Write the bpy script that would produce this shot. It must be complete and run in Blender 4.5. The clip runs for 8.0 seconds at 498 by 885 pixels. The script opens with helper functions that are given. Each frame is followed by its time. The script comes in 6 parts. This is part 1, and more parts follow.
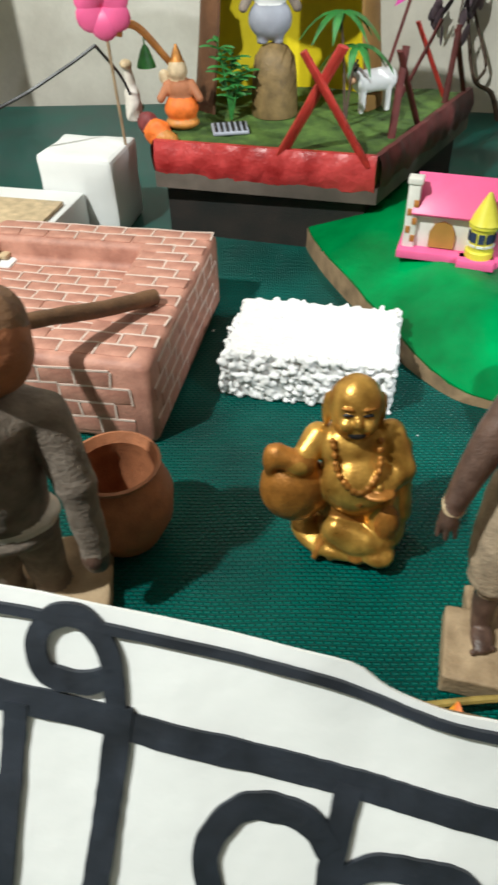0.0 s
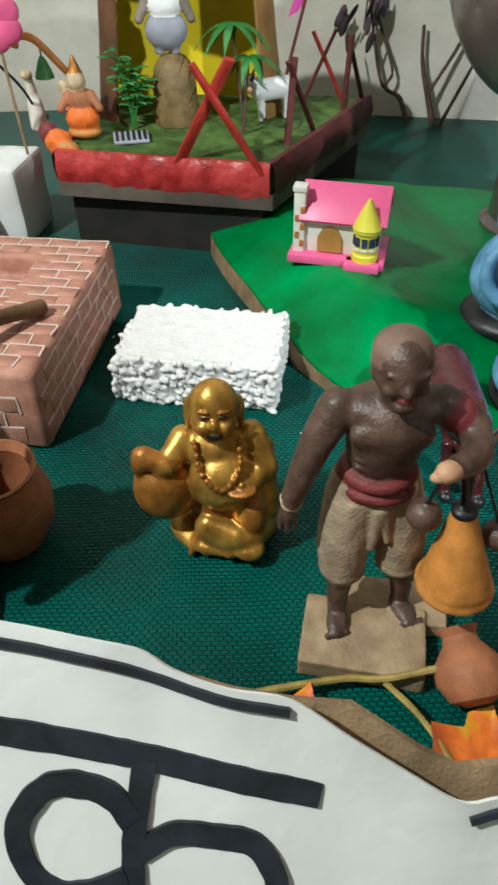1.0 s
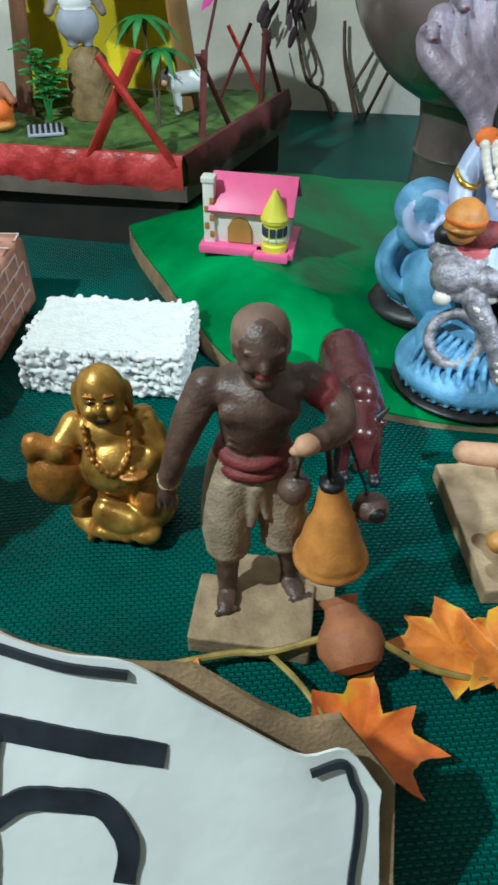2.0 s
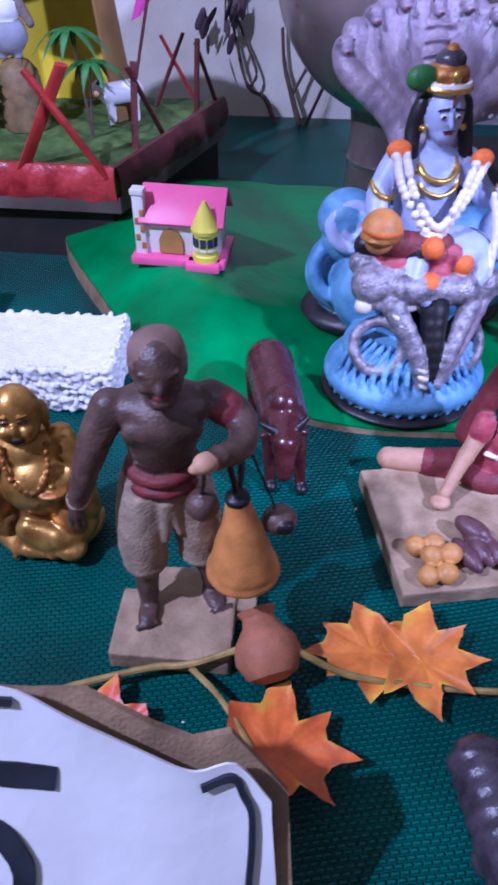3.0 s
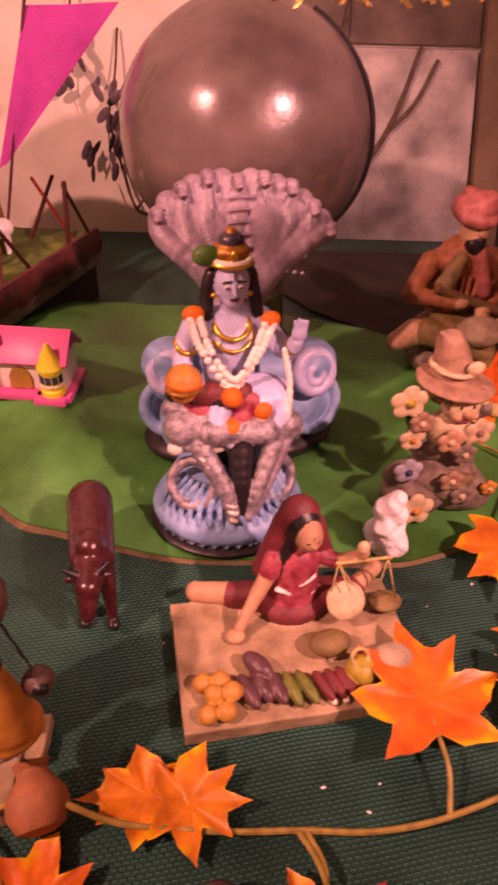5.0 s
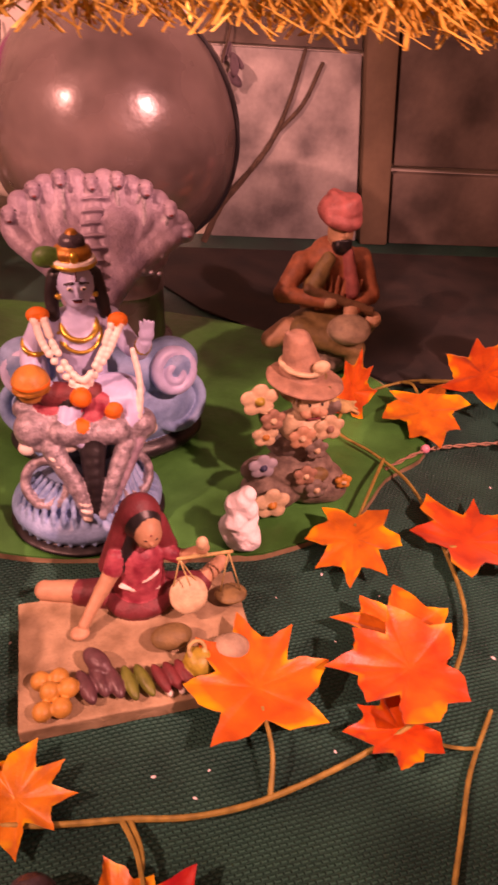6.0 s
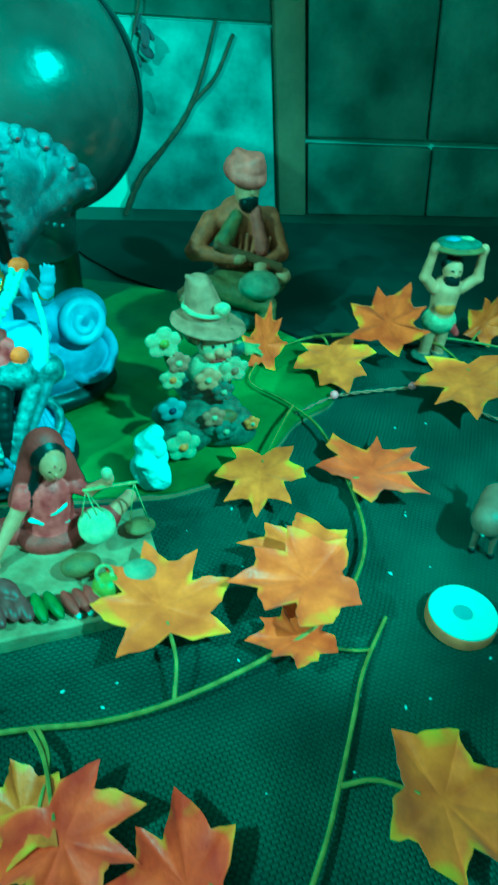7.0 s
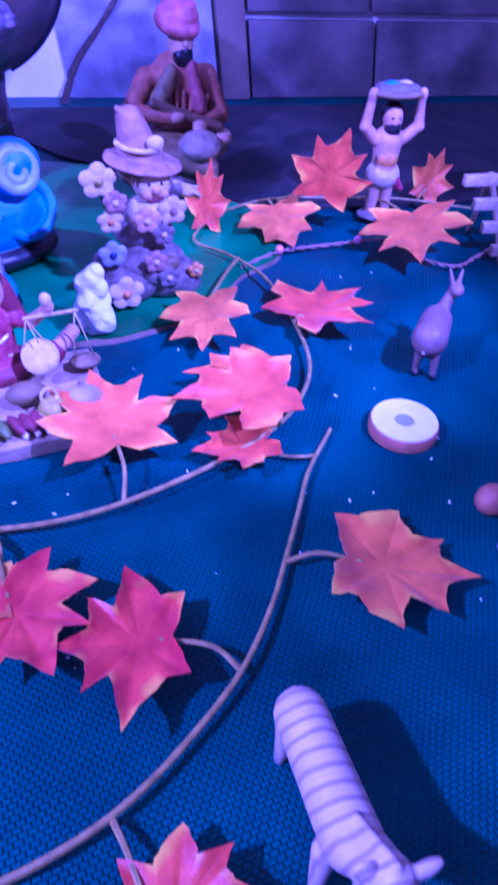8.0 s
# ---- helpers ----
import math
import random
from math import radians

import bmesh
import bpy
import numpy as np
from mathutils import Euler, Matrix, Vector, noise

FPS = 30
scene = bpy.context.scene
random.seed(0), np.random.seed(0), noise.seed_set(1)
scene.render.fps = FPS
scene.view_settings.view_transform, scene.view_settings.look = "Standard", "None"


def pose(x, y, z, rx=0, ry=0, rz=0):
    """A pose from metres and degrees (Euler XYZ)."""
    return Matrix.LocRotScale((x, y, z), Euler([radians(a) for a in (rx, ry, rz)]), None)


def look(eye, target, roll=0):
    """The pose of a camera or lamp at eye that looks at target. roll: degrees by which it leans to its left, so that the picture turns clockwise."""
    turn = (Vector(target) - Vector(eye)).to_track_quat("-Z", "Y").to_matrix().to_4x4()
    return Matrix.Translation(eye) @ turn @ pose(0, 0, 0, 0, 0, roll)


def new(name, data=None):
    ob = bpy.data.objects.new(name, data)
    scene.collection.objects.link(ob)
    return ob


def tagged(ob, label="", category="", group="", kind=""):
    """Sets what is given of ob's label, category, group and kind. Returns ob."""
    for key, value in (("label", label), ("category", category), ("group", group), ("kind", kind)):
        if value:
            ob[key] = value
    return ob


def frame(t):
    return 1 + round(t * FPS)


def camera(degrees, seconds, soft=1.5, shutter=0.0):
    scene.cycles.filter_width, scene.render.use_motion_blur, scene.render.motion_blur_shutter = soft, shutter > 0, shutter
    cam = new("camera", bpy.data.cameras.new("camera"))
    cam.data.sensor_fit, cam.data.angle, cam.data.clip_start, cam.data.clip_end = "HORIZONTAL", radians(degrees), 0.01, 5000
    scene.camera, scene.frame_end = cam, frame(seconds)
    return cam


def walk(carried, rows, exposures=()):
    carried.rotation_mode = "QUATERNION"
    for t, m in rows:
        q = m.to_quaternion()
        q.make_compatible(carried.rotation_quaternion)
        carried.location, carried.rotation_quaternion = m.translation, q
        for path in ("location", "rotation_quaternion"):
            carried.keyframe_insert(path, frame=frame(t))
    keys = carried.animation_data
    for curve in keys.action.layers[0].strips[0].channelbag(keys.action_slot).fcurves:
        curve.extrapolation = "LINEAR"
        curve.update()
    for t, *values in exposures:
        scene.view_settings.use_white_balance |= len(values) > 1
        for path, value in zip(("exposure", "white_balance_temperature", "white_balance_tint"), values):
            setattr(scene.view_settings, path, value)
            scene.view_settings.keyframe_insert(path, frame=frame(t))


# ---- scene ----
cam = camera(39.7, 8.0, 2.7, 0.4)
PATH = [
    (0, (0.137, 0.129, 0.287), (0.081, 1.659, -1.084), -1.7),
    (0.5, (0.171, 0.124, 0.293), (0.181, 1.646, -1.088), -1.2),
    (1, (0.185, 0.117, 0.299), (0.237, 1.641, -1.078), -0.9),
    (1.5, (0.203, 0.109, 0.296), (0.322, 1.622, -1.089), -0.5),
    (1.7, (0.211, 0.105, 0.296), (0.352, 1.623, -1.083), 0),
    (2.8, (0.242, 0.103, 0.305), (0.455, 1.598, -1.086), 0.6),
    (3, (0.249, 0.102, 0.306), (0.488, 1.604, -1.075), 0.7),
    (3.5, (0.272, 0.103, 0.322), (0.565, 1.614, -1.040), 1.8),
    (4, (0.297, 0.106, 0.344), (0.599, 1.665, -0.958), 1),
    (4.2, (0.305, 0.114, 0.349), (0.593, 1.680, -0.949), 0.7),
    (5.3, (0.363, 0.083, 0.376), (0.781, 1.681, -0.844), 2.3),
    (5.5, (0.375, 0.082, 0.381), (0.831, 1.659, -0.855), 3),
    (6, (0.406, 0.069, 0.378), (0.930, 1.618, -0.867), 4.3),
    (6.5, (0.417, 0.049, 0.371), (0.996, 1.579, -0.870), 4.5),
    (7, (0.427, 0.018, 0.359), (1.081, 1.518, -0.886), 4.9),
    (7.5, (0.422, -0.015, 0.329), (1.117, 1.429, -0.957), 5.1),
    (8, (0.427, -0.044, 0.299), (1.121, 1.331, -1.060), 3.7),
]
EXPOSURES = [(0.0, 0.32, 6250, 3), (0.9, 0.05, 6150, 2), (1.7, 0.0, 5700, -14), (2.8, -0.1, 4700, 38), (3.2, -0.15, 4600, 55), (3.6, -0.2, 4700, 90), (4.2, -0.28, 6000, 132),
             (5.2, -0.3, 15500, 125), (6.25, -0.3, 15000, 122), (6.45, 0.0, 2560, -116), (7.15, 0.05, 2560, -116), (7.3, -0.08, 2930, 28), (7.6, -0.12, 3160, 59), (8.0, -0.04, 4020, 120)]
walk(cam, [(t, look(eye, target, roll)) for t, eye, target, roll in PATH], EXPOSURES)

# ---- light ----
world = bpy.data.worlds.new("room_light")
scene.world = world
world.use_nodes = True
world.node_tree.nodes["Background"].inputs[0].default_value = (0.80, 0.86, 1.0, 1)
world.node_tree.nodes["Background"].inputs[1].default_value = 0.06


def lamp(name, at, watts, color, radius, target=None, spread=0):
    data = bpy.data.lights.new(name, "SPOT" if target else "POINT")
    data.energy, data.color, data.shadow_soft_size = watts, color, radius
    ob = new(name, data)
    ob.matrix_world = look(at, target) if target else pose(*at)
    if target:
        data.spot_size, data.spot_blend = radians(spread), 0.5
    return ob


lamp("bulb", (-0.46, 0.06, 1.04), 64.0, (0.97, 0.96, 0.92), 0.018)
lamp("color_spot", (0.86, -0.18, 0.78), 47.0, (0.95, 0.96, 1.0), 0.02, (0.57, 0.60, 0.10), 48)


# ---- materials ----
def mat(name, color, rough=0.6, metal=0.0, vary=0.25, scale=90.0, bump=0.15, fine=900.0, second=None, spec=0.5, coat=0.0):
    m = bpy.data.materials.new(name)
    m.use_nodes = True
    n, l = m.node_tree.nodes, m.node_tree.links
    b = n["Principled BSDF"]
    b.inputs["Roughness"].default_value, b.inputs["Metallic"].default_value = rough, metal
    b.inputs["Specular IOR Level"].default_value, b.inputs["Coat Weight"].default_value = spec, coat
    tc = n.new("ShaderNodeTexCoord")
    big, small = n.new("ShaderNodeTexNoise"), n.new("ShaderNodeTexNoise")
    for t, s in ((big, scale), (small, fine)):
        t.inputs["Scale"].default_value, t.inputs["Detail"].default_value = s, 4
        l.new(tc.outputs["Object"], t.inputs["Vector"])
    ramp = n.new("ShaderNodeValToRGB")
    dark = [c * (1 - vary) for c in color]
    light = list(second) if second else [min(1, c * (1 + 0.6 * vary)) for c in color]
    ramp.color_ramp.elements[0].position, ramp.color_ramp.elements[1].position = 0.32, 0.68
    ramp.color_ramp.elements[0].color, ramp.color_ramp.elements[1].color = (*dark, 1), (*light, 1)
    l.new(big.outputs["Fac"], ramp.inputs["Fac"])
    mix = n.new("ShaderNodeMix")
    mix.data_type, mix.blend_type = "RGBA", "MULTIPLY"
    mix.inputs[0].default_value = 0.5
    l.new(ramp.outputs["Color"], mix.inputs[6])
    grain = n.new("ShaderNodeMapRange")
    grain.inputs["To Min"].default_value, grain.inputs["To Max"].default_value = 1 - vary, 1 + 0.5 * vary
    l.new(small.outputs["Fac"], grain.inputs["Value"])
    l.new(grain.outputs["Result"], mix.inputs[7])
    l.new(mix.outputs[2], b.inputs["Base Color"])
    rr = n.new("ShaderNodeMapRange")
    rr.inputs["To Min"].default_value, rr.inputs["To Max"].default_value = max(0.03, rough - 0.12), min(1, rough + 0.15)
    l.new(big.outputs["Fac"], rr.inputs["Value"])
    l.new(rr.outputs["Result"], b.inputs["Roughness"])
    bp = n.new("ShaderNodeBump")
    bp.inputs["Strength"].default_value, bp.inputs["Distance"].default_value = bump, 0.002
    l.new(small.outputs["Fac"], bp.inputs["Height"])
    l.new(bp.outputs["Normal"], b.inputs["Normal"])
    return m


def weave_mat():
    """Green woven mat with small staggered ridges."""
    m = mat("green_weave", (0.0, 0.100, 0.083), 0.36, 0, 0.35, 14, 0, 700, (0.0, 0.145, 0.112), 0.3)
    n, l = m.node_tree.nodes, m.node_tree.links
    b, tc, bp = n["Principled BSDF"], n["Texture Coordinate"], n["Bump"]
    br = n.new("ShaderNodeTexBrick")
    br.inputs["Scale"].default_value = 1.0
    br.inputs["Brick Width"].default_value, br.inputs["Row Height"].default_value = 0.0040, 0.0025
    br.inputs["Mortar Size"].default_value, br.inputs["Mortar Smooth"].default_value = 0.0009, 1.0
    br.inputs["Color1"].default_value = br.inputs["Color2"].default_value = (1, 1, 1, 1)
    br.inputs["Mortar"].default_value = (0, 0, 0, 1)
    wob = n.new("ShaderNodeTexNoise")
    wob.inputs["Scale"].default_value = 12
    add = n.new("ShaderNodeVectorMath")
    add.operation = "MULTIPLY_ADD"
    add.inputs[1].default_value = (0.006, 0.006, 0)
    l.new(tc.outputs["Object"], wob.inputs["Vector"])
    l.new(wob.outputs["Color"], add.inputs[0])
    l.new(tc.outputs["Object"], add.inputs[2])
    l.new(add.outputs[0], br.inputs["Vector"])
    l.new(br.outputs["Color"], bp.inputs["Height"])
    bp.inputs["Strength"].default_value, bp.inputs["Distance"].default_value = 0.95, 0.0016
    col = b.inputs["Base Color"].links[0].from_socket
    mix = n.new("ShaderNodeMix")
    mix.data_type, mix.blend_type = "RGBA", "MULTIPLY"
    mix.inputs[0].default_value = 0.3
    l.new(col, mix.inputs[6])
    l.new(br.outputs["Color"], mix.inputs[7])
    l.new(mix.outputs[2], b.inputs["Base Color"])
    return m


def leaf_mat(name, low, high):
    m = mat(name, low, 0.42, 0, 0.3, 2.6, 0.12, 26, high)
    n, l = m.node_tree.nodes, m.node_tree.links
    b = n["Principled BSDF"]
    at = n.new("ShaderNodeAttribute")
    at.attribute_name = "rim"
    noi = n.new("ShaderNodeTexNoise")
    noi.inputs["Scale"].default_value = 2.2
    l.new(n["Texture Coordinate"].outputs["Object"], noi.inputs["Vector"])
    mul = n.new("ShaderNodeMath")
    mul.operation = "MULTIPLY"
    l.new(at.outputs["Fac"], mul.inputs[0])
    l.new(noi.outputs["Fac"], mul.inputs[1])
    mr = n.new("ShaderNodeMapRange")
    mr.inputs["From Min"].default_value, mr.inputs["From Max"].default_value = 0.46, 0.66
    l.new(mul.outputs[0], mr.inputs["Value"])
    mix = n.new("ShaderNodeMix")
    mix.data_type = "RGBA"
    mix.inputs[7].default_value = (0.86, 0.50, 0.02, 1)
    col = b.inputs["Base Color"].links[0].from_socket
    l.new(mr.outputs["Result"], mix.inputs[0])
    hue = n.new("ShaderNodeHueSaturation")
    info = n.new("ShaderNodeObjectInfo")
    hr = n.new("ShaderNodeMapRange")
    hr.inputs["To Min"].default_value, hr.inputs["To Max"].default_value = 0.485, 0.515
    l.new(info.outputs["Random"], hr.inputs["Value"])
    l.new(hr.outputs["Result"], hue.inputs["Hue"])
    l.new(col, mix.inputs[6])
    l.new(mix.outputs[2], hue.inputs["Color"])
    l.new(hue.outputs["Color"], b.inputs["Base Color"])
    b.inputs["Transmission Weight"].default_value = 0.0
    b.inputs["Sheen Weight"].default_value = 0.15
    return m


def stripe_mat():
    """Cream toy coat with brown stripes."""
    m = mat("zebra_coat", (0.66, 0.52, 0.40), 0.5, 0, 0.2, 60, 0.1, 700)
    n, l = m.node_tree.nodes, m.node_tree.links
    w = n.new("ShaderNodeTexWave")
    w.bands_direction = "Y"
    w.inputs["Scale"].default_value, w.inputs["Distortion"].default_value, w.inputs["Detail Scale"].default_value = 44, 3.5, 0.8
    l.new(n["Texture Coordinate"].outputs["Object"], w.inputs["Vector"])
    mr = n.new("ShaderNodeMapRange")
    mr.inputs["From Min"].default_value, mr.inputs["From Max"].default_value = 0.15, 0.3
    l.new(w.outputs["Fac"], mr.inputs["Value"])
    mix = n.new("ShaderNodeMix")
    mix.data_type = "RGBA"
    mix.inputs[6].default_value = (0.36, 0.27, 0.21, 1)
    b = n["Principled BSDF"]
    l.new(b.inputs["Base Color"].links[0].from_socket, mix.inputs[7])
    l.new(mr.outputs["Result"], mix.inputs[0])
    l.new(mix.outputs[2], b.inputs["Base Color"])
    return m


M = {
    "weave": weave_mat(), "leaf": leaf_mat("maple_leaf", (0.60, 0.10, 0.012), (0.84, 0.20, 0.02)), "leaf_red": leaf_mat("red_maple_leaf", (0.58, 0.05, 0.012), (0.84, 0.15, 0.018)), "zebra": stripe_mat(),
    "wall": mat("cream_plaster", (0.66, 0.61, 0.53), 0.85, 0, 0.16, 9, 0.25, 160, (0.76, 0.72, 0.64)),
    "stone": mat("stained_stone", (0.10, 0.08, 0.065), 0.75, 0, 0.4, 11, 0.3, 120, (0.22, 0.17, 0.14)),
    "post": mat("brown_pilaster", (0.16, 0.11, 0.07), 0.7, 0, 0.3, 14, 0.2, 150),
    "grey_panel": mat("grey_painted_panel", (0.22, 0.21, 0.21), 0.7, 0, 0.4, 16, 0.25, 140, (0.46, 0.44, 0.42)),
    "plaster": mat("room_paint", (0.55, 0.52, 0.47), 0.9, 0, 0.1, 4, 0.1, 60),
    "cloth": mat("dark_cloth", (0.012, 0.016, 0.014), 0.9, 0, 0.4, 25, 0.3, 600, (0.03, 0.022, 0.018)),
    "foil": mat("green_foil", (0.0, 0.16, 0.035), 0.36, 0, 0.3, 16, 0.4, 90, (0.0, 0.27, 0.065), 0.25),
    "card": mat("cardboard", (0.30, 0.20, 0.11), 0.85, 0, 0.4, 60, 0.3, 700),
    "foam": mat("white_foam", (0.70, 0.685, 0.67), 0.75, 0, 0.06, 120, 0.5, 420),
    "paper": mat("white_paper", (0.78, 0.78, 0.77), 0.7, 0, 0.05, 18, 0.2, 90),
    "ink": mat("marker_ink", (0.018, 0.022, 0.032), 0.6, 0, 0.5, 70, 0.1, 500),
    "gold": mat("gold_paint", (0.48, 0.23, 0.04), 0.31, 0.6, 0.3, 110, 0.12, 900, (0.74, 0.42, 0.09)),
    "gold_dark": mat("aged_gold_paint", (0.42, 0.17, 0.03), 0.42, 0.45, 0.4, 120, 0.2, 800),
    "brass": mat("bright_gold", (0.75, 0.48, 0.10), 0.3, 0.9, 0.2, 200, 0.1, 900),
    "skin_dark": mat("dark_painted_clay", (0.085, 0.045, 0.032), 0.42, 0, 0.35, 120, 0.25, 700, (0.13, 0.075, 0.055)),
    "skin": mat("painted_skin", (0.52, 0.29, 0.17), 0.55, 0, 0.15, 130, 0.15, 800),
    "cream_cloth": mat("cream_clay_cloth", (0.36, 0.27, 0.18), 0.7, 0, 0.3, 110, 0.35, 600),
    "red_cloth": mat("red_clay_cloth", (0.19, 0.03, 0.03), 0.6, 0, 0.3, 140, 0.3, 700),
    "pink_cloth": mat("pink_painted_sari", (0.38, 0.035, 0.06), 0.5, 0, 0.35, 120, 0.25, 600, (0.52, 0.10, 0.12)),
    "veil": mat("maroon_veil", (0.20, 0.03, 0.035), 0.55, 0, 0.3, 120, 0.25, 600),
    "wood": mat("pale_wood", (0.33, 0.22, 0.12), 0.7, 0, 0.3, 70, 0.3, 500, (0.42, 0.30, 0.18)),
    "orange_paint": mat("ochre_paint", (0.55, 0.22, 0.045), 0.5, 0, 0.3, 90, 0.15, 700),
    "terracotta": mat("terracotta", (0.38, 0.14, 0.06), 0.65, 0, 0.25, 90, 0.25, 700),
    "maroon": mat("maroon_gloss", (0.07, 0.012, 0.014), 0.25, 0, 0.35, 120, 0.1, 700, None, 0.6, 0.3),
    "slate": mat("dark_grey_gloss", (0.042, 0.034, 0.045), 0.27, 0, 0.35, 120, 0.2, 700, (0.07, 0.055, 0.07)),
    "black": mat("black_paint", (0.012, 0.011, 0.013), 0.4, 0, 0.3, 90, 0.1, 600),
    "blue": mat("sky_blue_paint", (0.13, 0.33, 0.58), 0.45, 0, 0.3, 60, 0.25, 500, (0.21, 0.44, 0.70)),
    "blue_skin": mat("lavender_blue_paint", (0.40, 0.46, 0.68), 0.4, 0, 0.12, 100, 0.1, 700),
    "snake": mat("silver_grey_paint", (0.20, 0.19, 0.22), 0.35, 0.25, 0.4, 150, 0.4, 600, (0.42, 0.38, 0.42)),
    "hood": mat("pale_hood_paint", (0.27, 0.21, 0.28), 0.4, 0.1, 0.3, 60, 0.35, 500, (0.38, 0.30, 0.36)),
    "orange": mat("orange_paint", (0.80, 0.17, 0.02), 0.6, 0, 0.2, 150, 0.3, 800),
    "bead": mat("pearl_white", (0.74, 0.68, 0.60), 0.35, 0, 0.1, 200, 0.05, 800),
    "green": mat("leaf_green", (0.03, 0.17, 0.03), 0.5, 0, 0.35, 120, 0.2, 700),
    "globe": mat("glossy_brown_vinyl", (0.10, 0.072, 0.066), 0.26, 0, 0.5, 9, 0.55, 26, (0.20, 0.15, 0.14), 0.6, 0.5),
    "rock": mat("grey_brown_rock", (0.14, 0.10, 0.075), 0.75, 0, 0.4, 120, 0.4, 500, (0.26, 0.20, 0.15)),
    "cream": mat("cream_resin", (0.58, 0.44, 0.27), 0.55, 0, 0.25, 140, 0.25, 700),
    "hat": mat("dusty_rose_resin", (0.36, 0.20, 0.13), 0.65, 0, 0.3, 120, 0.35, 600),
    "straw": mat("straw", (0.50, 0.38, 0.16), 0.75, 0, 0.3, 200, 0.4, 900),
    "olive": mat("olive_clay", (0.20, 0.13, 0.05), 0.6, 0, 0.35, 110, 0.3, 600),
    "shawl": mat("ochre_red_shawl", (0.34, 0.11, 0.05), 0.6, 0, 0.35, 130, 0.35, 500),
    "turban": mat("red_turban", (0.36, 0.10, 0.085), 0.55, 0, 0.3, 110, 0.35, 450),
    "veg_green": mat("cucumber_green", (0.12, 0.16, 0.03), 0.45, 0, 0.3, 140, 0.2, 700),
    "veg_purple": mat("aubergine", (0.11, 0.045, 0.05), 0.4, 0, 0.3, 140, 0.15, 700),
    "veg_yellow": mat("mango_yellow", (0.36, 0.27, 0.04), 0.45, 0, 0.3, 140, 0.15, 700),
    "veg_orange": mat("fruit_orange", (0.55, 0.26, 0.06), 0.5, 0, 0.2, 140, 0.15, 700),
    "cotton": mat("white_cotton", (0.85, 0.85, 0.85), 0.95, 0, 0.04, 90, 0.6, 300),
    "twig": mat("vine_stem", (0.34, 0.24, 0.06), 0.5, 0, 0.35, 120, 0.2, 600),
    "bark": mat("dry_bark", (0.10, 0.065, 0.045), 0.85, 0, 0.4, 120, 0.5, 500),
    "brick_paint": mat("brick_paper", (0.5, 0.22, 0.16), 0.6, 0, 0.3, 60, 0.2, 500, (0.6, 0.3, 0.22)),
    "mortar": mat("chalk_line", (0.74, 0.58, 0.50), 0.8, 0, 0.2, 90, 0.2, 600),
    "red_foil": mat("red_crepe", (0.48, 0.02, 0.022), 0.38, 0, 0.35, 60, 0.6, 160, (0.62, 0.06, 0.06), 0.6),
    "red_stick": mat("red_stick_paint", (0.46, 0.035, 0.025), 0.5, 0, 0.25, 100, 0.2, 600),
    "dark_stick": mat("dark_red_wood", (0.11, 0.022, 0.02), 0.6, 0, 0.3, 100, 0.2, 600),
    "grass": mat("moss_paper", (0.045, 0.10, 0.014), 0.85, 0, 0.4, 60, 0.6, 500, (0.10, 0.18, 0.03)),
    "yellow": mat("yellow_card", (0.80, 0.62, 0.01), 0.55, 0, 0.1, 40, 0.1, 300),
    "brown_card": mat("brown_card", (0.24, 0.13, 0.035), 0.6, 0, 0.25, 30, 0.15, 300),
    "trunk": mat("brown_tube", (0.14, 0.06, 0.025), 0.6, 0, 0.35, 40, 0.3, 300),
    "navy": mat("navy_card", (0.02, 0.035, 0.085), 0.6, 0, 0.3, 40, 0.2, 300),
    "pink": mat("pink_plastic", (0.80, 0.12, 0.30), 0.4, 0, 0.08, 60, 0.04, 400),
    "white_plastic": mat("white_plastic", (0.78, 0.76, 0.70), 0.4, 0, 0.06, 60, 0.04, 400),
    "yellow_plastic": mat("yellow_plastic", (0.74, 0.66, 0.06), 0.4, 0, 0.1, 60, 0.04, 400),
    "brown_plastic": mat("tan_plastic", (0.42, 0.22, 0.05), 0.45, 0, 0.15, 60, 0.05, 400),
    "magenta": mat("magenta_cloth", (0.55, 0.06, 0.30), 0.7, 0, 0.2, 30, 0.3, 300),
    "dried": mat("dried_foliage", (0.13, 0.09, 0.11), 0.7, 0, 0.35, 60, 0.2, 400),
    "tinsel": mat("gold_tinsel", (0.95, 0.58, 0.15), 0.40, 0.55, 0.3, 60, 0.05, 300),
    "grey_card": mat("grey_board", (0.30, 0.31, 0.36), 0.6, 0, 0.15, 40, 0.1, 300),
    "deer": mat("brown_deer", (0.20, 0.12, 0.09), 0.5, 0, 0.25, 90, 0.15, 500),
    "disc_top": mat("pale_disc", (0.72, 0.68, 0.64), 0.55, 0, 0.08, 80, 0.1, 500),
    "log_wood": mat("brown_wood", (0.17, 0.085, 0.04), 0.6, 0, 0.4, 70, 0.4, 400),
    "stone_cloth": mat("taupe_clay", (0.17, 0.13, 0.10), 0.7, 0, 0.3, 90, 0.4, 500, (0.26, 0.21, 0.17)),
    "pinkbulb": mat("pink_bead", (0.85, 0.30, 0.38), 0.35, 0, 0.1, 90, 0.05, 500),
}


# ---- shape helpers ----
def thing(name, at, label, category, group="", turn=0, kind=""):
    e = new(name)
    e.empty_display_size = 0.01
    e.matrix_world = pose(*at, 0, 0, turn)
    return tagged(e, label, category, group, kind)


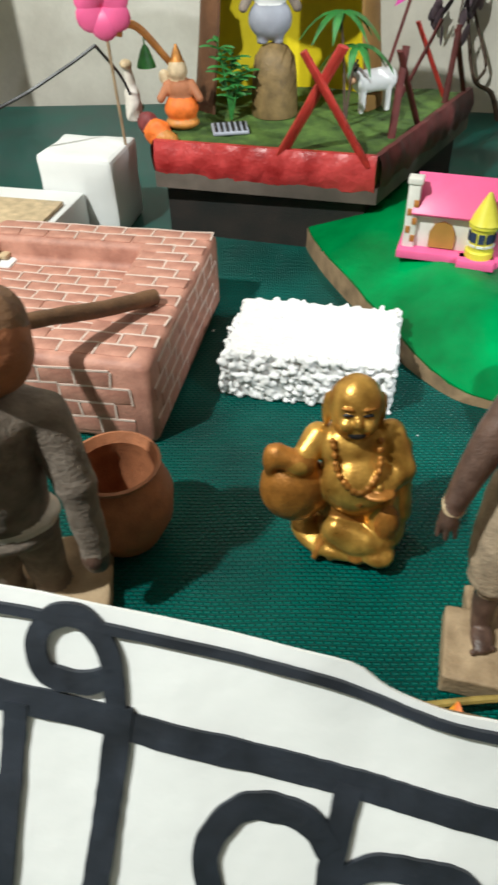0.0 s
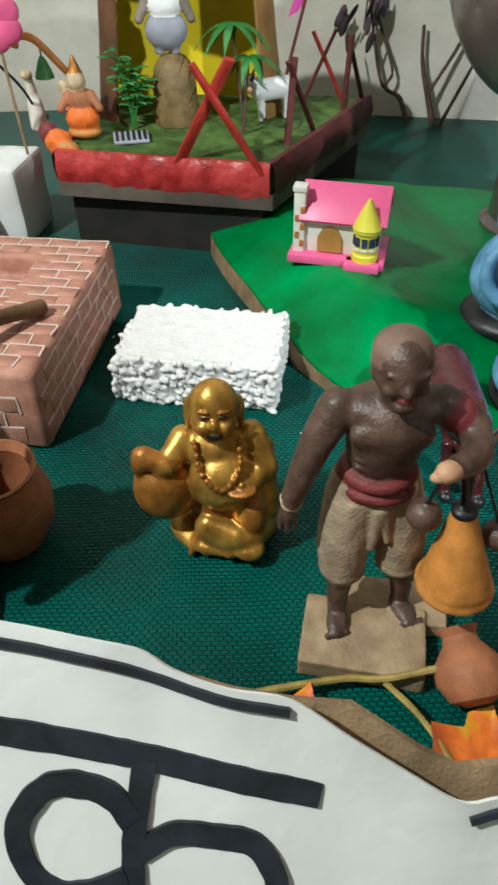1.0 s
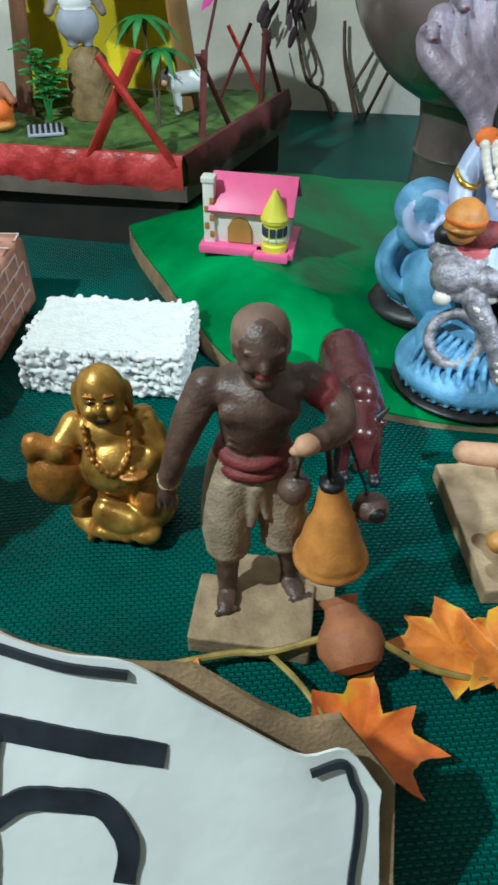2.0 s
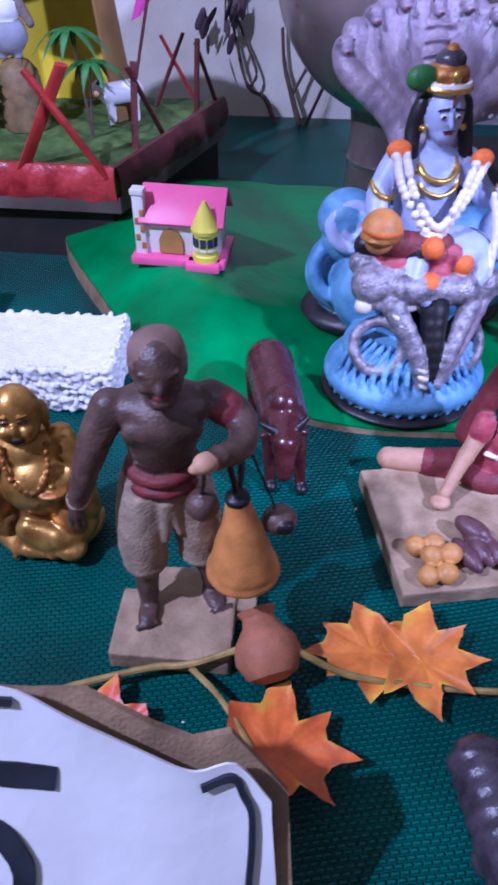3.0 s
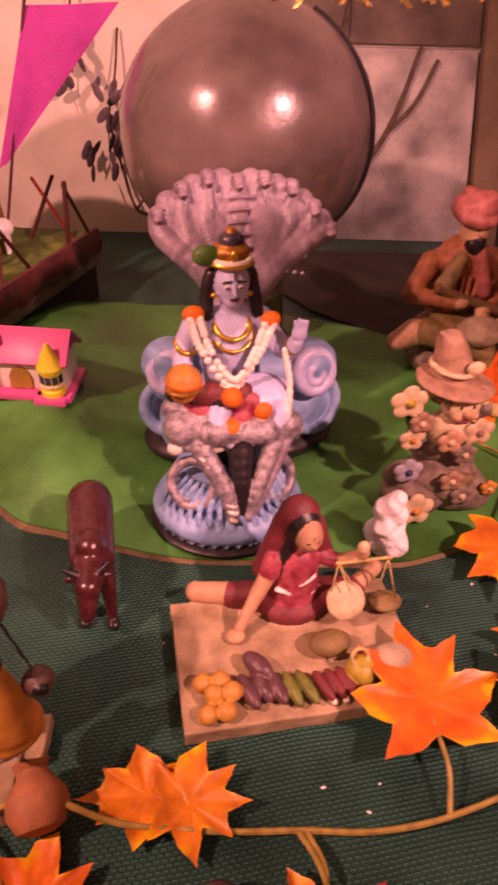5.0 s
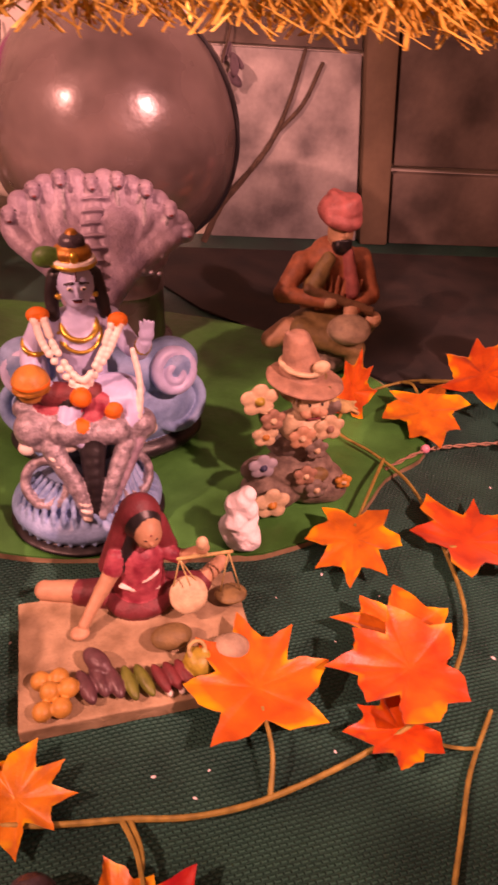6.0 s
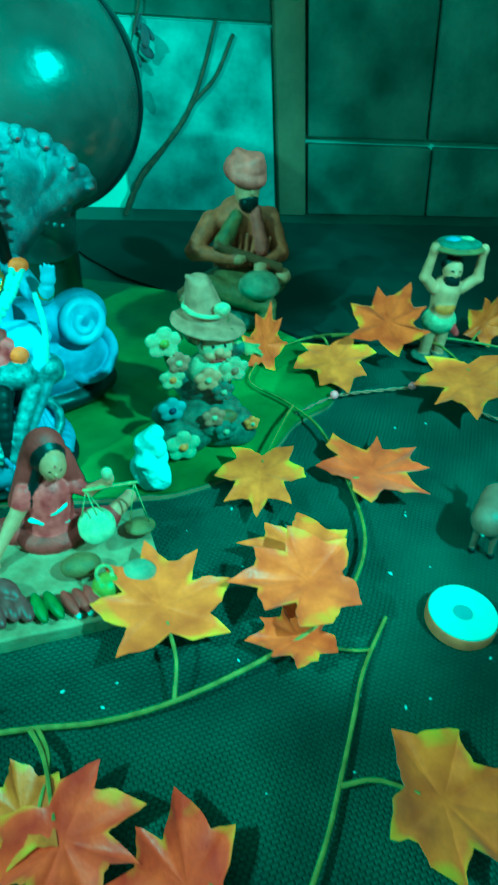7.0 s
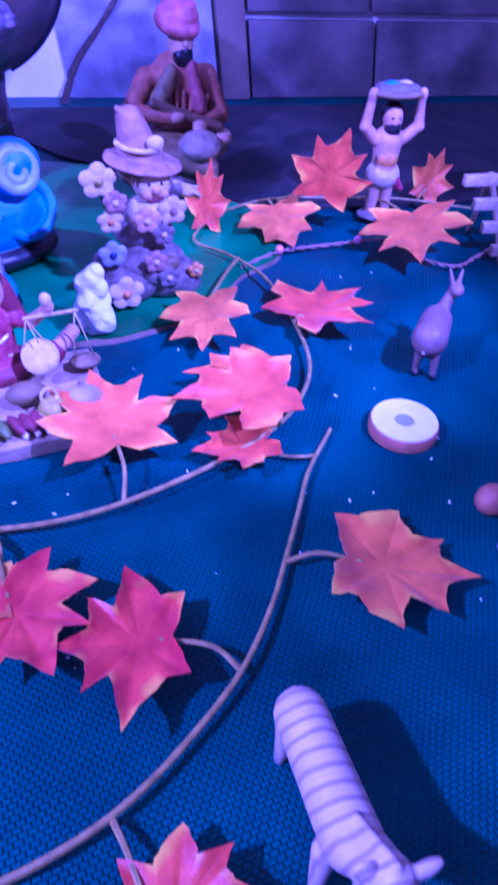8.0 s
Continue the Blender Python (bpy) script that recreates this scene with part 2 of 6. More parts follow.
def mesh_of(name, bm, materials, smooth=True, sharp=38):
    me = bpy.data.meshes.new(name)
    bm.normal_update()
    bm.to_mesh(me)
    bm.free()
    for m in materials if isinstance(materials, (list, tuple)) else [materials]:
        me.materials.append(m)
    if smooth:
        me.shade_smooth()
        me.set_sharp_from_angle(angle=radians(sharp))
    return me


def part(name, bm, material, parent, label="", smooth=True):
    ob = new(name, mesh_of(name, bm, material, smooth))
    ob.parent = parent
    return tagged(ob, label) if label else ob


def solo(name, bm, material, label, category, m=None, group="", kind="", smooth=True):
    ob = new(name, mesh_of(name, bm, material, smooth))
    if m is not None:
        ob.matrix_world = m
    return tagged(ob, label, category, group, kind)


def box(bm, c, h, rot=(0, 0, 0), bevel=0.0, mi=0):
    r = bmesh.ops.create_cube(bm, size=2)
    vs = r["verts"]
    bmesh.ops.scale(bm, vec=h, verts=vs)
    if bevel:
        es = list({e for v in vs for e in v.link_edges})
        rb = bmesh.ops.bevel(bm, geom=es, offset=bevel, segments=2, affect="EDGES", profile=0.5)
        vs = list({v for f in rb["faces"] for v in f.verts} | {v for v in vs if v.is_valid})
        vs = list({v for s in vs for f in s.link_faces for v in f.verts})
    bmesh.ops.transform(bm, matrix=pose(*c, *rot), verts=vs)
    for f in {f for v in vs for f in v.link_faces}:
        f.material_index = mi
    return vs


def lathe(bm, profile, n=24, m=None, mi=0):
    """Turned solid from (radius, z) pairs."""
    rings = []
    for r, z in profile:
        rings.append([bm.verts.new((r * math.cos(2 * math.pi * i / n), r * math.sin(2 * math.pi * i / n), z)) for i in range(n)])
    fs = []
    for a, b in zip(rings, rings[1:]):
        for i in range(n):
            fs.append(bm.faces.new((a[i], a[(i + 1) % n], b[(i + 1) % n], b[i])))
    fs.append(bm.faces.new(rings[0][::-1]))
    fs.append(bm.faces.new(rings[-1]))
    for f in fs:
        f.material_index = mi
    vs = [v for r in rings for v in r]
    if m is not None:
        bmesh.ops.transform(bm, matrix=m, verts=vs)
    return vs


def glide(pts, steps=6):
    """A smooth line through the points."""
    p = [Vector(q) for q in pts]
    p = [2 * p[0] - p[1]] + p + [2 * p[-1] - p[-2]]
    out = []
    for i in range(1, len(p) - 2):
        for k in range(steps):
            t = k / steps
            a, b, c, d = p[i - 1:i + 3]
            out.append(0.5 * (2 * b + (c - a) * t + (2 * a - 5 * b + 4 * c - d) * t * t + (3 * b - a - 3 * c + d) * t ** 3))
    return out + [p[-2]]


def tube(bm, pts, r0, r1=None, n=8, mi=0, flat=1.0, wob=0.0):
    r1 = r0 if r1 is None else r1
    pts = [Vector(q) for q in pts]
    rings, up = [], Vector((0.12, 0.2, 1)).normalized()
    for i, p in enumerate(pts):
        d = (pts[min(i + 1, len(pts) - 1)] - pts[max(i - 1, 0)]).normalized()
        s = d.cross(up)
        s = s.normalized() if s.length > 1e-4 else Vector((1, 0, 0))
        u = s.cross(d).normalized()
        r = (r0 + (r1 - r0) * i / max(1, len(pts) - 1)) * (1 + wob * noise.noise(p * 300))
        rings.append([bm.verts.new(p + (s * math.cos(2 * math.pi * k / n) + u * flat * math.sin(2 * math.pi * k / n)) * r) for k in range(n)])
    fs = []
    for a, b in zip(rings, rings[1:]):
        for k in range(n):
            fs.append(bm.faces.new((a[k], a[(k + 1) % n], b[(k + 1) % n], b[k])))
    fs += [bm.faces.new(rings[0][::-1]), bm.faces.new(rings[-1])]
    for f in fs:
        f.material_index = mi


def ball(bm, c, r, mi=0, n=12):
    vs = bmesh.ops.create_uvsphere(bm, u_segments=n, v_segments=max(6, n * 2 // 3), radius=1)["verts"]
    r = r if isinstance(r, (tuple, list)) else (r, r, r)
    bmesh.ops.transform(bm, matrix=Matrix.Translation(c) @ Matrix.Diagonal((*r, 1)), verts=vs)
    for f in {f for v in vs for f in v.link_faces}:
        f.material_index = mi
    return vs


def slab(bm, outline, z0, z1, mi=0):
    """Upright prism over a plan outline."""
    a = [bm.verts.new((x, y, z0)) for x, y in outline]
    b = [bm.verts.new((x, y, z1)) for x, y in outline]
    n = len(a)
    fs = [bm.faces.new(a[::-1]), bm.faces.new(b)]
    fs += [bm.faces.new((a[i], a[(i + 1) % n], b[(i + 1) % n], b[i])) for i in range(n)]
    for f in fs:
        f.material_index = mi
    bmesh.ops.recalc_face_normals(bm, faces=fs)


# ---- modelled figures: rounded solids melted into one skin, in centimetres ----
def C(a, b, r0, r1, m):
    return ("C", np.array(a, float), np.array(b, float), r0, r1, m, None)


def E(c, r, m, rot=(0, 0, 0)):
    r = np.array(r if isinstance(r, (tuple, list)) else (r, r, r), float)
    return ("E", np.array(c, float), r, 0, 0, m, np.array(Euler([radians(a) for a in rot]).to_matrix()))


def B(c, h, m, rot=(0, 0, 0)):
    return ("B", np.array(c, float), np.array(h, float), 0, 0, m, np.array(Euler([radians(a) for a in rot]).to_matrix()))


def T(c, big, r, m, rot=(0, 0, 0)):
    return ("T", np.array(c, float), None, big, r, m, np.array(Euler([radians(a) for a in rot]).to_matrix()))


def reach(q):
    k, a, b, r0, r1, _, R = q
    if k == "C":
        rr = max(r0, r1)
        return np.minimum(a, b) - rr, np.maximum(a, b) + rr
    e = np.full(3, r0 + r1) if k == "T" else np.abs(R) @ b
    return a - e, a + e


def dist(q, P):
    k, a, b, r0, r1, _, R = q
    if k == "C":
        ba = b - a
        h = np.clip(((P - a) @ ba) / max(1e-9, ba @ ba), 0, 1)
        return np.linalg.norm(P - a - h[..., None] * ba, axis=-1) - (r0 + (r1 - r0) * h)
    L = (P - a) @ R
    if k == "E":
        k0 = np.linalg.norm(L / b, axis=-1)
        k1 = np.linalg.norm(L / (b * b), axis=-1)
        return k0 * (k0 - 1) / np.maximum(k1, 1e-6)
    if k == "B":
        d = np.abs(L) - b + 0.08
        return np.linalg.norm(np.maximum(d, 0), axis=-1) + np.minimum(d.max(-1), 0) - 0.08
    return np.hypot(np.hypot(L[..., 0], L[..., 1]) - r0, L[..., 2]) - r1


def skin(f, lo, h):
    """Surface of the field f at zero: vertices and quads."""
    s = f < 0
    sh = tuple(np.array(f.shape) - 1)
    cut = lambda g, o: g[o[0]:o[0] + sh[0], o[1]:o[1] + sh[1], o[2]:o[2] + sh[2]]
    corners = [(i, j, k) for i in (0, 1) for j in (0, 1) for k in (0, 1)]
    count = sum(cut(s, o).astype(np.int8) for o in corners)
    act = (count > 0) & (count < 8)
    ids = np.full(sh, -1)
    ids[act] = np.arange(act.sum())
    P, W = np.zeros((act.sum(), 3)), np.zeros(act.sum())
    for a in corners:
        for ax in range(3):
            if a[ax]:
                continue
            b = tuple(a[i] + (i == ax) for i in range(3))
            va, vb = cut(f, a)[act], cut(f, b)[act]
            on = (va < 0) != (vb < 0)
            t = np.where(on, va / np.where(va == vb, 1, va - vb), 0)
            p = np.tile(np.array(a, float), (len(t), 1))
            p[:, ax] += t
            P += p * on[:, None]
            W += on
    cells = np.argwhere(act)
    V = lo + (cells + P / np.maximum(W, 1)[:, None]) * h
    quads = []
    for ax in range(3):
        u, v = (ax + 1) % 3, (ax + 2) % 3
        a = [slice(None)] * 3
        b = [slice(None)] * 3
        a[ax], b[ax] = slice(0, -1), slice(1, None)
        s0, s1 = s[tuple(a)], s[tuple(b)]
        for flip in (False, True):
            e = np.argwhere((s0 & ~s1) if not flip else (~s0 & s1))
            e = e[(e[:, u] > 0) & (e[:, v] > 0)]
            du, dv = np.eye(3, dtype=int)[u], np.eye(3, dtype=int)[v]
            q = [ids[tuple((e - d).T)] for d in (du + dv, dv, 0 * du, du)]
            quads.append(np.stack(q if not flip else q[::-1], 1))
    return V, np.concatenate(quads)


def figure(name, prims, m, label, category, h=0.1, melt=0.25, rough=0.03, extra=None, group=""):
    """One skin round all the solids; every face takes the material of its nearest solid."""
    lo = np.min([reach(q)[0] for q in prims], 0) - 3 * h
    hi = np.max([reach(q)[1] for q in prims], 0) + 3 * h
    lo[2] = max(lo[2], -3 * h)
    n = np.ceil((hi - lo) / h).astype(int) + 1
    f = np.full(n, 1.5)
    for q in prims:
        a, b = reach(q)
        k = min(melt, 0.32 * float((b - a).min()) / 2 + 0.02)
        i0 = np.maximum(0, np.floor((a - lo - k - 2 * h) / h).astype(int))
        i1 = np.minimum(n, np.ceil((b - lo + k + 2 * h) / h).astype(int) + 1)
        g = np.stack(np.meshgrid(*[lo[i] + h * np.arange(i0[i], i1[i]) for i in range(3)], indexing="ij"), -1)
        d = dist(q, g)
        w = tuple(slice(i0[i], i1[i]) for i in range(3))
        o = f[w]
        t = np.clip(0.5 + 0.5 * (o - d) / k, 0, 1)
        f[w] = o + (d - o) * t - k * t * (1 - t)
    zz = lo[2] + h * np.arange(n[2])
    f = np.maximum(f, -zz[None, None, :])
    V, Q = skin(f, lo, h)
    names = []
    for q in prims:
        if q[5] not in names:
            names.append(q[5])
    me = bpy.data.meshes.new(name)
    if rough:
        V = V + np.array([noise.noise_vector(Vector(v) * 1.4) for v in V]) * rough
    me.from_pydata((V * 0.01).tolist(), [], Q.tolist())
    cen = V[Q].mean(1)
    best, which = np.full(len(cen), 9e9), np.zeros(len(cen), int)
    for q in prims:
        a, b = reach(q)
        near = np.all((cen > a - 0.6) & (cen < b + 0.6), 1)
        if near.any():
            d = np.full(len(cen), 9e9)
            d[near] = dist(q, cen[near])
            take = d < best
            best[take], which[take] = d[take], names.index(q[5])
    for k in names:
        me.materials.append(M[k])
    me.polygons.foreach_set("material_index", which.astype(np.int32))
    me.shade_smooth()
    if extra:
        bm = bmesh.new()
        bm.from_mesh(me)
        extra(bm, names)
        bm.to_mesh(me)
        bm.free()
        me.shade_smooth()
    ob = new(name, me)
    ob.matrix_world = m
    return tagged(ob, label, category, group)

# ---- the setting ----
bm = bmesh.new()
box(bm, (0.4, 0.32, -0.02), (1.5, 0.84, 0.02), bevel=0.003)
solo("ground", bm, M["weave"], "green woven mat spread over the display table", "mat", kind="structure")
bm = bmesh.new()
box(bm, (0.4, 0.32, -0.42), (1.45, 0.8, 0.378))
solo("table", bm, M["cloth"], "dark cloth-covered display table", "table", kind="structure")
bm = bmesh.new()
box(bm, (0.4, 0, -0.83), (3, 3, 0.03))
solo("floor", bm, M["plaster"], "plain floor of the room", "floor", kind="structure")

WALL_TURN = math.degrees(math.atan(-0.225))


def on_wall(x, z, off=0.0):
    """A point on the back wall's face, off metres in front of it."""
    return (x - 0.2195 * off, 1.12 - 0.225 * (x - 0.3) - 0.9756 * off, z)


WALL = Matrix.Translation((0.3, 1.12, 0)) @ pose(0, 0, 0, 0, 0, WALL_TURN)
bm = bmesh.new()
box(bm, (0.1, 0.05, 0.7), (2.6, 0.05, 1.5))
bmesh.ops.transform(bm, matrix=WALL, verts=bm.verts[:])
solo("wall_north", bm, M["wall"], "cream plastered wall behind the display", "wall", kind="structure")
for nm, c, hh in (("wall_west", (-2.0, 0, 0.7), (0.05, 2.4, 1.5)), ("wall_east", (2.8, 0, 0.7), (0.05, 2.4, 1.5)), ("wall_south", (0.4, -2.4, 0.7), (2.5, 0.05, 1.5))):
    bm = bmesh.new()
    box(bm, c, hh)
    solo(nm, bm, M["plaster"], "plain painted wall of the room", "wall", kind="structure")
bm = bmesh.new()
box(bm, (0.4, 0, 2.25), (2.6, 2.6, 0.05))
solo("ceiling", bm, M["plaster"], "plain painted ceiling", "ceiling", kind="structure")

# stained stone blocks with a brown pilaster at the wall's end
def leaning(bm):
    """The boards and blocks lean a little to the west."""
    for v in bm.verts:
        v.co.x -= 0.12 * v.co.z
    return bm


facing = thing("stone_facing", (0.3, 1.12, 0), "stained brown stone blocks facing the wall", "stone facing", turn=WALL_TURN, kind="structure")
for i, (x0, x1, z0, z1) in enumerate(((0.625, 0.815, 0.0, 0.102), (0.82, 1.2, 0.0, 0.102), (0.625, 0.805, 0.112, 0.40), (0.81, 1.2, 0.112, 0.40), (1.205, 1.7, 0.0, 0.25))):
    bm = bmesh.new()
    box(bm, ((x0 + x1) / 2, -0.006, (z0 + z1) / 2), ((x1 - x0) / 2, 0.008, (z1 - z0) / 2), bevel=0.003)
    part("stone", leaning(bm), M["stone"], facing)
# mottling in the lower panel's grey paint imitates the shadows of branches
for z0, z1, mt in ((0.0, 0.246, "grey_panel"), (0.250, 0.42, "stone")):
    bm = bmesh.new()
    box(bm, (0.468, -0.003, (z0 + z1) / 2), (0.1085, 0.005, (z1 - z0) / 2), bevel=0.002)
    part("panel", leaning(bm), M[mt], facing, "grey weathered wall panel" if z0 == 0 else "")
bm = bmesh.new()
box(bm, (0.60, -0.011, 0.22), (0.021, 0.012, 0.22), bevel=0.004)
part("pilaster", leaning(bm), M["post"], facing, "brown pilaster strip")

# dark cloth at the foot of the wall
bm = bmesh.new()
outline = [(0.54, 0.90), (0.55, 0.865), (0.58, 0.80), (0.66, 0.70), (0.74, 0.60), (0.86, 0.555), (1.2, 0.50), (1.45, 0.48), (1.45, 0.80), (0.54, 1.0)]
slab(bm, outline, 0.001, 0.004)
bmesh.ops.subdivide_edges(bm, edges=bm.edges[:], cuts=3)
solo("cloth", bm, M["cloth"], "dark creased cloth along the wall", "cloth", kind="structure")


# ---- green mound of foil over cardboard ----
EDGE = [(0.170, 0.755), (0.179, 0.690), (0.207, 0.607), (0.237, 0.527), (0.262, 0.492), (0.292, 0.476), (0.366, 0.438), (0.44, 0.420), (0.507, 0.405), (0.545, 0.402), (0.613, 0.419),
        (0.664, 0.462), (0.714, 0.488), (0.735, 0.56), (0.69, 0.67), (0.6, 0.76), (0.45, 0.83), (0.32, 0.84), (0.22, 0.81)]


def mound_height(x, y, s):
    left = max(0.0, min(1.0, (0.42 - x) / 0.14))
    left = left * left * (3 - 2 * left)
    rise = min(1.0, (1 - s) / 0.22)
    back = max(0.0, min(1.0, (y - 0.47) / 0.08))
    return 0.005 + left * (0.014 + 0.023 * rise) * (0.15 + 0.85 * back) + 0.0022 * noise.noise(Vector((x * 26, y * 26, 1)))


mound = thing("green_mound", (0, 0, 0), "crinkled green foil mound on a torn cardboard base", "mound")
ring = glide([(x, y, 0) for x, y in EDGE] + [(*EDGE[0], 0)], 5)[:-1]
mid = Vector((0.44, 0.60, 0))
bm = bmesh.new()
layers = []
for s in (1.0, 0.985, 0.95, 0.9, 0.83, 0.75, 0.66, 0.56, 0.45, 0.34, 0.22, 0.1):
    row = []
    for p in ring:
        q = mid + (p - mid) * s
        row.append(bm.verts.new((q.x, q.y, mound_height(q.x, q.y, s))))
    layers.append(row)
low = [bm.verts.new((v.co.x, v.co.y, v.co.z - 0.004)) for v in layers[0]]
n = len(ring)
for a, b in zip([low] + layers, layers):
    for i in range(n):
        bm.faces.new((a[i], a[(i + 1) % n], b[(i + 1) % n], b[i]))
top = bm.verts.new((mid.x, mid.y, mound_height(mid.x, mid.y, 0)))
for i in range(n):
    bm.faces.new((layers[-1][i], layers[-1][(i + 1) % n], top))
part("foil", bm, M["foil"], mound)
bm = bmesh.new()
a = [bm.verts.new((mid.x + (p.x - mid.x) * 1.006 + 0.002 * noise.noise(p * 60), mid.y + (p.y - mid.y) * 1.006, 0.0)) for p in ring]
b = [bm.verts.new((mid.x + (p.x - mid.x) * (1.004 + 0.006 * noise.noise(p * 90)), mid.y + (p.y - mid.y) * 1.004, max(0.002, mound_height(p.x, p.y, 1.0) - 0.001 + 0.0016 * noise.noise(p * 150)))) for p in ring]
c = [bm.verts.new((mid.x + (p.x - mid.x) * 0.99, mid.y + (p.y - mid.y) * 0.99, max(0.002, mound_height(p.x, p.y, 1.0) - 0.004))) for p in ring]
for i in range(n):
    j = (i + 1) % n
    bm.faces.new((a[i], a[j], b[j], b[i]))
    bm.faces.new((b[i], b[j], c[j], c[i]))
part("cardboard_edge", bm, M["card"], mound, "torn brown cardboard edge")


# ---- toy house ----
def toy_house(at, turn):
    t = thing("toy_house", at, "pink and white plastic toy house with a yellow turret", "toy house", turn=turn)
    bm = bmesh.new()
    box(bm, (0, 0, 0.003), (0.036, 0.025, 0.003), bevel=0.0012)
    box(bm, (0.02, -0.024, 0.003), (0.013, 0.007, 0.003), bevel=0.0012)
    part("base", bm, M["pink"], t)
    bm = bmesh.new()
    box(bm, (0.002, 0.002, 0.018), (0.028, 0.017, 0.013), bevel=0.0006)
    part("wall", bm, M["white_plastic"], t, "white plastic wall")
    bm = bmesh.new()
    for sgn in (-1, 1):
        box(bm, (0.003, 0.002 + sgn * 0.0112, 0.0385), (0.032, 0.0150, 0.0013), (sgn * -40, 0, 0), bevel=0.0005)
    roof = part("roof", bm, M["pink"], t)
    for sgn in (-1, 1):
        bm = bmesh.new()
        x = 0.002 + sgn * 0.0275
        a = [bm.verts.new((x + d, y, z)) for d in (-0.001, 0.001) for y, z in ((-0.0145, 0.031), (0.0185, 0.031), (0.002, 0.0455))]
        bm.faces.new(a[:3][::-1]), bm.faces.new(a[3:])
        for i in range(3):
            bm.faces.new((a[i], a[(i + 1) % 3], a[3 + (i + 1) % 3], a[3 + i]))
        part("gable", bm, M["pink"], t)
    bm = bmesh.new()
    box(bm, (-0.029, -0.014, 0.026), (0.0042, 0.0042, 0.022), bevel=0.0008)
    box(bm, (-0.029, -0.014, 0.049), (0.0052, 0.0052, 0.002), bevel=0.0008)
    ch = part("chimney", bm, M["white_plastic"], t)
    for i in range(5):
        bm = bmesh.new()
        box(bm, (-0.0285 + 0.002 * (-1) ** i, -0.0183, 0.012 + 0.0058 * i), (0.0017, 0.0006, 0.0022), bevel=0.0003)
        part("brick", bm, M["orange_paint"], ch)
    bm = bmesh.new()
    prof = [(-0.009, 0), (0.009, 0), (0.009, 0.010), (0.006, 0.0155), (0, 0.0175), (-0.006, 0.0155), (-0.009, 0.010)]
    a = [bm.verts.new((x - 0.006, -0.0152, 0.007 + z)) for x, z in prof]
    b = [bm.verts.new((x - 0.006, -0.0170, 0.007 + z)) for x, z in prof]
    bm.faces.new(a[::-1]), bm.faces.new(b)
    for i in range(7):
        bm.faces.new((a[i], a[(i + 1) % 7], b[(i + 1) % 7], b[i]))
    bmesh.ops.recalc_face_normals(bm, faces=bm.faces[:])
    part("door", bm, M["brown_plastic"], t, "tan arched door", smooth=False)
    bm = bmesh.new()
    lathe(bm, [(0.0098, 0), (0.0098, 0.004), (0.0085, 0.005), (0.0085, 0.019), (0.0102, 0.020), (0.0102, 0.0225)], 20, pose(0.021, -0.019, 0.006))
    tur = part("turret", bm, M["yellow_plastic"], t, "yellow round turret")
    bm = bmesh.new()
    lathe(bm, [(0.0108, 0), (0.0095, 0.002), (0.0045, 0.0125), (0.0012, 0.0185)], 20, pose(0.021, -0.019, 0.0285))
    part("turret_roof", bm, M["yellow_plastic"], tur)
    for k in range(5):
        ang = radians(-165 + 37 * k)
        bm = bmesh.new()
        box(bm, (0.021 + 0.0087 * math.cos(ang), -0.019 + 0.0087 * math.sin(ang), 0.020), (0.0006, 0.0021, 0.0030), (0, 0, math.degrees(ang)))
        part("window", bm, M["navy"], tur)
        bm = bmesh.new()
        box(bm, (0.021 + 0.0090 * math.cos(ang), -0.019 + 0.0090 * math.sin(ang), 0.0148), (0.0005, 0.0024, 0.0007), (0, 0, math.degrees(ang)))
        part("sill", bm, M["white_plastic"], tur)
    return t


toy_house((0.277, 0.626, 0.0405), -17).scale = (1.04, 1.0, 1.14)


# ---- foam block ----
def foam_block():
    rnd = random.Random(5)
    crumbs = [B((0, 0, 1.85), (5.35, 3.4, 1.75), "foam")]
    for k in range(900):
        u = rnd.uniform(0, 18.0)
        x, y = (-5.4 + u, -3.45) if u < 10.8 else (5.4, -3.45 + (u - 10.8))
        if k % 3 == 0:
            x, y = -x, -y
        crumbs.append(E((x + rnd.uniform(-.12, .12), y + rnd.uniform(-.12, .12), rnd.uniform(0.1, 3.65)), (rnd.uniform(.14, .30), rnd.uniform(.14, .30), rnd.uniform(.12, .28)), "foam"))
    return figure("foam_block", crumbs, pose(0.168, 0.521, 0, 0, 0, -11), "white block of crumbly torn polystyrene foam", "foam block", 0.1, 0.16, 0.05)


foam_block()


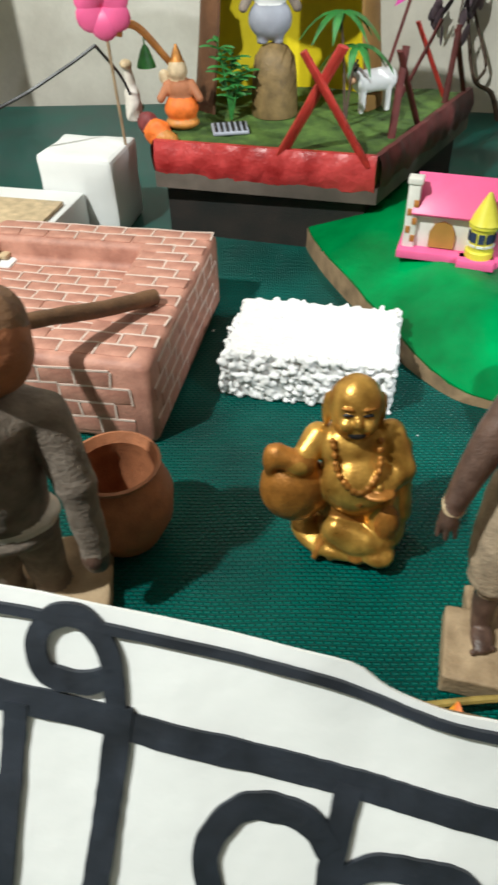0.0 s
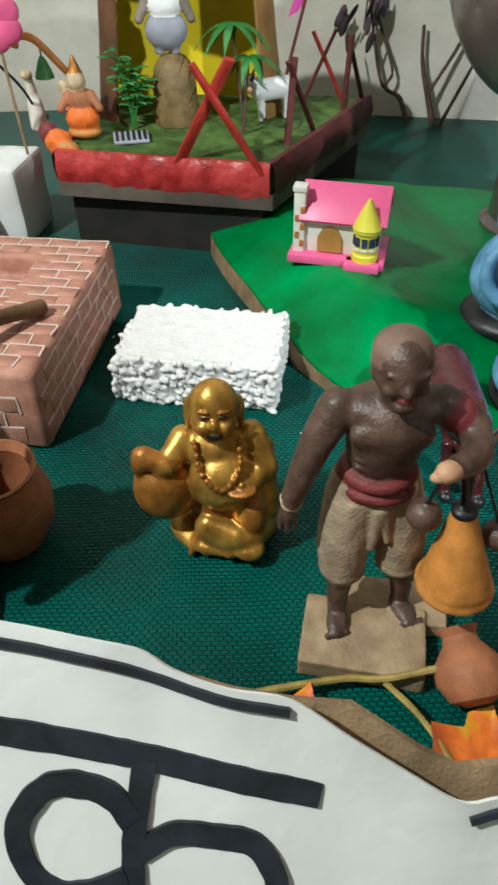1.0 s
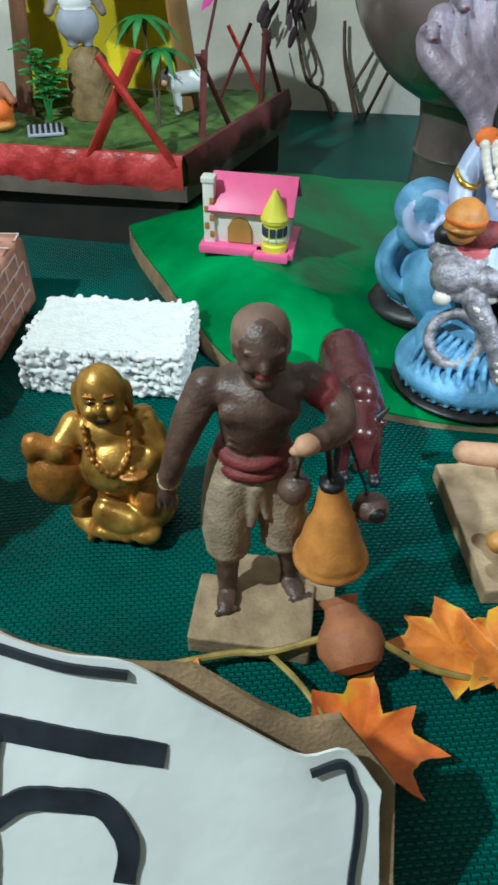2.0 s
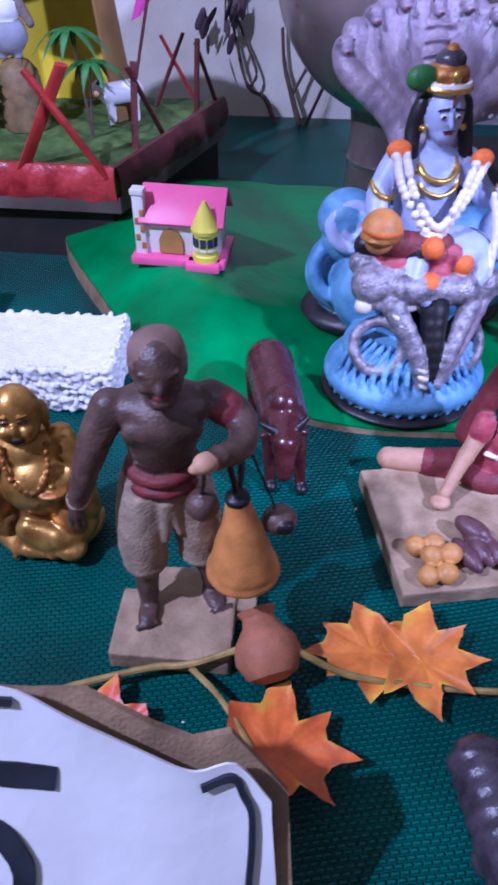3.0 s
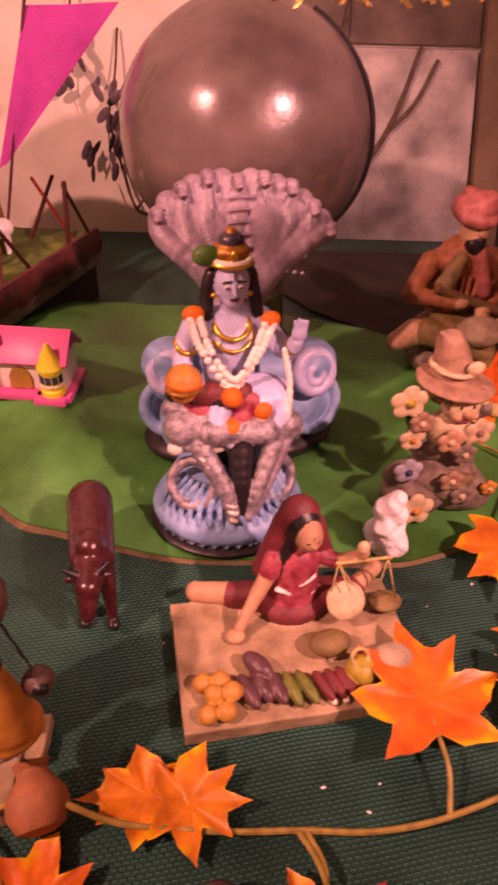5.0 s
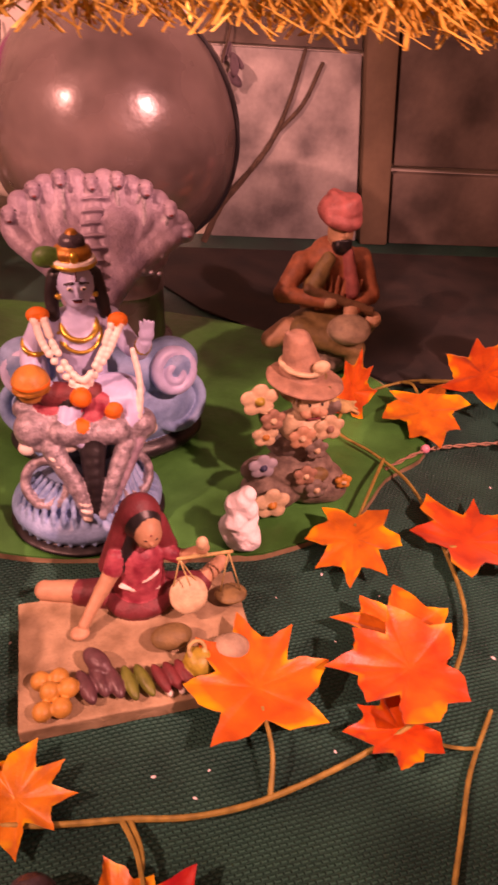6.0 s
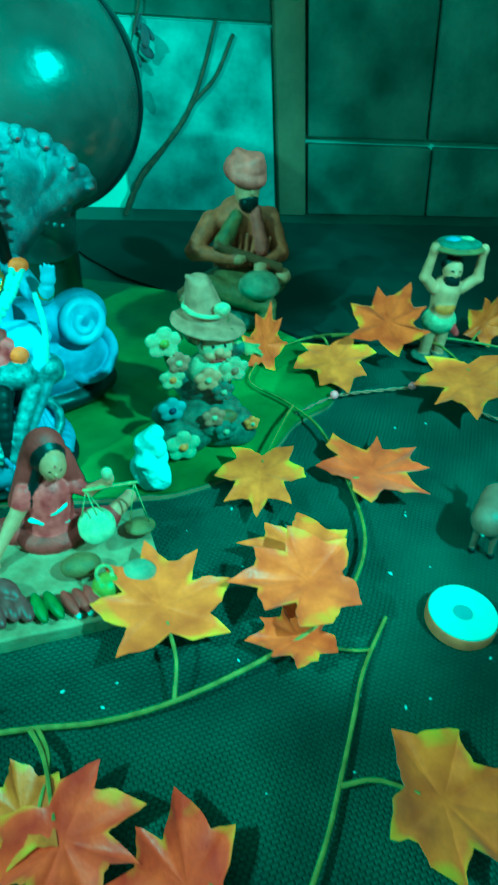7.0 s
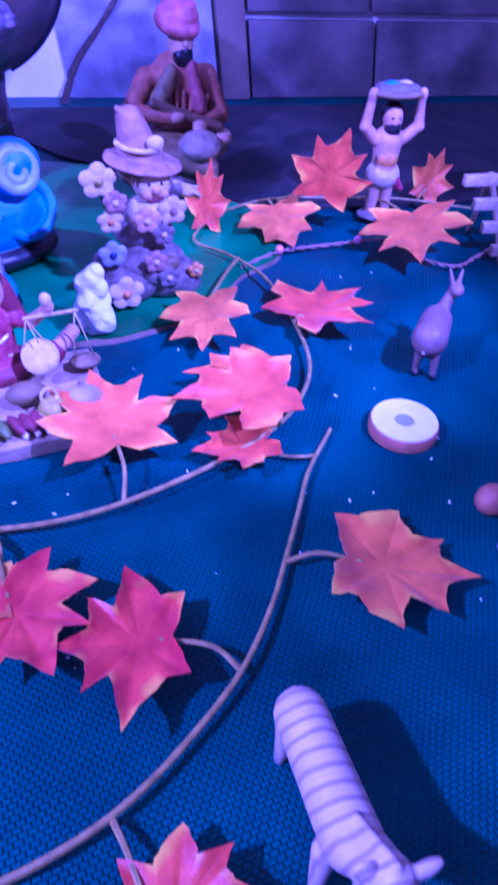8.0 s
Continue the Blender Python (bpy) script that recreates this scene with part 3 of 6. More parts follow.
# ---- brick-painted block with a hollow ----
def brick_block():
    t = thing("brick_block", (-0.002, 0.549, 0), "block wrapped in painted brick paper with a hollow top", "block", turn=-10)
    X, Y, Z = 0.088, 0.088, 0.060
    bm = bmesh.new()
    D, x0, x1, y0, y1 = Z - 0.018, -X + 0.012, 0.038, -0.058, 0.056
    loops = []
    for xa, xb, ya, yb, z in ((-X, X, -Y, Y, 0), (-X, X, -Y, Y, Z), (x0, x1, y0, y1, Z), (x0, x1, y0, y1, D)):
        loops.append([bm.verts.new(p) for p in ((xa, ya, z), (xb, ya, z), (xb, yb, z), (xa, yb, z))])
    for a, b in zip(loops, loops[1:]):
        for i in range(4):
            bm.faces.new((a[i], a[(i + 1) % 4], b[(i + 1) % 4], b[i]))
    bm.faces.new(loops[0][::-1]), bm.faces.new(loops[3])
    bmesh.ops.bevel(bm, geom=bm.edges[:], offset=0.005, segments=3, affect="EDGES", profile=0.5)
    part("body", bm, M["brick_paint"], t)
    # bricks stand proud of pale painted joints
    brick = bmesh.new()
    box(brick, (0, 0, 0), (0.0105, 0.0052, 0.0006), bevel=0.0004)
    data = mesh_of("brick", brick, M["brick_paint"])
    line = bmesh.new()
    box(line, (0, 0, 0), (0.0112, 0.00062, 0.0003))
    ldata = mesh_of("joint", line, M["mortar"])

    def lay(m, cols, rows, ok):
        for r in range(rows):
            for k in range(cols):
                x, y = (k + 0.5 * (r % 2)) * 0.0226, r * 0.0118
                if not ok(x, y):
                    continue
                ob = new("brick", data)
                ob.parent, ob.matrix_basis = t, m @ pose(x + random.uniform(-.0007, .0007), y, 0.0, 0, 0, random.uniform(-4, 4))
                ob = new("joint", ldata)
                ob.parent, ob.matrix_basis = t, m @ pose(x, y + 0.0059, 0.0004, 0, 0, random.uniform(-5, 5))
                if random.random() < 0.8:
                    ob = new("joint", ldata)
                    ob.parent, ob.matrix_basis = t, m @ pose(x + 0.0113, y, 0.0004, 0, 0, 90 + random.uniform(-7, 7)) @ Matrix.Diagonal((0.5, 1, 1, 1))
    side = pose(X, -Y + 0.016, 0.012, 90, 0, 90)
    lay(side, 9, 4, lambda x, y: x < 2 * Y - 0.03)
    front = pose(-X + 0.016, -Y, 0.012, 90, 0, 0)
    lay(front, 8, 4, lambda x, y: x < 2 * X - 0.03)
    topm = pose(-X + 0.016, -Y + 0.012, Z, 0, 0, 0)
    lay(topm, 8, 17, lambda x, y: x < 2 * X - 0.028 and y < 2 * Y - 0.02 and not (x < 0.124 and 0.012 < y < 0.138))
    floor_m = pose(-X + 0.016, -Y + 0.012, Z - 0.0178, 0, 0, 0)
    lay(floor_m, 8, 17, lambda x, y: 0.005 < x < 0.105 and 0.024 < y < 0.126)
    return t


brick_block()


# ---- white boxes ----
def crumpled_box(name, c, h, turn, label, material):
    bm = bmesh.new()
    box(bm, (0, 0, h[2]), h, bevel=0.004)
    bmesh.ops.subdivide_edges(bm, edges=bm.edges[:], cuts=4, use_grid_fill=True)
    for v in bm.verts:
        v.co += noise.noise_vector(v.co * 45) * 0.0018
        v.co.z = max(0.0002, v.co.z)
    return solo(name, bm, material, label, "box", pose(*c, 0, 0, turn))


crumpled_box("paper_box", (-0.027, 0.775, 0), (0.036, 0.032, 0.036), -12, "small box wrapped in creased white paper", M["paper"])
tray = thing("paper_tray", (-0.098, 0.682, 0), "flat white tray lined with yellowed paper", "tray", turn=-12)
bm = bmesh.new()
box(bm, (0, 0, 0.022), (0.058, 0.072, 0.022), bevel=0.003)
part("body", bm, M["paper"], tray)
bm = bmesh.new()
box(bm, (0.002, -0.012, 0.0462), (0.050, 0.052, 0.0018), bevel=0.001)
bmesh.ops.subdivide_edges(bm, edges=bm.edges[:], cuts=3, use_grid_fill=True)
part("lining", bm, M["cream"], tray, "yellowed paper lining")


# ---- garden tray with its small things ----
G = 0.075
before_garden = set(bpy.data.objects)
garden = thing("garden_tray", (0, 0, 0), "raised tray of moss paper edged in red crepe", "tray")
OUT = [(0.028, 0.738), (0.213, 0.690), (0.328, 0.876), (0.07, 0.95)]
bm = bmesh.new()
slab(bm, OUT, 0.053, G - 0.002)
bmesh.ops.subdivide_edges(bm, edges=bm.edges[:], cuts=24, use_grid_fill=True)
for v in bm.verts:
    if v.co.z > 0.06:
        v.co.z += 0.002 * noise.noise(v.co * 60) + 0.0012 * noise.noise(v.co * 260)
part("moss_top", bm, M["grass"], garden)
# unseen support; its near-black colour stands for the shadow below the tray
bm = bmesh.new()
slab(bm, [(x + (0.006 if x < 0.2 else -0.006), y + 0.008) for x, y in OUT], -0.010, 0.0525)
part("stand", bm, M["cloth"], garden, "stand coloured near black as shade under the tray")
bm = bmesh.new()
slab(bm, [(0.026, 0.735), (0.215, 0.6875), (0.331, 0.876), (0.3285, 0.8775), (0.213, 0.6915), (0.027, 0.740)], 0.038, 0.052)
part("skirt", bm, M["stone"], garden, "grey card skirt")
for a, b, mt in ((OUT[0], OUT[1], "red_foil"), (OUT[1], OUT[2], "dark_stick"), (OUT[3], OUT[0], "red_foil")):
    bm = bmesh.new()
    d = Vector((b[0] - a[0], b[1] - a[1], 0))
    nn = Vector((d.y, -d.x, 0)).normalized()
    rows = []
    for i in range(41):
        p = Vector((*a, 0)) + d * (i / 40)
        col = []
        for z, o in ((0.047, 0.002), (0.054, 0.0045), (0.063, 0.0052), (0.071, 0.004), (0.0775, 0.0015), (0.0775, -0.003), (0.072, -0.004)):
            w = 0.0026 * noise.noise(Vector((i * 0.37, z * 90, a[0] * 9)))
            col.append(bm.verts.new(p + nn * (o + w) + Vector((0, 0, z + 0.4 * w))))
        rows.append(col)
    for r0, r1 in zip(rows, rows[1:]):
        for k in range(6):
            bm.faces.new((r0[k], r1[k], r1[k + 1], r0[k + 1]))
    part("border", bm, M[mt], garden, "crinkled red crepe border")


def crossed(pairs, material, r, label):
    t = thing("crossed_sticks", (*pairs[0][0][:2], G), label, "sticks", "crossed sticks on the garden tray")
    inv = t.matrix_world.inverted()
    for a, b in pairs:
        bm = bmesh.new()
        tube(bm, [inv @ (Vector(a) + (Vector(b) - Vector(a)) * k / 5) for k in range(6)], r, r * 0.95, 8, flat=0.45, wob=0.1)
        part("stick", bm, material, t)


crossed([((0.136, 0.712, 0.072), (0.182, 0.703, 0.153)), ((0.206, 0.694, 0.068), (0.152, 0.704, 0.150))], M["red_stick"], 0.0076, "pair of red painted crossed sticks")
crossed([((0.232, 0.747, 0.072), (0.237, 0.752, 0.142)), ((0.260, 0.776, 0.072), (0.231, 0.745, 0.140))], M["dark_stick"], 0.0034, "pair of dark red crossed sticks")
crossed([((0.256, 0.862, 0.072), (0.288, 0.866, 0.139))], M["dark_stick"], 0.0042, "single leaning dark red stick")
crossed([((0.300, 0.864, 0.072), (0.266, 0.868, 0.137))], M["red_stick"], 0.0044, "single leaning bright red stick")
crossed([((0.296, 0.842, 0.072), (0.300, 0.846, 0.138)), ((0.320, 0.866, 0.072), (0.298, 0.846, 0.134))], M["dark_stick"], 0.0030, "pair of thin dark crossed sticks")


def hut():
    t = thing("hut", (0.146, 0.868, G), "brown card hut with a yellow back and navy roof", "hut")
    n = 28
    for nm, a0, a1, rr, mt in (("back_wall", 22, 158, 0.078, "yellow"), ("side_wall", -38, 21, 0.082, "brown_card"), ("side_wall", 159, 218, 0.082, "trunk")):
        bm = bmesh.new()
        cols = []
        for i in range(n + 1):
            an = radians(a0 + (a1 - a0) * i / n)
            col = []
            for z, k in ((-0.001, 1.08), (0.06, 0.98), (0.15, 0.86)):
                for th in (0, 0.003):
                    col.append(bm.verts.new(((rr * k + th) * math.cos(an), (rr * k + th) * 0.62 * math.sin(an) - 0.018, z)))
            cols.append(col)
        for p, q in zip(cols, cols[1:]):
            for i, j in ((0, 2), (2, 4), (3, 1), (5, 3), (4, 5), (1, 0)):
                bm.faces.new((p[i], q[i], q[j], p[j]))
        bm.faces.new([cols[0][i] for i in (0, 2, 4, 5, 3, 1)]), bm.faces.new([cols[-1][i] for i in (1, 3, 5, 4, 2, 0)])
        bmesh.ops.recalc_face_normals(bm, faces=bm.faces[:])
        part(nm, bm, M[mt], t)
    bm = bmesh.new()
    lathe(bm, [(0.089, 0.134), (0.091, 0.138), (0.084, 0.150), (0.06, 0.164), (0.02, 0.174), (0.002, 0.176)], 28)
    bmesh.ops.transform(bm, matrix=pose(0, -0.01, 0) @ Matrix.Diagonal((1, 0.66, 1, 1)), verts=bm.verts[:])
    part("roof", bm, M["navy"], t, "navy domed roof")


hut()
bm = bmesh.new()
lathe(bm, [(0.021, 0), (0.0215, 0.004), (0.020, 0.035), (0.018, 0.048), (0.012, 0.056), (0.004, 0.059)], 24)
solo("pedestal", bm, M["olive"], "domed brown pedestal standing in the hut", "pedestal", pose(0.132, 0.816, G - 0.001))
figure("statuette", [C((-0.7, 0, 0), (-0.6, 0, 1.6), 0.45, 0.55, "grey_card"), C((0.7, 0, 0), (0.6, 0, 1.6), 0.45, 0.55, "grey_card"), E((0, 0, 1.9), (1.9, 1.2, 1.6), "grey_card"), E((0, 0, 3.9), (1.5, 1.1, 1.4), "paper"),
                    C((-1.5, 0, 4.3), (-2.3, -.3, 2.8), 0.5, 0.4, "stone_cloth"), C((1.5, 0, 4.3), (2.3, -.3, 2.8), 0.5, 0.4, "stone_cloth"), E((0, 0, 5.9), 0.9, "skin")],
       pose(0.128, 0.816, G + 0.0572), "pale draped statuette on the brown pedestal", "statuette", 0.14)


def leafy(name, at, label, stems):
    t = thing(name, at, label, "plant")
    for bend, hgt, kind in stems:
        bm = bmesh.new()
        line = glide([(0, 0, -0.001), (bend[0] * 0.4, bend[1] * 0.4, hgt * 0.5), (bend[0], bend[1], hgt)], 6)
        tube(bm, line, 0.0014, 0.0008, 6, wob=0.2)
        part("stem", bm, M["green"] if kind == "bamboo" else M["bark"], t)
        bm = bmesh.new()
        spots = [line[-1]] * 9 if kind == "palm" else [line[i] for i in (5, 6, 7, 8, 9, 10, 11, 12) for _ in range(2)]
        for i, p in enumerate(spots):
            an = 2.4 * i + bend[0] * 40
            ln = 0.034 if kind == "palm" else 0.017
            dr = Vector((math.cos(an), math.sin(an) * 0.7, 0))
            w = Vector((-dr.y, dr.x, 0)) * (0.0050 if kind == "palm" else 0.0038)
            seg = []
            for k in range(6):
                u = k / 5
                q = p + dr * ln * u + Vector((0, 0, (0.010 * u - 0.030 * u * u) if kind == "palm" else 0.010 * u - 0.008 * u * u))
                ww = w * math.sin(math.pi * min(1, 0.12 + 0.88 * u)) 
                seg.append((bm.verts.new(q - ww), bm.verts.new(q + Vector((0, 0, 0.0012))), bm.verts.new(q + ww)))
            for a, b in zip(seg, seg[1:]):
                bm.faces.new((a[0], a[1], b[1], b[0])), bm.faces.new((a[1], a[2], b[2], b[1]))
        part("crown", bm, M["green"], t)


leafy("bamboo_plant", (0.092, 0.800, G), "small green plastic bamboo plant", [((-0.010, 0, 0), 0.062, "bamboo"), ((0.002, 0.003, 0), 0.052, "bamboo"), ((0.012, 0, 0), 0.040, "bamboo")])
leafy("palm_tree", (0.194, 0.775, G), "small green plastic palm tree with drooping fronds", [((-0.008, 0.004, 0), 0.086, "palm"), ((0.006, 0.0, 0), 0.062, "palm")])
figure("toy_cow", [C((-1.3, 0, 2.6), (1.2, .3, 2.6), 0.95, 1.0, "paper"), E((-2.2, -.3, 3.3), (0.8, .6, .7), "paper"), C((-1.4, -.4, 2), (-1.4, -.4, 0), .34, .28, "paper"), C((-.9, .5, 2), (-.9, .5, 0), .34, .28, "paper"),
                  C((1.2, -.3, 2), (1.2, -.3, 0), .34, .28, "paper"), C((1.5, .7, 2), (1.5, .7, 0), .34, .28, "paper"), E((-2.6, -.6, 3.0), .4, "skin"), C((-2.1, .2, 3.8), (-1.7, .5, 4.3), .16, .1, "black"), C((-2.4, -.7, 3.8), (-2.3, -1, 4.3), .16, .1, "black")],
       pose(0.224, 0.815, G, 0, 0, 18), "small white toy cow on the moss paper", "toy cow", 0.09)
figure("seated_idol", [E((0, 0, .5), (1.5, 1.3, .6), "orange_paint"), E((0, -.1, 1.7), (1.5, 1.2, 1.2), "orange"), E((0, 0, 3.1), (1.1, .9, 1.2), "terracotta"), E((-.1, -.1, 4.7), (.85, .8, .9), "cream"), C((-.1, 0, 5.3), (-.1, 0, 6.6), .65, .15, "gold_dark"),
                      C((-1, 0, 3.6), (-1.7, -.6, 2.6), .4, .35, "terracotta"), C((1, 0, 3.6), (1.7, -.6, 2.6), .4, .35, "terracotta"), E((-1.3, .1, 4.2), (.5, .3, .6), "cream")],
       pose(0.049, 0.780, G - 0.001), "small orange and cream seated idol", "idol", 0.1)
figure("slipper_dish", [B((0, 0, .25), (1.6, 1.1, .16), "grey_card", (6, 0, 0))] + [B((-1.25 + .5 * i, 0, .42), (.12, 1.0, .12), "black", (6, 0, 0)) for i in range(6)], pose(0.092, 0.766, G - 0.001, 0, 0, 8), "small grey ribbed tile on the moss paper", "tile", 0.07, 0.05, 0.0)
figure("white_bird", [C((0, 0, 0.3), (0, 0, 2.2), .8, .7, "bead"), C((0, 0, 2.2), (-.1, -.1, 4.4), .6, .35, "bead"), E((-.2, -.3, 4.8), (.55, .6, .4), "cream"), C((0, .4, 1.4), (.4, 1.8, .6), .6, .3, "veg_green")],
       pose(0.000, 0.815, G - 0.004), "white and green toy bird beside the idol", "toy bird", 0.1)
figure("orange_cloth", [E((0, 0, .9), (1.2, .8, 1.2), "orange"), E((.8, -.6, .5), (1.0, .6, .8), "orange_paint"), E((-.9, .5, 1.6), (.9, .7, 1.0), "red_cloth")], pose(0.030, 0.752, G - 0.006), "bunched orange and red cloth on the tray's corner", "cloth", 0.1, 0.3, 0.12)
lampost = thing("crook_lamp", (0.055, 0.79, G), "orange crook stem hung with a green bell", "ornament")
bm = bmesh.new()
tube(bm, glide([(0.004, 0.004, -0.001), (0.0, 0, 0.03), (-0.020, -0.004, 0.058), (-0.038, -0.006, 0.078), (-0.052, -0.006, 0.080), (-0.055, -0.006, 0.072)], 5), 0.0026, 0.0036, 8)
part("stem", bm, M["orange_paint"], lampost)
bm = bmesh.new()
lathe(bm, [(0.0085, 0), (0.0075, 0.004), (0.004, 0.013), (0.0015, 0.017)], 14, pose(-0.034, -0.006, 0.048))
tube(bm, [(-0.034, -0.006, 0.064), (-0.034, -0.006, 0.076)], 0.0008, None, 5)
part("bell", bm, M["green"], lampost, "green bell")
flower = thing("paper_flower", (0.0, 0.752, 0.069), "pink paper flower on a thin stick in the box", "flower")
bm = bmesh.new()
tube(bm, [(0, 0, 0.0), (-0.002, 0, 0.045), (-0.004, 0.002, 0.092)], 0.0013, None, 6)
part("stick", bm, M["wood"], flower)
for k in range(6):
    bm = bmesh.new()
    ball(bm, (0, 0, 0), (0.012, 0.0026, 0.013), n=12)
    for v in bm.verts:
        v.co.y += 0.004 * (v.co.z / 0.013) ** 2
    bmesh.ops.transform(bm, matrix=pose(-0.004, 0.002, 0.104) @ pose(0, 0, 0, 0, 60 * k, 0) @ pose(0, -0.003, 0.010, 12, 0, 0), verts=bm.verts[:])
    part("petal", bm, M["pink"], flower)
bm = bmesh.new()
tube(bm, glide([(-0.16, 0.70, 0.098), (-0.08, 0.74, 0.118), (-0.03, 0.76, 0.140), (-0.004, 0.770, 0.154)], 6), 0.0015, None, 6)
tube(bm, glide([(-0.004, 0.770, 0.154), (0.01, 0.80, 0.12), (0.014, 0.84, 0.073)], 6), 0.0013, None, 6)
tube(bm, [(-0.16, 0.70, 0.098), (-0.17, 0.69, 0.0)], 0.0014, None, 6)
solo("wire", bm, M["black"], "thin black bent wire beside the tray", "wire")


# the tray and all that stands on it sit on a taller stand, a little to the east
for ob in [o for o in bpy.data.objects if o not in before_garden and o.parent is None and o.name != "wire"]:
    ob.matrix_world = Matrix.Translation((0.013, 0.004, 0.010)) @ ob.matrix_world


# ---- figures on the mat ----
def beads(pts, r, m, n):
    line = glide(pts, 12)
    return [E(tuple(line[int(i * (len(line) - 1) / (n - 1))]), r, m) for i in range(n)]


figure("laughing_buddha", [
    E((0.3, 0.3, 0.6), (2.8, 2.5, 0.75), "gold"), E((0.9, -0.6, 1.3), (2.0, 1.9, 0.9), "gold"), E((0.4, 0.2, 2.3), (2.0, 1.6, 1.1), "gold_dark"),
    C((1.6, -1.2, 1.6), (1.5, -0.9, 3.0), 0.85, 0.8, "gold"), C((-0.4, -1.3, 1.6), (0.9, -1.9, 1.5), 0.75, 0.55, "gold"), E((1.5, -2.1, 0.9), (0.8, 0.8, 0.45), "gold"),
    E((0.4, -0.5, 3.9), (1.75, 1.55, 1.55), "gold"), E((0.2, 0.2, 5.2), (1.75, 1.25, 1.1), "gold"), E((0.4, -1.95, 3.7), 0.16, "gold_dark"),
    E((0.1, 0.1, 7.3), (1.15, 1.12, 1.16), "gold"), E((0.1, -0.3, 6.75), (1.0, 0.85, 0.72), "gold"), E((-1.05, 0.3, 6.9), (0.24, 0.35, 0.75), "gold"), E((1.25, 0.3, 6.9), (0.24, 0.35, 0.75), "gold"),
    E((0.1, -1.12, 7.15), (0.2, 0.25, 0.25), "gold"), E((-0.35, -0.95, 6.95), (0.32, 0.3, 0.28), "gold"), E((0.55, -0.95, 6.95), (0.32, 0.3, 0.28), "gold"), E((0.1, -1.1, 6.55), (0.38, 0.14, 0.13), "black"),
    E((-0.32, -0.98, 7.42), (0.24, 0.1, 0.05), "black"), E((0.52, -0.98, 7.42), (0.24, 0.1, 0.05), "black"), C((-0.55, -0.92, 7.68), (-0.15, -1.02, 7.68), 0.07, 0.07, "gold_dark"), C((0.35, -1.02, 7.68), (0.75, -0.92, 7.68), 0.07, 0.07, "gold_dark"),
    C((-1.4, 0.2, 5.5), (-2.2, -0.7, 4.9), 0.68, 0.5, "gold"), E((-2.3, -0.9, 4.9), (0.55, 0.45, 0.4), "gold"), C((-1.9, -0.8, 4.9), (-3.2, -0.6, 5.2), 0.42, 0.55, "gold_dark"), E((-3.5, -0.5, 4.9), (0.35, 0.5, 0.75), "gold_dark"),
    E((-2.4, -0.3, 3.3), (1.6, 1.4, 1.6), "gold_dark"), E((-1.9, 0.3, 2.3), (1.0, 0.9, 0.9), "gold_dark"),
    C((1.75, 0.2, 5.6), (2.35, -0.5, 4.4), 0.72, 0.62, "gold"), C((2.35, -0.5, 4.4), (1.4, -1.5, 4.0), 0.6, 0.45, "gold"), E((1.2, -1.75, 4.2), (0.75, 0.65, 0.16), "gold_dark"), E((1.2, -1.8, 4.42), 0.16, "gold"),
    C((2.3, 0.2, 5.0), (2.4, -0.4, 2.0), 0.55, 0.75, "gold"), E((1.8, -1.7, 2.4), (0.6, 0.5, 0.9), "gold_dark"), E((0.6, -2.0, 0.75), (0.5, 0.5, 0.4), "gold_dark")]
    + beads([(-0.85, -0.7, 6.0), (-0.6, -1.55, 5.0), (0.3, -1.95, 4.3), (1.1, -1.6, 5.0), (1.2, -0.7, 6.0)], 0.15, "gold_dark", 19)
    + [C((-1.4 + 0.75 * i, -1.75 - 0.1 * math.sin(i), 0.35), (-0.9 + 0.6 * i, -1.2, 1.4), 0.16, 0.2, "gold_dark") for i in range(5)],
    pose(0.176, 0.374, 0) @ Matrix.Diagonal((1.08, 1.04, 1.24, 1)), "gold laughing Buddha statuette with a sack", "statue", 0.07, 0.16, 0.03)

def bloom(c, r, m, heart, tilt=0):
    """A five-petalled flower facing forward."""
    c = np.array(c, float)
    return [E(c + np.array((r * 0.62 * math.cos(1.257 * k + 0.3), -0.02 * k, r * 0.62 * math.sin(1.257 * k + 0.3))), (r * 0.48, 0.22, r * 0.48), m, (tilt, 0, 0)) for k in range(5)] + [E(c + np.array((0, -0.25, 0)), r * 0.26, heart)]


def moved(prims, dx, dy, dz):
    """The same solids carried by so many centimetres."""
    d = np.array((dx, dy, dz), float)
    return [(q[0], q[1] + d, q[2] + d if q[0] == "C" else q[2], *q[3:]) for q in prims]


def limb(pts, r0, r1, m, steps=4):
    """A bent tapering limb through the points."""
    ln = [tuple(q) for q in glide(pts, steps)]
    n = len(ln) - 1
    return [C(ln[i], ln[i + 1], r0 + (r1 - r0) * i / n, r0 + (r1 - r0) * (i + 1) / n, m) for i in range(n)]


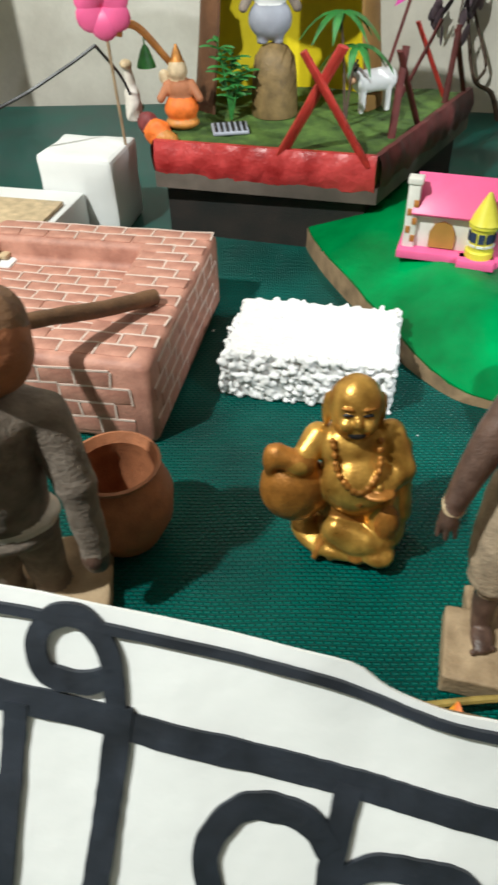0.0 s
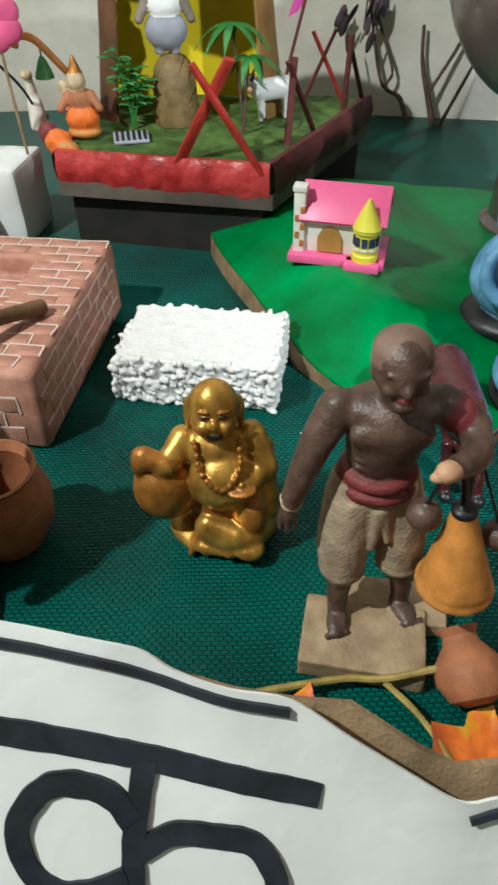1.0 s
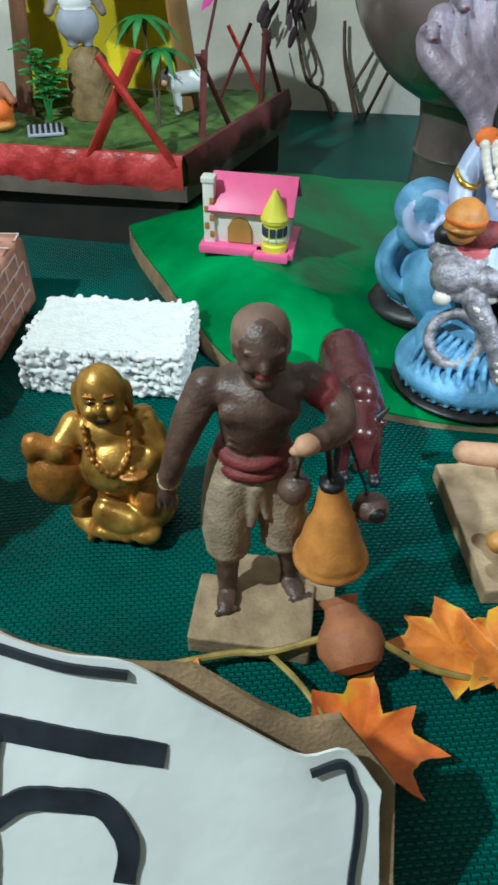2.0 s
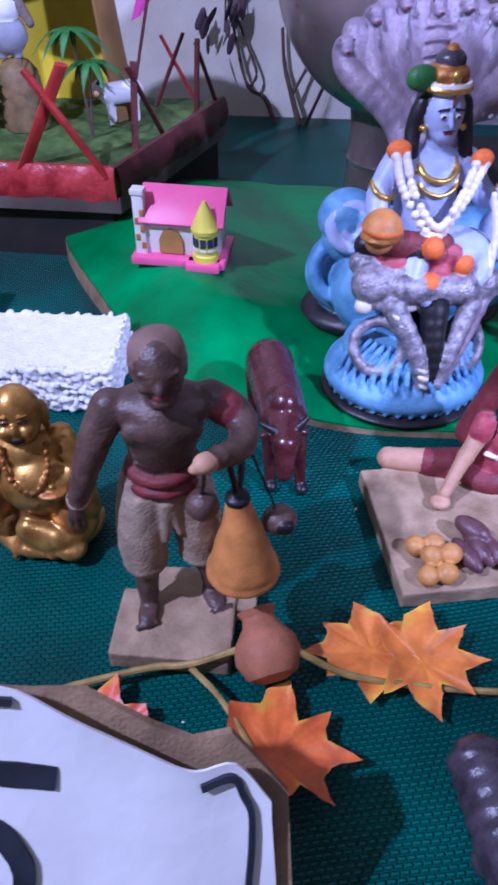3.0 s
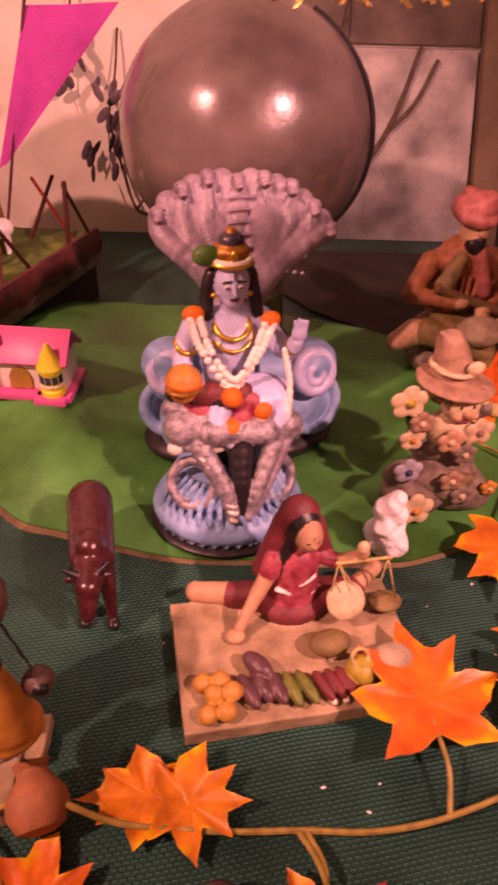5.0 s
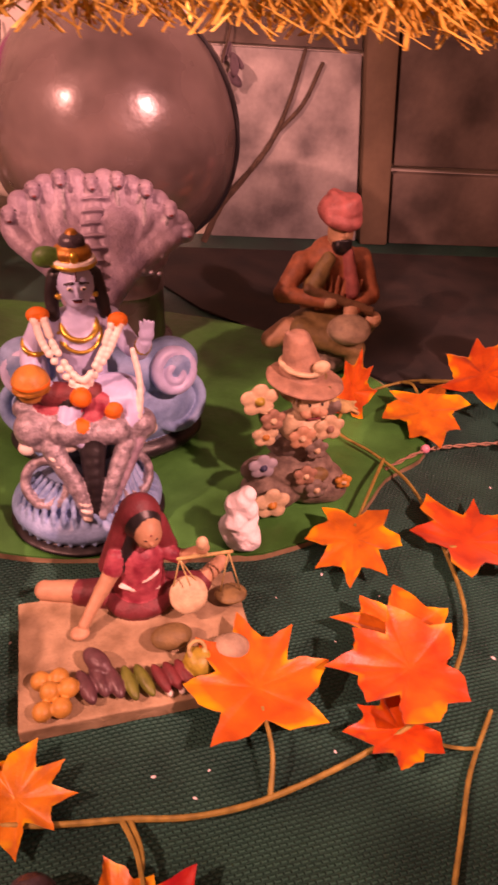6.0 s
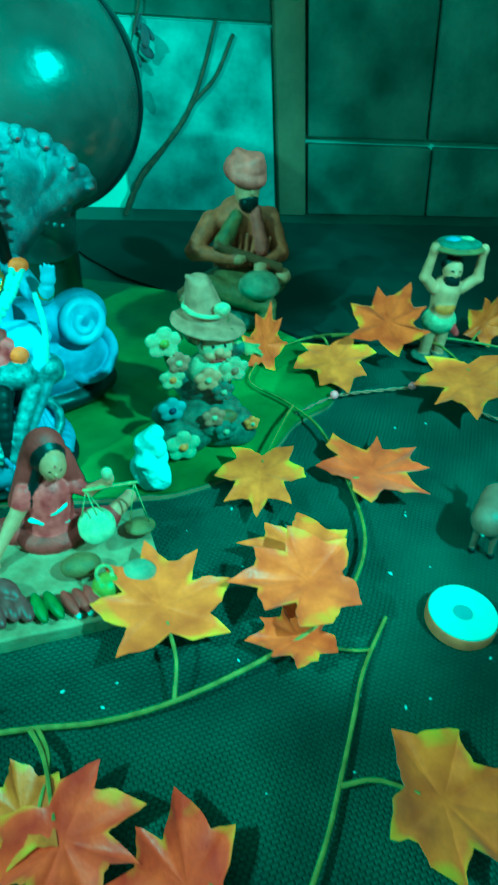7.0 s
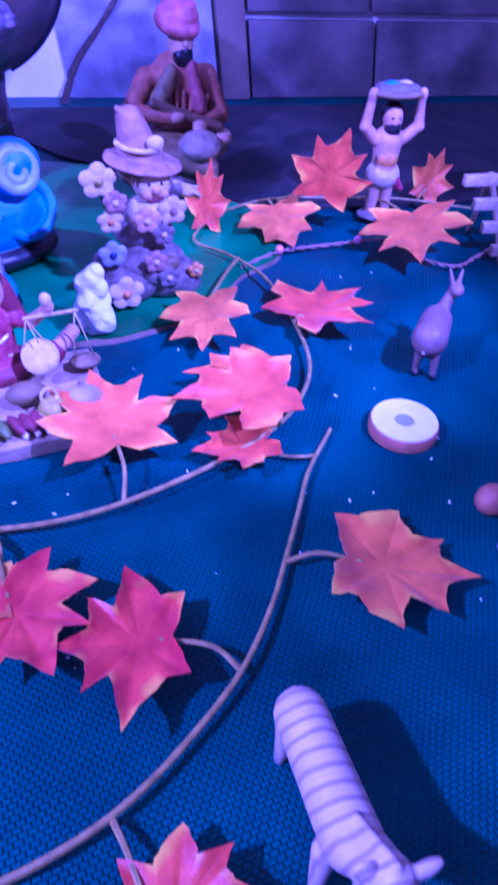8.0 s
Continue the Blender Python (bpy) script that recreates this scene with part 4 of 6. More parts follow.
figure("standing_man_statue", [
    B((-0.2, -2.2, 0.62), (2.9, 1.9, 0.62), "wood", (0, 0, -13)), B((1.3, -0.1, 0.5), (2.9, 1.3, 0.5), "wood", (0, 0, -10)),
    # bare feet with toes
    E((-1.4, -1.5, 1.5), (0.5, 1.0, 0.3), "skin_dark", (0, 0, -14)), E((1.9, -0.9, 1.3), (0.5, 1.0, 0.3), "skin_dark", (0, 0, 16))]
    + [E((-1.95 + 0.22 * k, -2.35 + 0.05 * k, 1.42), 0.15, "skin_dark") for k in range(5)] + [E((1.75 + 0.22 * k, -1.85 + 0.06 * k, 1.2), 0.15, "skin_dark") for k in range(5)]
    + limb([(-1.35, -0.9, 1.6), (-1.3, -0.6, 3.2), (-1.2, -0.5, 4.6)], 0.42, 0.66, "skin_dark") + limb([(1.9, -0.3, 1.4), (1.7, -0.2, 3.2), (1.4, -0.2, 4.6)], 0.42, 0.66, "skin_dark")
    # baggy trousers with gathered folds
    + limb([(-1.25, -0.55, 4.5), (-1.25, -0.2, 6.2), (-0.75, 0.5, 8.6)], 1.0, 1.3, "cream_cloth") + limb([(1.4, -0.25, 4.5), (1.3, 0.0, 6.2), (0.75, 0.5, 8.6)], 1.0, 1.3, "cream_cloth")
    + [C((-1.9 + 0.35 * k, -1.1 + 0.12 * abs(k - 2), 4.7), (-1.2 + 0.2 * k, -0.75, 8.6), 0.13, 0.16, "cream_cloth") for k in range(5)] + [C((0.7 + 0.35 * k, -0.9 + 0.12 * abs(k - 2), 4.7), (0.3 + 0.2 * k, -0.75, 8.6), 0.13, 0.16, "cream_cloth") for k in range(5)]
    + [T((-1.25, -0.5, 4.4), 0.85, 0.22, "cream_cloth"), T((1.4, -0.25, 4.4), 0.85, 0.22, "cream_cloth"), E((0, -0.4, 8.3), (0.55, 0.5, 1.0), "cream_cloth"), C((0, -0.8, 8.4), (-0.2, -1.0, 6.2), 0.38, 0.2, "cream_cloth"), C((0.2, -0.8, 8.4), (0.45, -1.0, 6.6), 0.3, 0.16, "cream_cloth"),
       E((0, 0.5, 9.4), (1.75, 1.3, 0.55), "red_cloth"), T((0, 0.45, 9.75), 1.35, 0.3, "red_cloth"), T((0, 0.5, 9.1), 1.45, 0.28, "red_cloth"),
    # bent torso with chest, shoulder blades and ribs
       C((0, 0.6, 10.0), (0.15, 0.5, 12.1), 1.35, 1.75, "skin_dark"), E((0.15, 0.6, 12.8), (2.35, 1.25, 0.95), "skin_dark"), E((-0.7, -0.45, 12.2), (0.85, 0.5, 0.65), "skin_dark"), E((0.95, -0.45, 12.2), (0.85, 0.5, 0.65), "skin_dark")]
    + [C((-1.1, -0.45, 11.4 - 0.4 * k), (-0.35, -0.75, 11.2 - 0.4 * k), 0.12, 0.1, "skin_dark") for k in range(3)] + [C((1.2, -0.45, 11.4 - 0.4 * k), (0.5, -0.75, 11.2 - 0.4 * k), 0.12, 0.1, "skin_dark") for k in range(3)]
    + [C((0.2, 0.3, 13.2), (0.2, -0.2, 14.2), 0.68, 0.62, "skin_dark"), E((0.2, -0.1, 15.1), (1.02, 1.12, 1.32), "skin_dark"), E((0.2, 0.3, 15.65), (1.12, 1.2, 0.85), "deer"), T((0.2, 0.15, 15.35), 0.98, 0.16, "deer", (-12, 0, 0)),
       E((0.2, -1.15, 14.85), (0.22, 0.32, 0.32), "skin_dark"), C((0.2, -1.0, 15.3), (0.2, -1.2, 14.9), 0.12, 0.18, "skin_dark"), C((-0.5, -0.92, 15.42), (0.0, -1.08, 15.38), 0.11, 0.1, "skin_dark"), C((0.4, -1.08, 15.38), (0.9, -0.92, 15.42), 0.1, 0.11, "skin_dark"),
       E((-0.22, -1.0, 15.18), (0.15, 0.09, 0.06), "cream"), E((0.62, -1.0, 15.18), (0.15, 0.09, 0.06), "cream"), E((-0.22, -1.07, 15.18), (0.06, 0.05, 0.05), "black"), E((0.62, -1.07, 15.18), (0.06, 0.05, 0.05), "black"),
       E((0.2, -1.08, 14.4), (0.34, 0.14, 0.09), "veil"), E((0.2, -0.85, 14.05), (0.5, 0.4, 0.32), "skin_dark"), E((-0.8, 0.05, 15.0), (0.15, 0.3, 0.4), "skin_dark"), E((1.2, 0.05, 15.0), (0.15, 0.3, 0.4), "skin_dark"), E((-0.35, -0.85, 14.75), (0.32, 0.25, 0.25), "skin_dark"), E((0.75, -0.85, 14.75), (0.32, 0.25, 0.25), "skin_dark")]
    + limb([(-1.9, 0.6, 12.9), (-2.7, 0.2, 11.4), (-3.3, -0.2, 10.0), (-3.75, -0.6, 8.9)], 0.78, 0.4, "skin_dark") + [E((-3.85, -0.7, 8.4), (0.38, 0.4, 0.6), "skin_dark"), C((-3.6, -0.9, 8.3), (-3.55, -1.0, 7.6), 0.14, 0.1, "skin_dark"), C((-3.9, -0.9, 8.1), (-3.9, -0.95, 7.4), 0.15, 0.1, "skin_dark"), C((-4.15, -0.7, 8.1), (-4.2, -0.8, 7.5), 0.14, 0.1, "skin_dark"), T((-3.7, -0.55, 8.95), 0.42, 0.08, "cream", (25, 15, 0))]
    + limb([(2.2, 0.6, 12.9), (3.3, 0.1, 12.2), (3.2, -1.4, 11.9), (1.9, -2.6, 12.4)], 0.78, 0.42, "skin_dark") + [E((1.6, -2.85, 12.5), (0.5, 0.45, 0.42), "skin"), E((1.25, -2.9, 12.3), (0.3, 0.25, 0.2), "skin"), E((2.75, 0.3, 12.6), (0.75, 0.8, 0.8), "veil"),
       C((3.4, -0.9, 12.0), (3.0, -2.1, 9.6), 0.16, 0.14, "black"), C((2.6, -1.9, 12.0), (2.9, -2.2, 9.6), 0.14, 0.14, "black"), C((2.95, -2.2, 9.3), (3.1, -2.7, 6.0), 0.55, 1.55, "orange_paint"), T((3.1, -2.72, 5.75), 1.45, 0.22, "orange_paint"), E((2.95, -2.15, 9.7), (0.55, 0.55, 0.28), "black"),
       E((1.5, -1.9, 9.2), 0.72, "skin_dark"), C((1.6, -2.6, 12.2), (1.5, -1.9, 9.8), 0.09, 0.09, "black"), E((4.8, -2.0, 7.9), (0.78, 0.72, 0.66), "skin_dark"), E((4.95, -2.6, 7.95), (0.42, 0.3, 0.36), "black"), C((3.3, -0.9, 12.2), (4.7, -1.9, 8.4), 0.09, 0.07, "black")],
    pose(0.246, 0.318, 0), "dark clay statue of a standing man with a bell", "statue", 0.085, 0.16, 0.04)

figure("bull_figurine", [
    C((0, -2.2, 4.3), (0, 2.6, 4.7), 1.45, 1.55, "maroon"), E((0, -2.2, 5.5), (0.9, 1.1, 0.9), "maroon"), E((0, 3.2, 4.6), (1.4, 1.1, 1.4), "maroon"), C((-0.1, -3.2, 4.6), (-0.3, -4.6, 4.3), 1.0, 0.8, "maroon"), C((-0.3, -4.6, 4.2), (-0.5, -5.6, 2.9), 0.72, 0.45, "maroon"),
    C((-1.0, -4.1, 5.0), (-1.7, -4.0, 5.5), 0.26, 0.1, "black"), C((0.5, -4.1, 5.0), (1.1, -4.0, 5.6), 0.26, 0.1, "black"), E((-1.2, -3.9, 4.4), (0.55, 0.2, 0.25), "maroon"), E((0.7, -3.9, 4.4), (0.55, 0.2, 0.25), "maroon"),
    C((-0.85, -2.9, 3.6), (-0.95, -3.6, 0.5), 0.58, 0.32, "maroon"), C((0.75, -2.9, 3.6), (0.85, -4.1, 0.5), 0.58, 0.32, "maroon"), C((-0.85, 2.9, 3.8), (-0.9, 2.9, 0.5), 0.7, 0.34, "maroon"), C((0.85, 2.9, 3.8), (0.9, 3.1, 0.5), 0.7, 0.34, "maroon"),
    E((-0.95, -3.9, 0.35), (0.42, 0.5, 0.36), "black"), E((0.85, -4.4, 0.35), (0.42, 0.5, 0.36), "black"), E((-0.9, 2.7, 0.35), (0.42, 0.5, 0.36), "black"), E((0.9, 2.9, 0.35), (0.42, 0.5, 0.36), "black"), C((0, 4.1, 5), (0.2, 4.4, 2.2), 0.16, 0.2, "black")],
    pose(0.318, 0.430, 0), "glossy dark maroon bull figurine on the mat", "figurine", 0.09, 0.2, 0.02)

hood = limb([(0.4, 4.6, 13.0), (0.9, 6.4, 16.0), (1.5, 8.4, 19.0), (1.9, 9.4, 20.8)], 1.5, 0.7, "hood")
hood += [E((0.55 + 0.17 * k, 4.6 + 0.56 * k - 0.2, 15.2 + 0.72 * k), (1.05, 0.5, 0.16), "hood", (-35, 0, 0)) for k in range(9)]
# necks fan out to both sides of the middle one, each with its small head
for x, y, z, side in ((1.7, 10.4, 22.0, -0.4), (-4.3, 10.0, 20.0, -1), (-2.4, 10.4, 21.6, -1), (-0.5, 10.6, 22.3, -1), (3.6, 10.2, 22.2, 1), (5.6, 9.9, 21.6, 1), (7.3, 9.4, 20.2, 1), (8.6, 9.2, 18.6, 1)):
    neck = [(0.6 + 0.5 * side, 5.2, 13.6), (0.8 + (x - 0.8) * 0.38, 6.8, 16.2), (0.8 + (x - 0.8) * 0.86 + 0.3 * side, 8.4, 18.2 + 0.15 * (z - 18.2)), (x, y - 0.4, z - 0.5)]
    hood += limb(neck, 1.1, 0.72, "hood", 5)
    ridge = [(a - 0.2 * side, b - 0.75, c + 0.05) for a, b, c in neck[1:]]
    hood += limb([*ridge, (x - 0.7 * side, y - 1.2, z - 0.9)], 0.16, 0.12, "snake", 5)
    hood += [E((x, y - 0.6, z), (0.62, 0.95, 0.55), "hood", (-18, 0, 0)), E((x, y - 1.4, z - 0.2), (0.42, 0.5, 0.3), "hood"), E((x - 0.34, y - 1.1, z + 0.3), 0.13, "black"), E((x + 0.34, y - 1.1, z + 0.3), 0.13, "black"), E((x, y - 1.85, z - 0.2), (0.18, 0.1, 0.08), "red_cloth")]
# webs of the spread hood close the gaps between the necks
for x, y, z, side in ((-3.4, 9.9, 20.5, -1), (-1.5, 10.2, 21.5, -1), (0.6, 10.3, 21.8, -0.5), (2.7, 10.1, 21.8, 0.5), (4.6, 9.8, 21.4, 1), (6.5, 9.4, 20.4, 1), (8.0, 9.2, 18.9, 1)):
    hood += limb([(0.6 + 0.5 * side, 5.5, 13.8), (0.8 + (x - 0.8) * 0.4, 7.2, 16.2), (0.8 + (x - 0.8) * 0.85, 8.7, 18.1), (x, y, z)], 1.1, 0.95, "hood", 4)
hood += [E((-1.4, 8.0, 18.4), (2.3, 0.6, 2.9), "hood", (-35, -22, 0)), E((4.6, 7.9, 18.2), (3.0, 0.6, 2.7), "hood", (-33, 38, 0))]
hood += [E((3.0 + 0.62 * k + 0.3 * j, 6.5 + 0.75 * j - 0.05 * k, 16.6 + 1.05 * j - 0.12 * k), (0.24, 0.16, 0.2), "snake") for j in range(4) for k in range(6)]

# plinth: black lowest layer and black core, blue between
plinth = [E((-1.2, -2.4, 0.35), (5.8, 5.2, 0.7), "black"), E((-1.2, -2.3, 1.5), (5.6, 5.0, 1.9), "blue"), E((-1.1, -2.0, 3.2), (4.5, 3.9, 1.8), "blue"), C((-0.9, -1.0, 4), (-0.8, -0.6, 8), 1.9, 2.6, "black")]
# wavy water lines on the plinth
for k in range(19):
    a = -1.45 + 0.16 * k
    plinth += limb([(-1.2 + 5.35 * math.sin(a), -2.3 - 4.8 * math.cos(a), 0.9), (-1.2 + 5.2 * math.sin(a + 0.10), -2.2 - 4.6 * math.cos(a + 0.10), 2.0), (-1.2 + 4.5 * math.sin(a + 0.05), -2.1 - 4.0 * math.cos(a + 0.05), 3.4), (-1.2 + 3.5 * math.sin(a + 0.2), -2.0 - 3.0 * math.cos(a + 0.2), 4.7)], 0.17, 0.2, "blue", 3)
coils = [T((-4.0, -4.1, 4.7), 1.6, 0.38, "snake", (60, 0, -25)), T((1.9, -4.0, 4.4), 1.55, 0.38, "snake", (60, 0, 30))]
coils += limb([(-1.5, -6.3, 2.9), (-2.0, -5.5, 5.0), (-3.3, -4.0, 7.4)], 0.42, 0.75, "snake") + limb([(-0.9, -6.1, 2.9), (-0.8, -5.2, 5.2), (-0.6, -3.8, 7.6)], 0.4, 0.95, "black") + limb([(-0.5, -6.2, 2.9), (0.4, -5.4, 5.0), (1.7, -4.0, 7.4)], 0.4, 0.65, "snake") + limb([(0.1, -5.9, 3.0), (1.3, -5.0, 5.2), (2.7, -3.6, 7.4)], 0.32, 0.5, "hood")
for k in range(9):
    u = k / 8
    coils += [E((-1.55 - 1.7 * u * u, -6.75 + 2.0 * u, 3.1 + 4.1 * u), (0.42, 0.2, 0.12), "bead", (0, 25, 0))]
# rock seat with pale pebbles and a dark coil
coils += [C((-4.4, -2.4, 8.3), (2.8, -2.8, 8.0), 1.35, 1.25, "snake"), C((-2.6, -3.4, 8.4), (1.2, -3.6, 8.2), 1.0, 1.0, "snake"), C((-4.6, -0.8, 10.2), (-1.8, -2.4, 10.3), 0.75, 0.7, "black"), C((-5.0, -1.2, 9.2), (-2.2, -3.0, 9.2), 0.7, 0.6, "snake")]
coils += [E((-5.0 + 0.95 * k, -3.1 - 0.5 * math.sin(0.42 * k), 7.2 + 0.35 * math.sin(2.3 * k)), (0.62, 0.5, 0.55), "snake" if k % 3 else "bead") for k in range(10)]
# clouds: blue masses, black towards the bottom
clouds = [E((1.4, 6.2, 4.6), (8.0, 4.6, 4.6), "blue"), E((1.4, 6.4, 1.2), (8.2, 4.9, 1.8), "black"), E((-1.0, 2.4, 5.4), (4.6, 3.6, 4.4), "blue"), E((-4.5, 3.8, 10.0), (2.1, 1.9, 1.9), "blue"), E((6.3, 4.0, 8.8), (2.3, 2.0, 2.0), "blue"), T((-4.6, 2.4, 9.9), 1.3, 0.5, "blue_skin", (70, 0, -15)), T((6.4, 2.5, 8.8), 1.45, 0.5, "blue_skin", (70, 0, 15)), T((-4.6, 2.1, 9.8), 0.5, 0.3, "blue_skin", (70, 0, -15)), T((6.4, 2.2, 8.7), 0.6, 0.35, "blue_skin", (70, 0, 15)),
          C((-4.4, 3.8, 8.6), (6.2, 4.0, 8.2), 1.8, 1.8, "blue"), T((6.9, 3.6, 5.2), 2.2, 0.5, "blue", (75, 0, 20)), T((-4.6, 3.4, 6.2), 2.0, 0.5, "blue", (75, 0, -15))]
body = [C((0, 0.6, 10.4), (0, 0.8, 13.0), 1.75, 1.9, "blue_skin"), E((0, 0.9, 14.3), (2.3, 1.45, 1.6), "blue_skin"), E((-0.8, -0.3, 14.1), (0.85, 0.5, 0.6), "blue_skin"), E((0.8, -0.3, 14.1), (0.85, 0.5, 0.6), "blue_skin"), C((0.1, 0.8, 15.4), (0.1, 0.7, 16.6), 0.72, 0.66, "blue_skin"),
        E((0.15, 0.6, 17.7), (1.15, 1.25, 1.58), "blue_skin"), E((0.15, 0.1, 16.75), (0.72, 0.75, 0.55), "blue_skin"), E((0.15, 1.3, 18.2), (1.45, 1.3, 1.5), "black"), *limb([(-1.1, 0.9, 18.2), (-1.45, 0.8, 16.9), (-1.5, 0.4, 15.6)], 0.5, 0.4, "black"), *limb([(1.4, 0.9, 18.2), (1.7, 0.8, 16.9), (1.9, 0.4, 15.6)], 0.5, 0.4, "black"),
        E((0.15, 0.8, 19.1), (1.55, 1.45, 0.35), "brass"), E((0.15, 1.0, 19.7), (1.25, 1.15, 0.7), "gold_dark"), T((0.15, 0.9, 19.35), 1.3, 0.14, "bead"), E((0.2, 1.0, 20.4), (0.85, 0.8, 0.6), "slate"), E((0.2, 1.0, 20.9), (0.4, 0.4, 0.35), "gold_dark"), E((0.15, -0.3, 19.8), (0.3, 0.25, 0.4), "brass"), E((-1.5, 0.6, 19.6), (0.9, 0.6, 0.72), "green"),
        E((-0.32, -0.58, 17.85), (0.26, 0.1, 0.1), "bead"), E((0.62, -0.58, 17.85), (0.26, 0.1, 0.1), "bead"), E((-0.3, -0.66, 17.84), (0.1, 0.08, 0.1), "black"), E((0.6, -0.66, 17.84), (0.1, 0.08, 0.1), "black"), C((-0.62, -0.5, 18.15), (-0.05, -0.62, 18.25), 0.07, 0.06, "black"), C((0.35, -0.62, 18.25), (0.92, -0.5, 18.15), 0.06, 0.07, "black"),
        C((0.15, -0.66, 18.0), (0.15, -0.85, 17.4), 0.1, 0.17, "blue_skin"), E((0.15, -0.62, 16.95), (0.3, 0.1, 0.09), "red_cloth"), C((-0.25, -0.7, 17.12), (0.55, -0.7, 17.12), 0.05, 0.05, "black"), C((0.15, -0.62, 18.4), (0.15, -0.48, 18.9), 0.07, 0.07, "red_cloth"), E((-1.05, 0.2, 17.0), 0.2, "brass"), E((1.35, 0.2, 17.0), 0.2, "brass"),
        *limb([(-2.2, 0.8, 14.9), (-3.2, 0.2, 13.2), (-3.3, -0.8, 12.0), (-2.6, -1.8, 11.6)], 0.85, 0.52, "blue_skin"), C((-3.6, -2.0, 11.3), (-3.5, -2.0, 12.0), 0.85, 1.25, "orange_paint"), T((-3.5, -2.0, 12.15), 1.1, 0.16, "orange"), T((-3.55, -2.0, 11.6), 1.12, 0.12, "gold_dark"), C((-2.4, -1.9, 10.9), (0.4, -2.1, 10.8), 0.85, 0.8, "red_cloth"),
        *limb([(2.2, 0.8, 14.9), (3.3, 0.3, 13.2), (4.0, -0.6, 12.9), (4.3, -1.3, 14.0)], 0.85, 0.48, "blue_skin"), E((4.4, -1.5, 14.7), (0.55, 0.35, 0.6), "blue_skin"), *[C((4.1 + 0.22 * k, -1.6, 14.9), (4.0 + 0.28 * k, -1.65, 15.8 - 0.1 * abs(k - 1)), 0.15, 0.12, "blue_skin") for k in range(4)], T((4.2, -1.1, 13.6), 0.5, 0.13, "brass", (60, 0, 0)), T((-3.0, 0.1, 13.6), 0.78, 0.13, "brass", (20, 20, 0)),
        E((1.7, -1.3, 10.2), (2.5, 1.9, 1.15), "blue_skin"), E((-1.6, -1.2, 9.8), (2.2, 1.8, 1.0), "pink_cloth"), *limb([(2.9, -2.0, 10.3), (3.0, -3.0, 9.0), (1.4, -3.6, 8.0)], 0.85, 0.5, "blue_skin"), *limb([(-1.2, -2.3, 10.0), (-1.5, -3.4, 8.8), (-0.4, -3.9, 8.0)], 0.85, 0.5, "blue_skin"), E((0.9, -2.6, 10.1), (1.2, 0.7, 0.95), "pink_cloth"), E((0.2, -3.2, 9.3), (0.7, 0.5, 0.8), "pink_cloth"),
        E((-0.4, -2.9, 11.0), 0.68, "orange"), E((1.7, -3.1, 9.9), 0.64, "orange"), E((-0.5, -3.6, 9.0), 0.66, "orange"), E((-2.5, -0.2, 16.0), (0.75, 0.5, 0.6), "orange"), E((2.6, -0.6, 15.4), (0.7, 0.5, 0.6), "orange"), T((0.1, -0.1, 15.0), 1.15, 0.18, "brass", (35, 0, 0)), T((0.1, -0.3, 14.5), 1.35, 0.14, "brass", (45, 0, 0)),
        *limb([(3.4, -1.6, 13.6), (3.7, -2.4, 11.4), (3.3, -3.3, 9.2), (2.0, -3.9, 7.6)], 0.2, 0.26, "bead")]
for off, r, n in ((0.0, 0.27, 26), (0.62, 0.27, 22)):
    body += beads([(-2.75 + off, -0.55, 15.8), (-2.2 + off, -1.3, 13.9), (-0.3 + 0.2 * off, -2.35 - 0.1 * off, 11.5 + 0.9 * off), (1.6 - 0.6 * off, -1.7, 13.4 + 0.2 * off), (2.75 - off, -0.9, 15.2)], r, "bead", n)
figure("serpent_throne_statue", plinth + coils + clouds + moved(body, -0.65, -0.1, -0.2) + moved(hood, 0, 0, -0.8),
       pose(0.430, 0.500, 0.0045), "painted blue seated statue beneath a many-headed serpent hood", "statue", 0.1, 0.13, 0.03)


def scale_cords(bm, names):
    k = names.index("straw")
    for a, b in (((3.5, 0.4, 6.0), (2.9, -0.3, 3.9)), ((3.5, 0.4, 6.0), (4.9, -0.4, 3.6)), ((3.5, 0.4, 6.0), (3.9, -0.9, 4.9)), ((6.6, 0.2, 6.1), (6.2, 0.2, 2.4)), ((6.6, 0.2, 6.1), (7.6, 0.0, 2.2))):
        d = Vector((-0.4, 1.9, -0.2))
        tube(bm, [(Vector(a) + d) * 0.01, (Vector(a) + Vector(b) + 2 * d) * 0.005, (Vector(b) + d) * 0.01], 0.00055, None, 5, k)


veg = [E((-5.9 + 1.05 * i + 0.5 * (j % 2), -3.6 + 1.0 * j, 1.75 + 0.3 * (j == 1)), 0.58, "veg_orange") for j in range(3) for i in range(2)]
veg += [E((-3.4 + 0.8 * i, -2.6 + 0.3 * (i % 2), 1.75), (0.46, 1.25, 0.5), "veg_purple", (0, 0, 16)) for i in range(3)] + [E((-2.6, -1.2, 2.1), (0.6, 1.1, .55), "veg_purple", (0, 0, 35))]
veg += [E((-0.9 + 0.85 * i, -2.9, 1.7), (0.38, 1.25, 0.42), "veg_green", (0, 0, 12 + 6 * i)) for i in range(2)] + [E((0.9 + 0.7 * i, -3.0, 1.7), (0.36, 1.1, 0.4), "red_cloth", (0, 0, 18)) for i in range(3)] + [E((1.3 + .7 * i, -4.0, 1.5), .22, "bead") for i in range(3)]
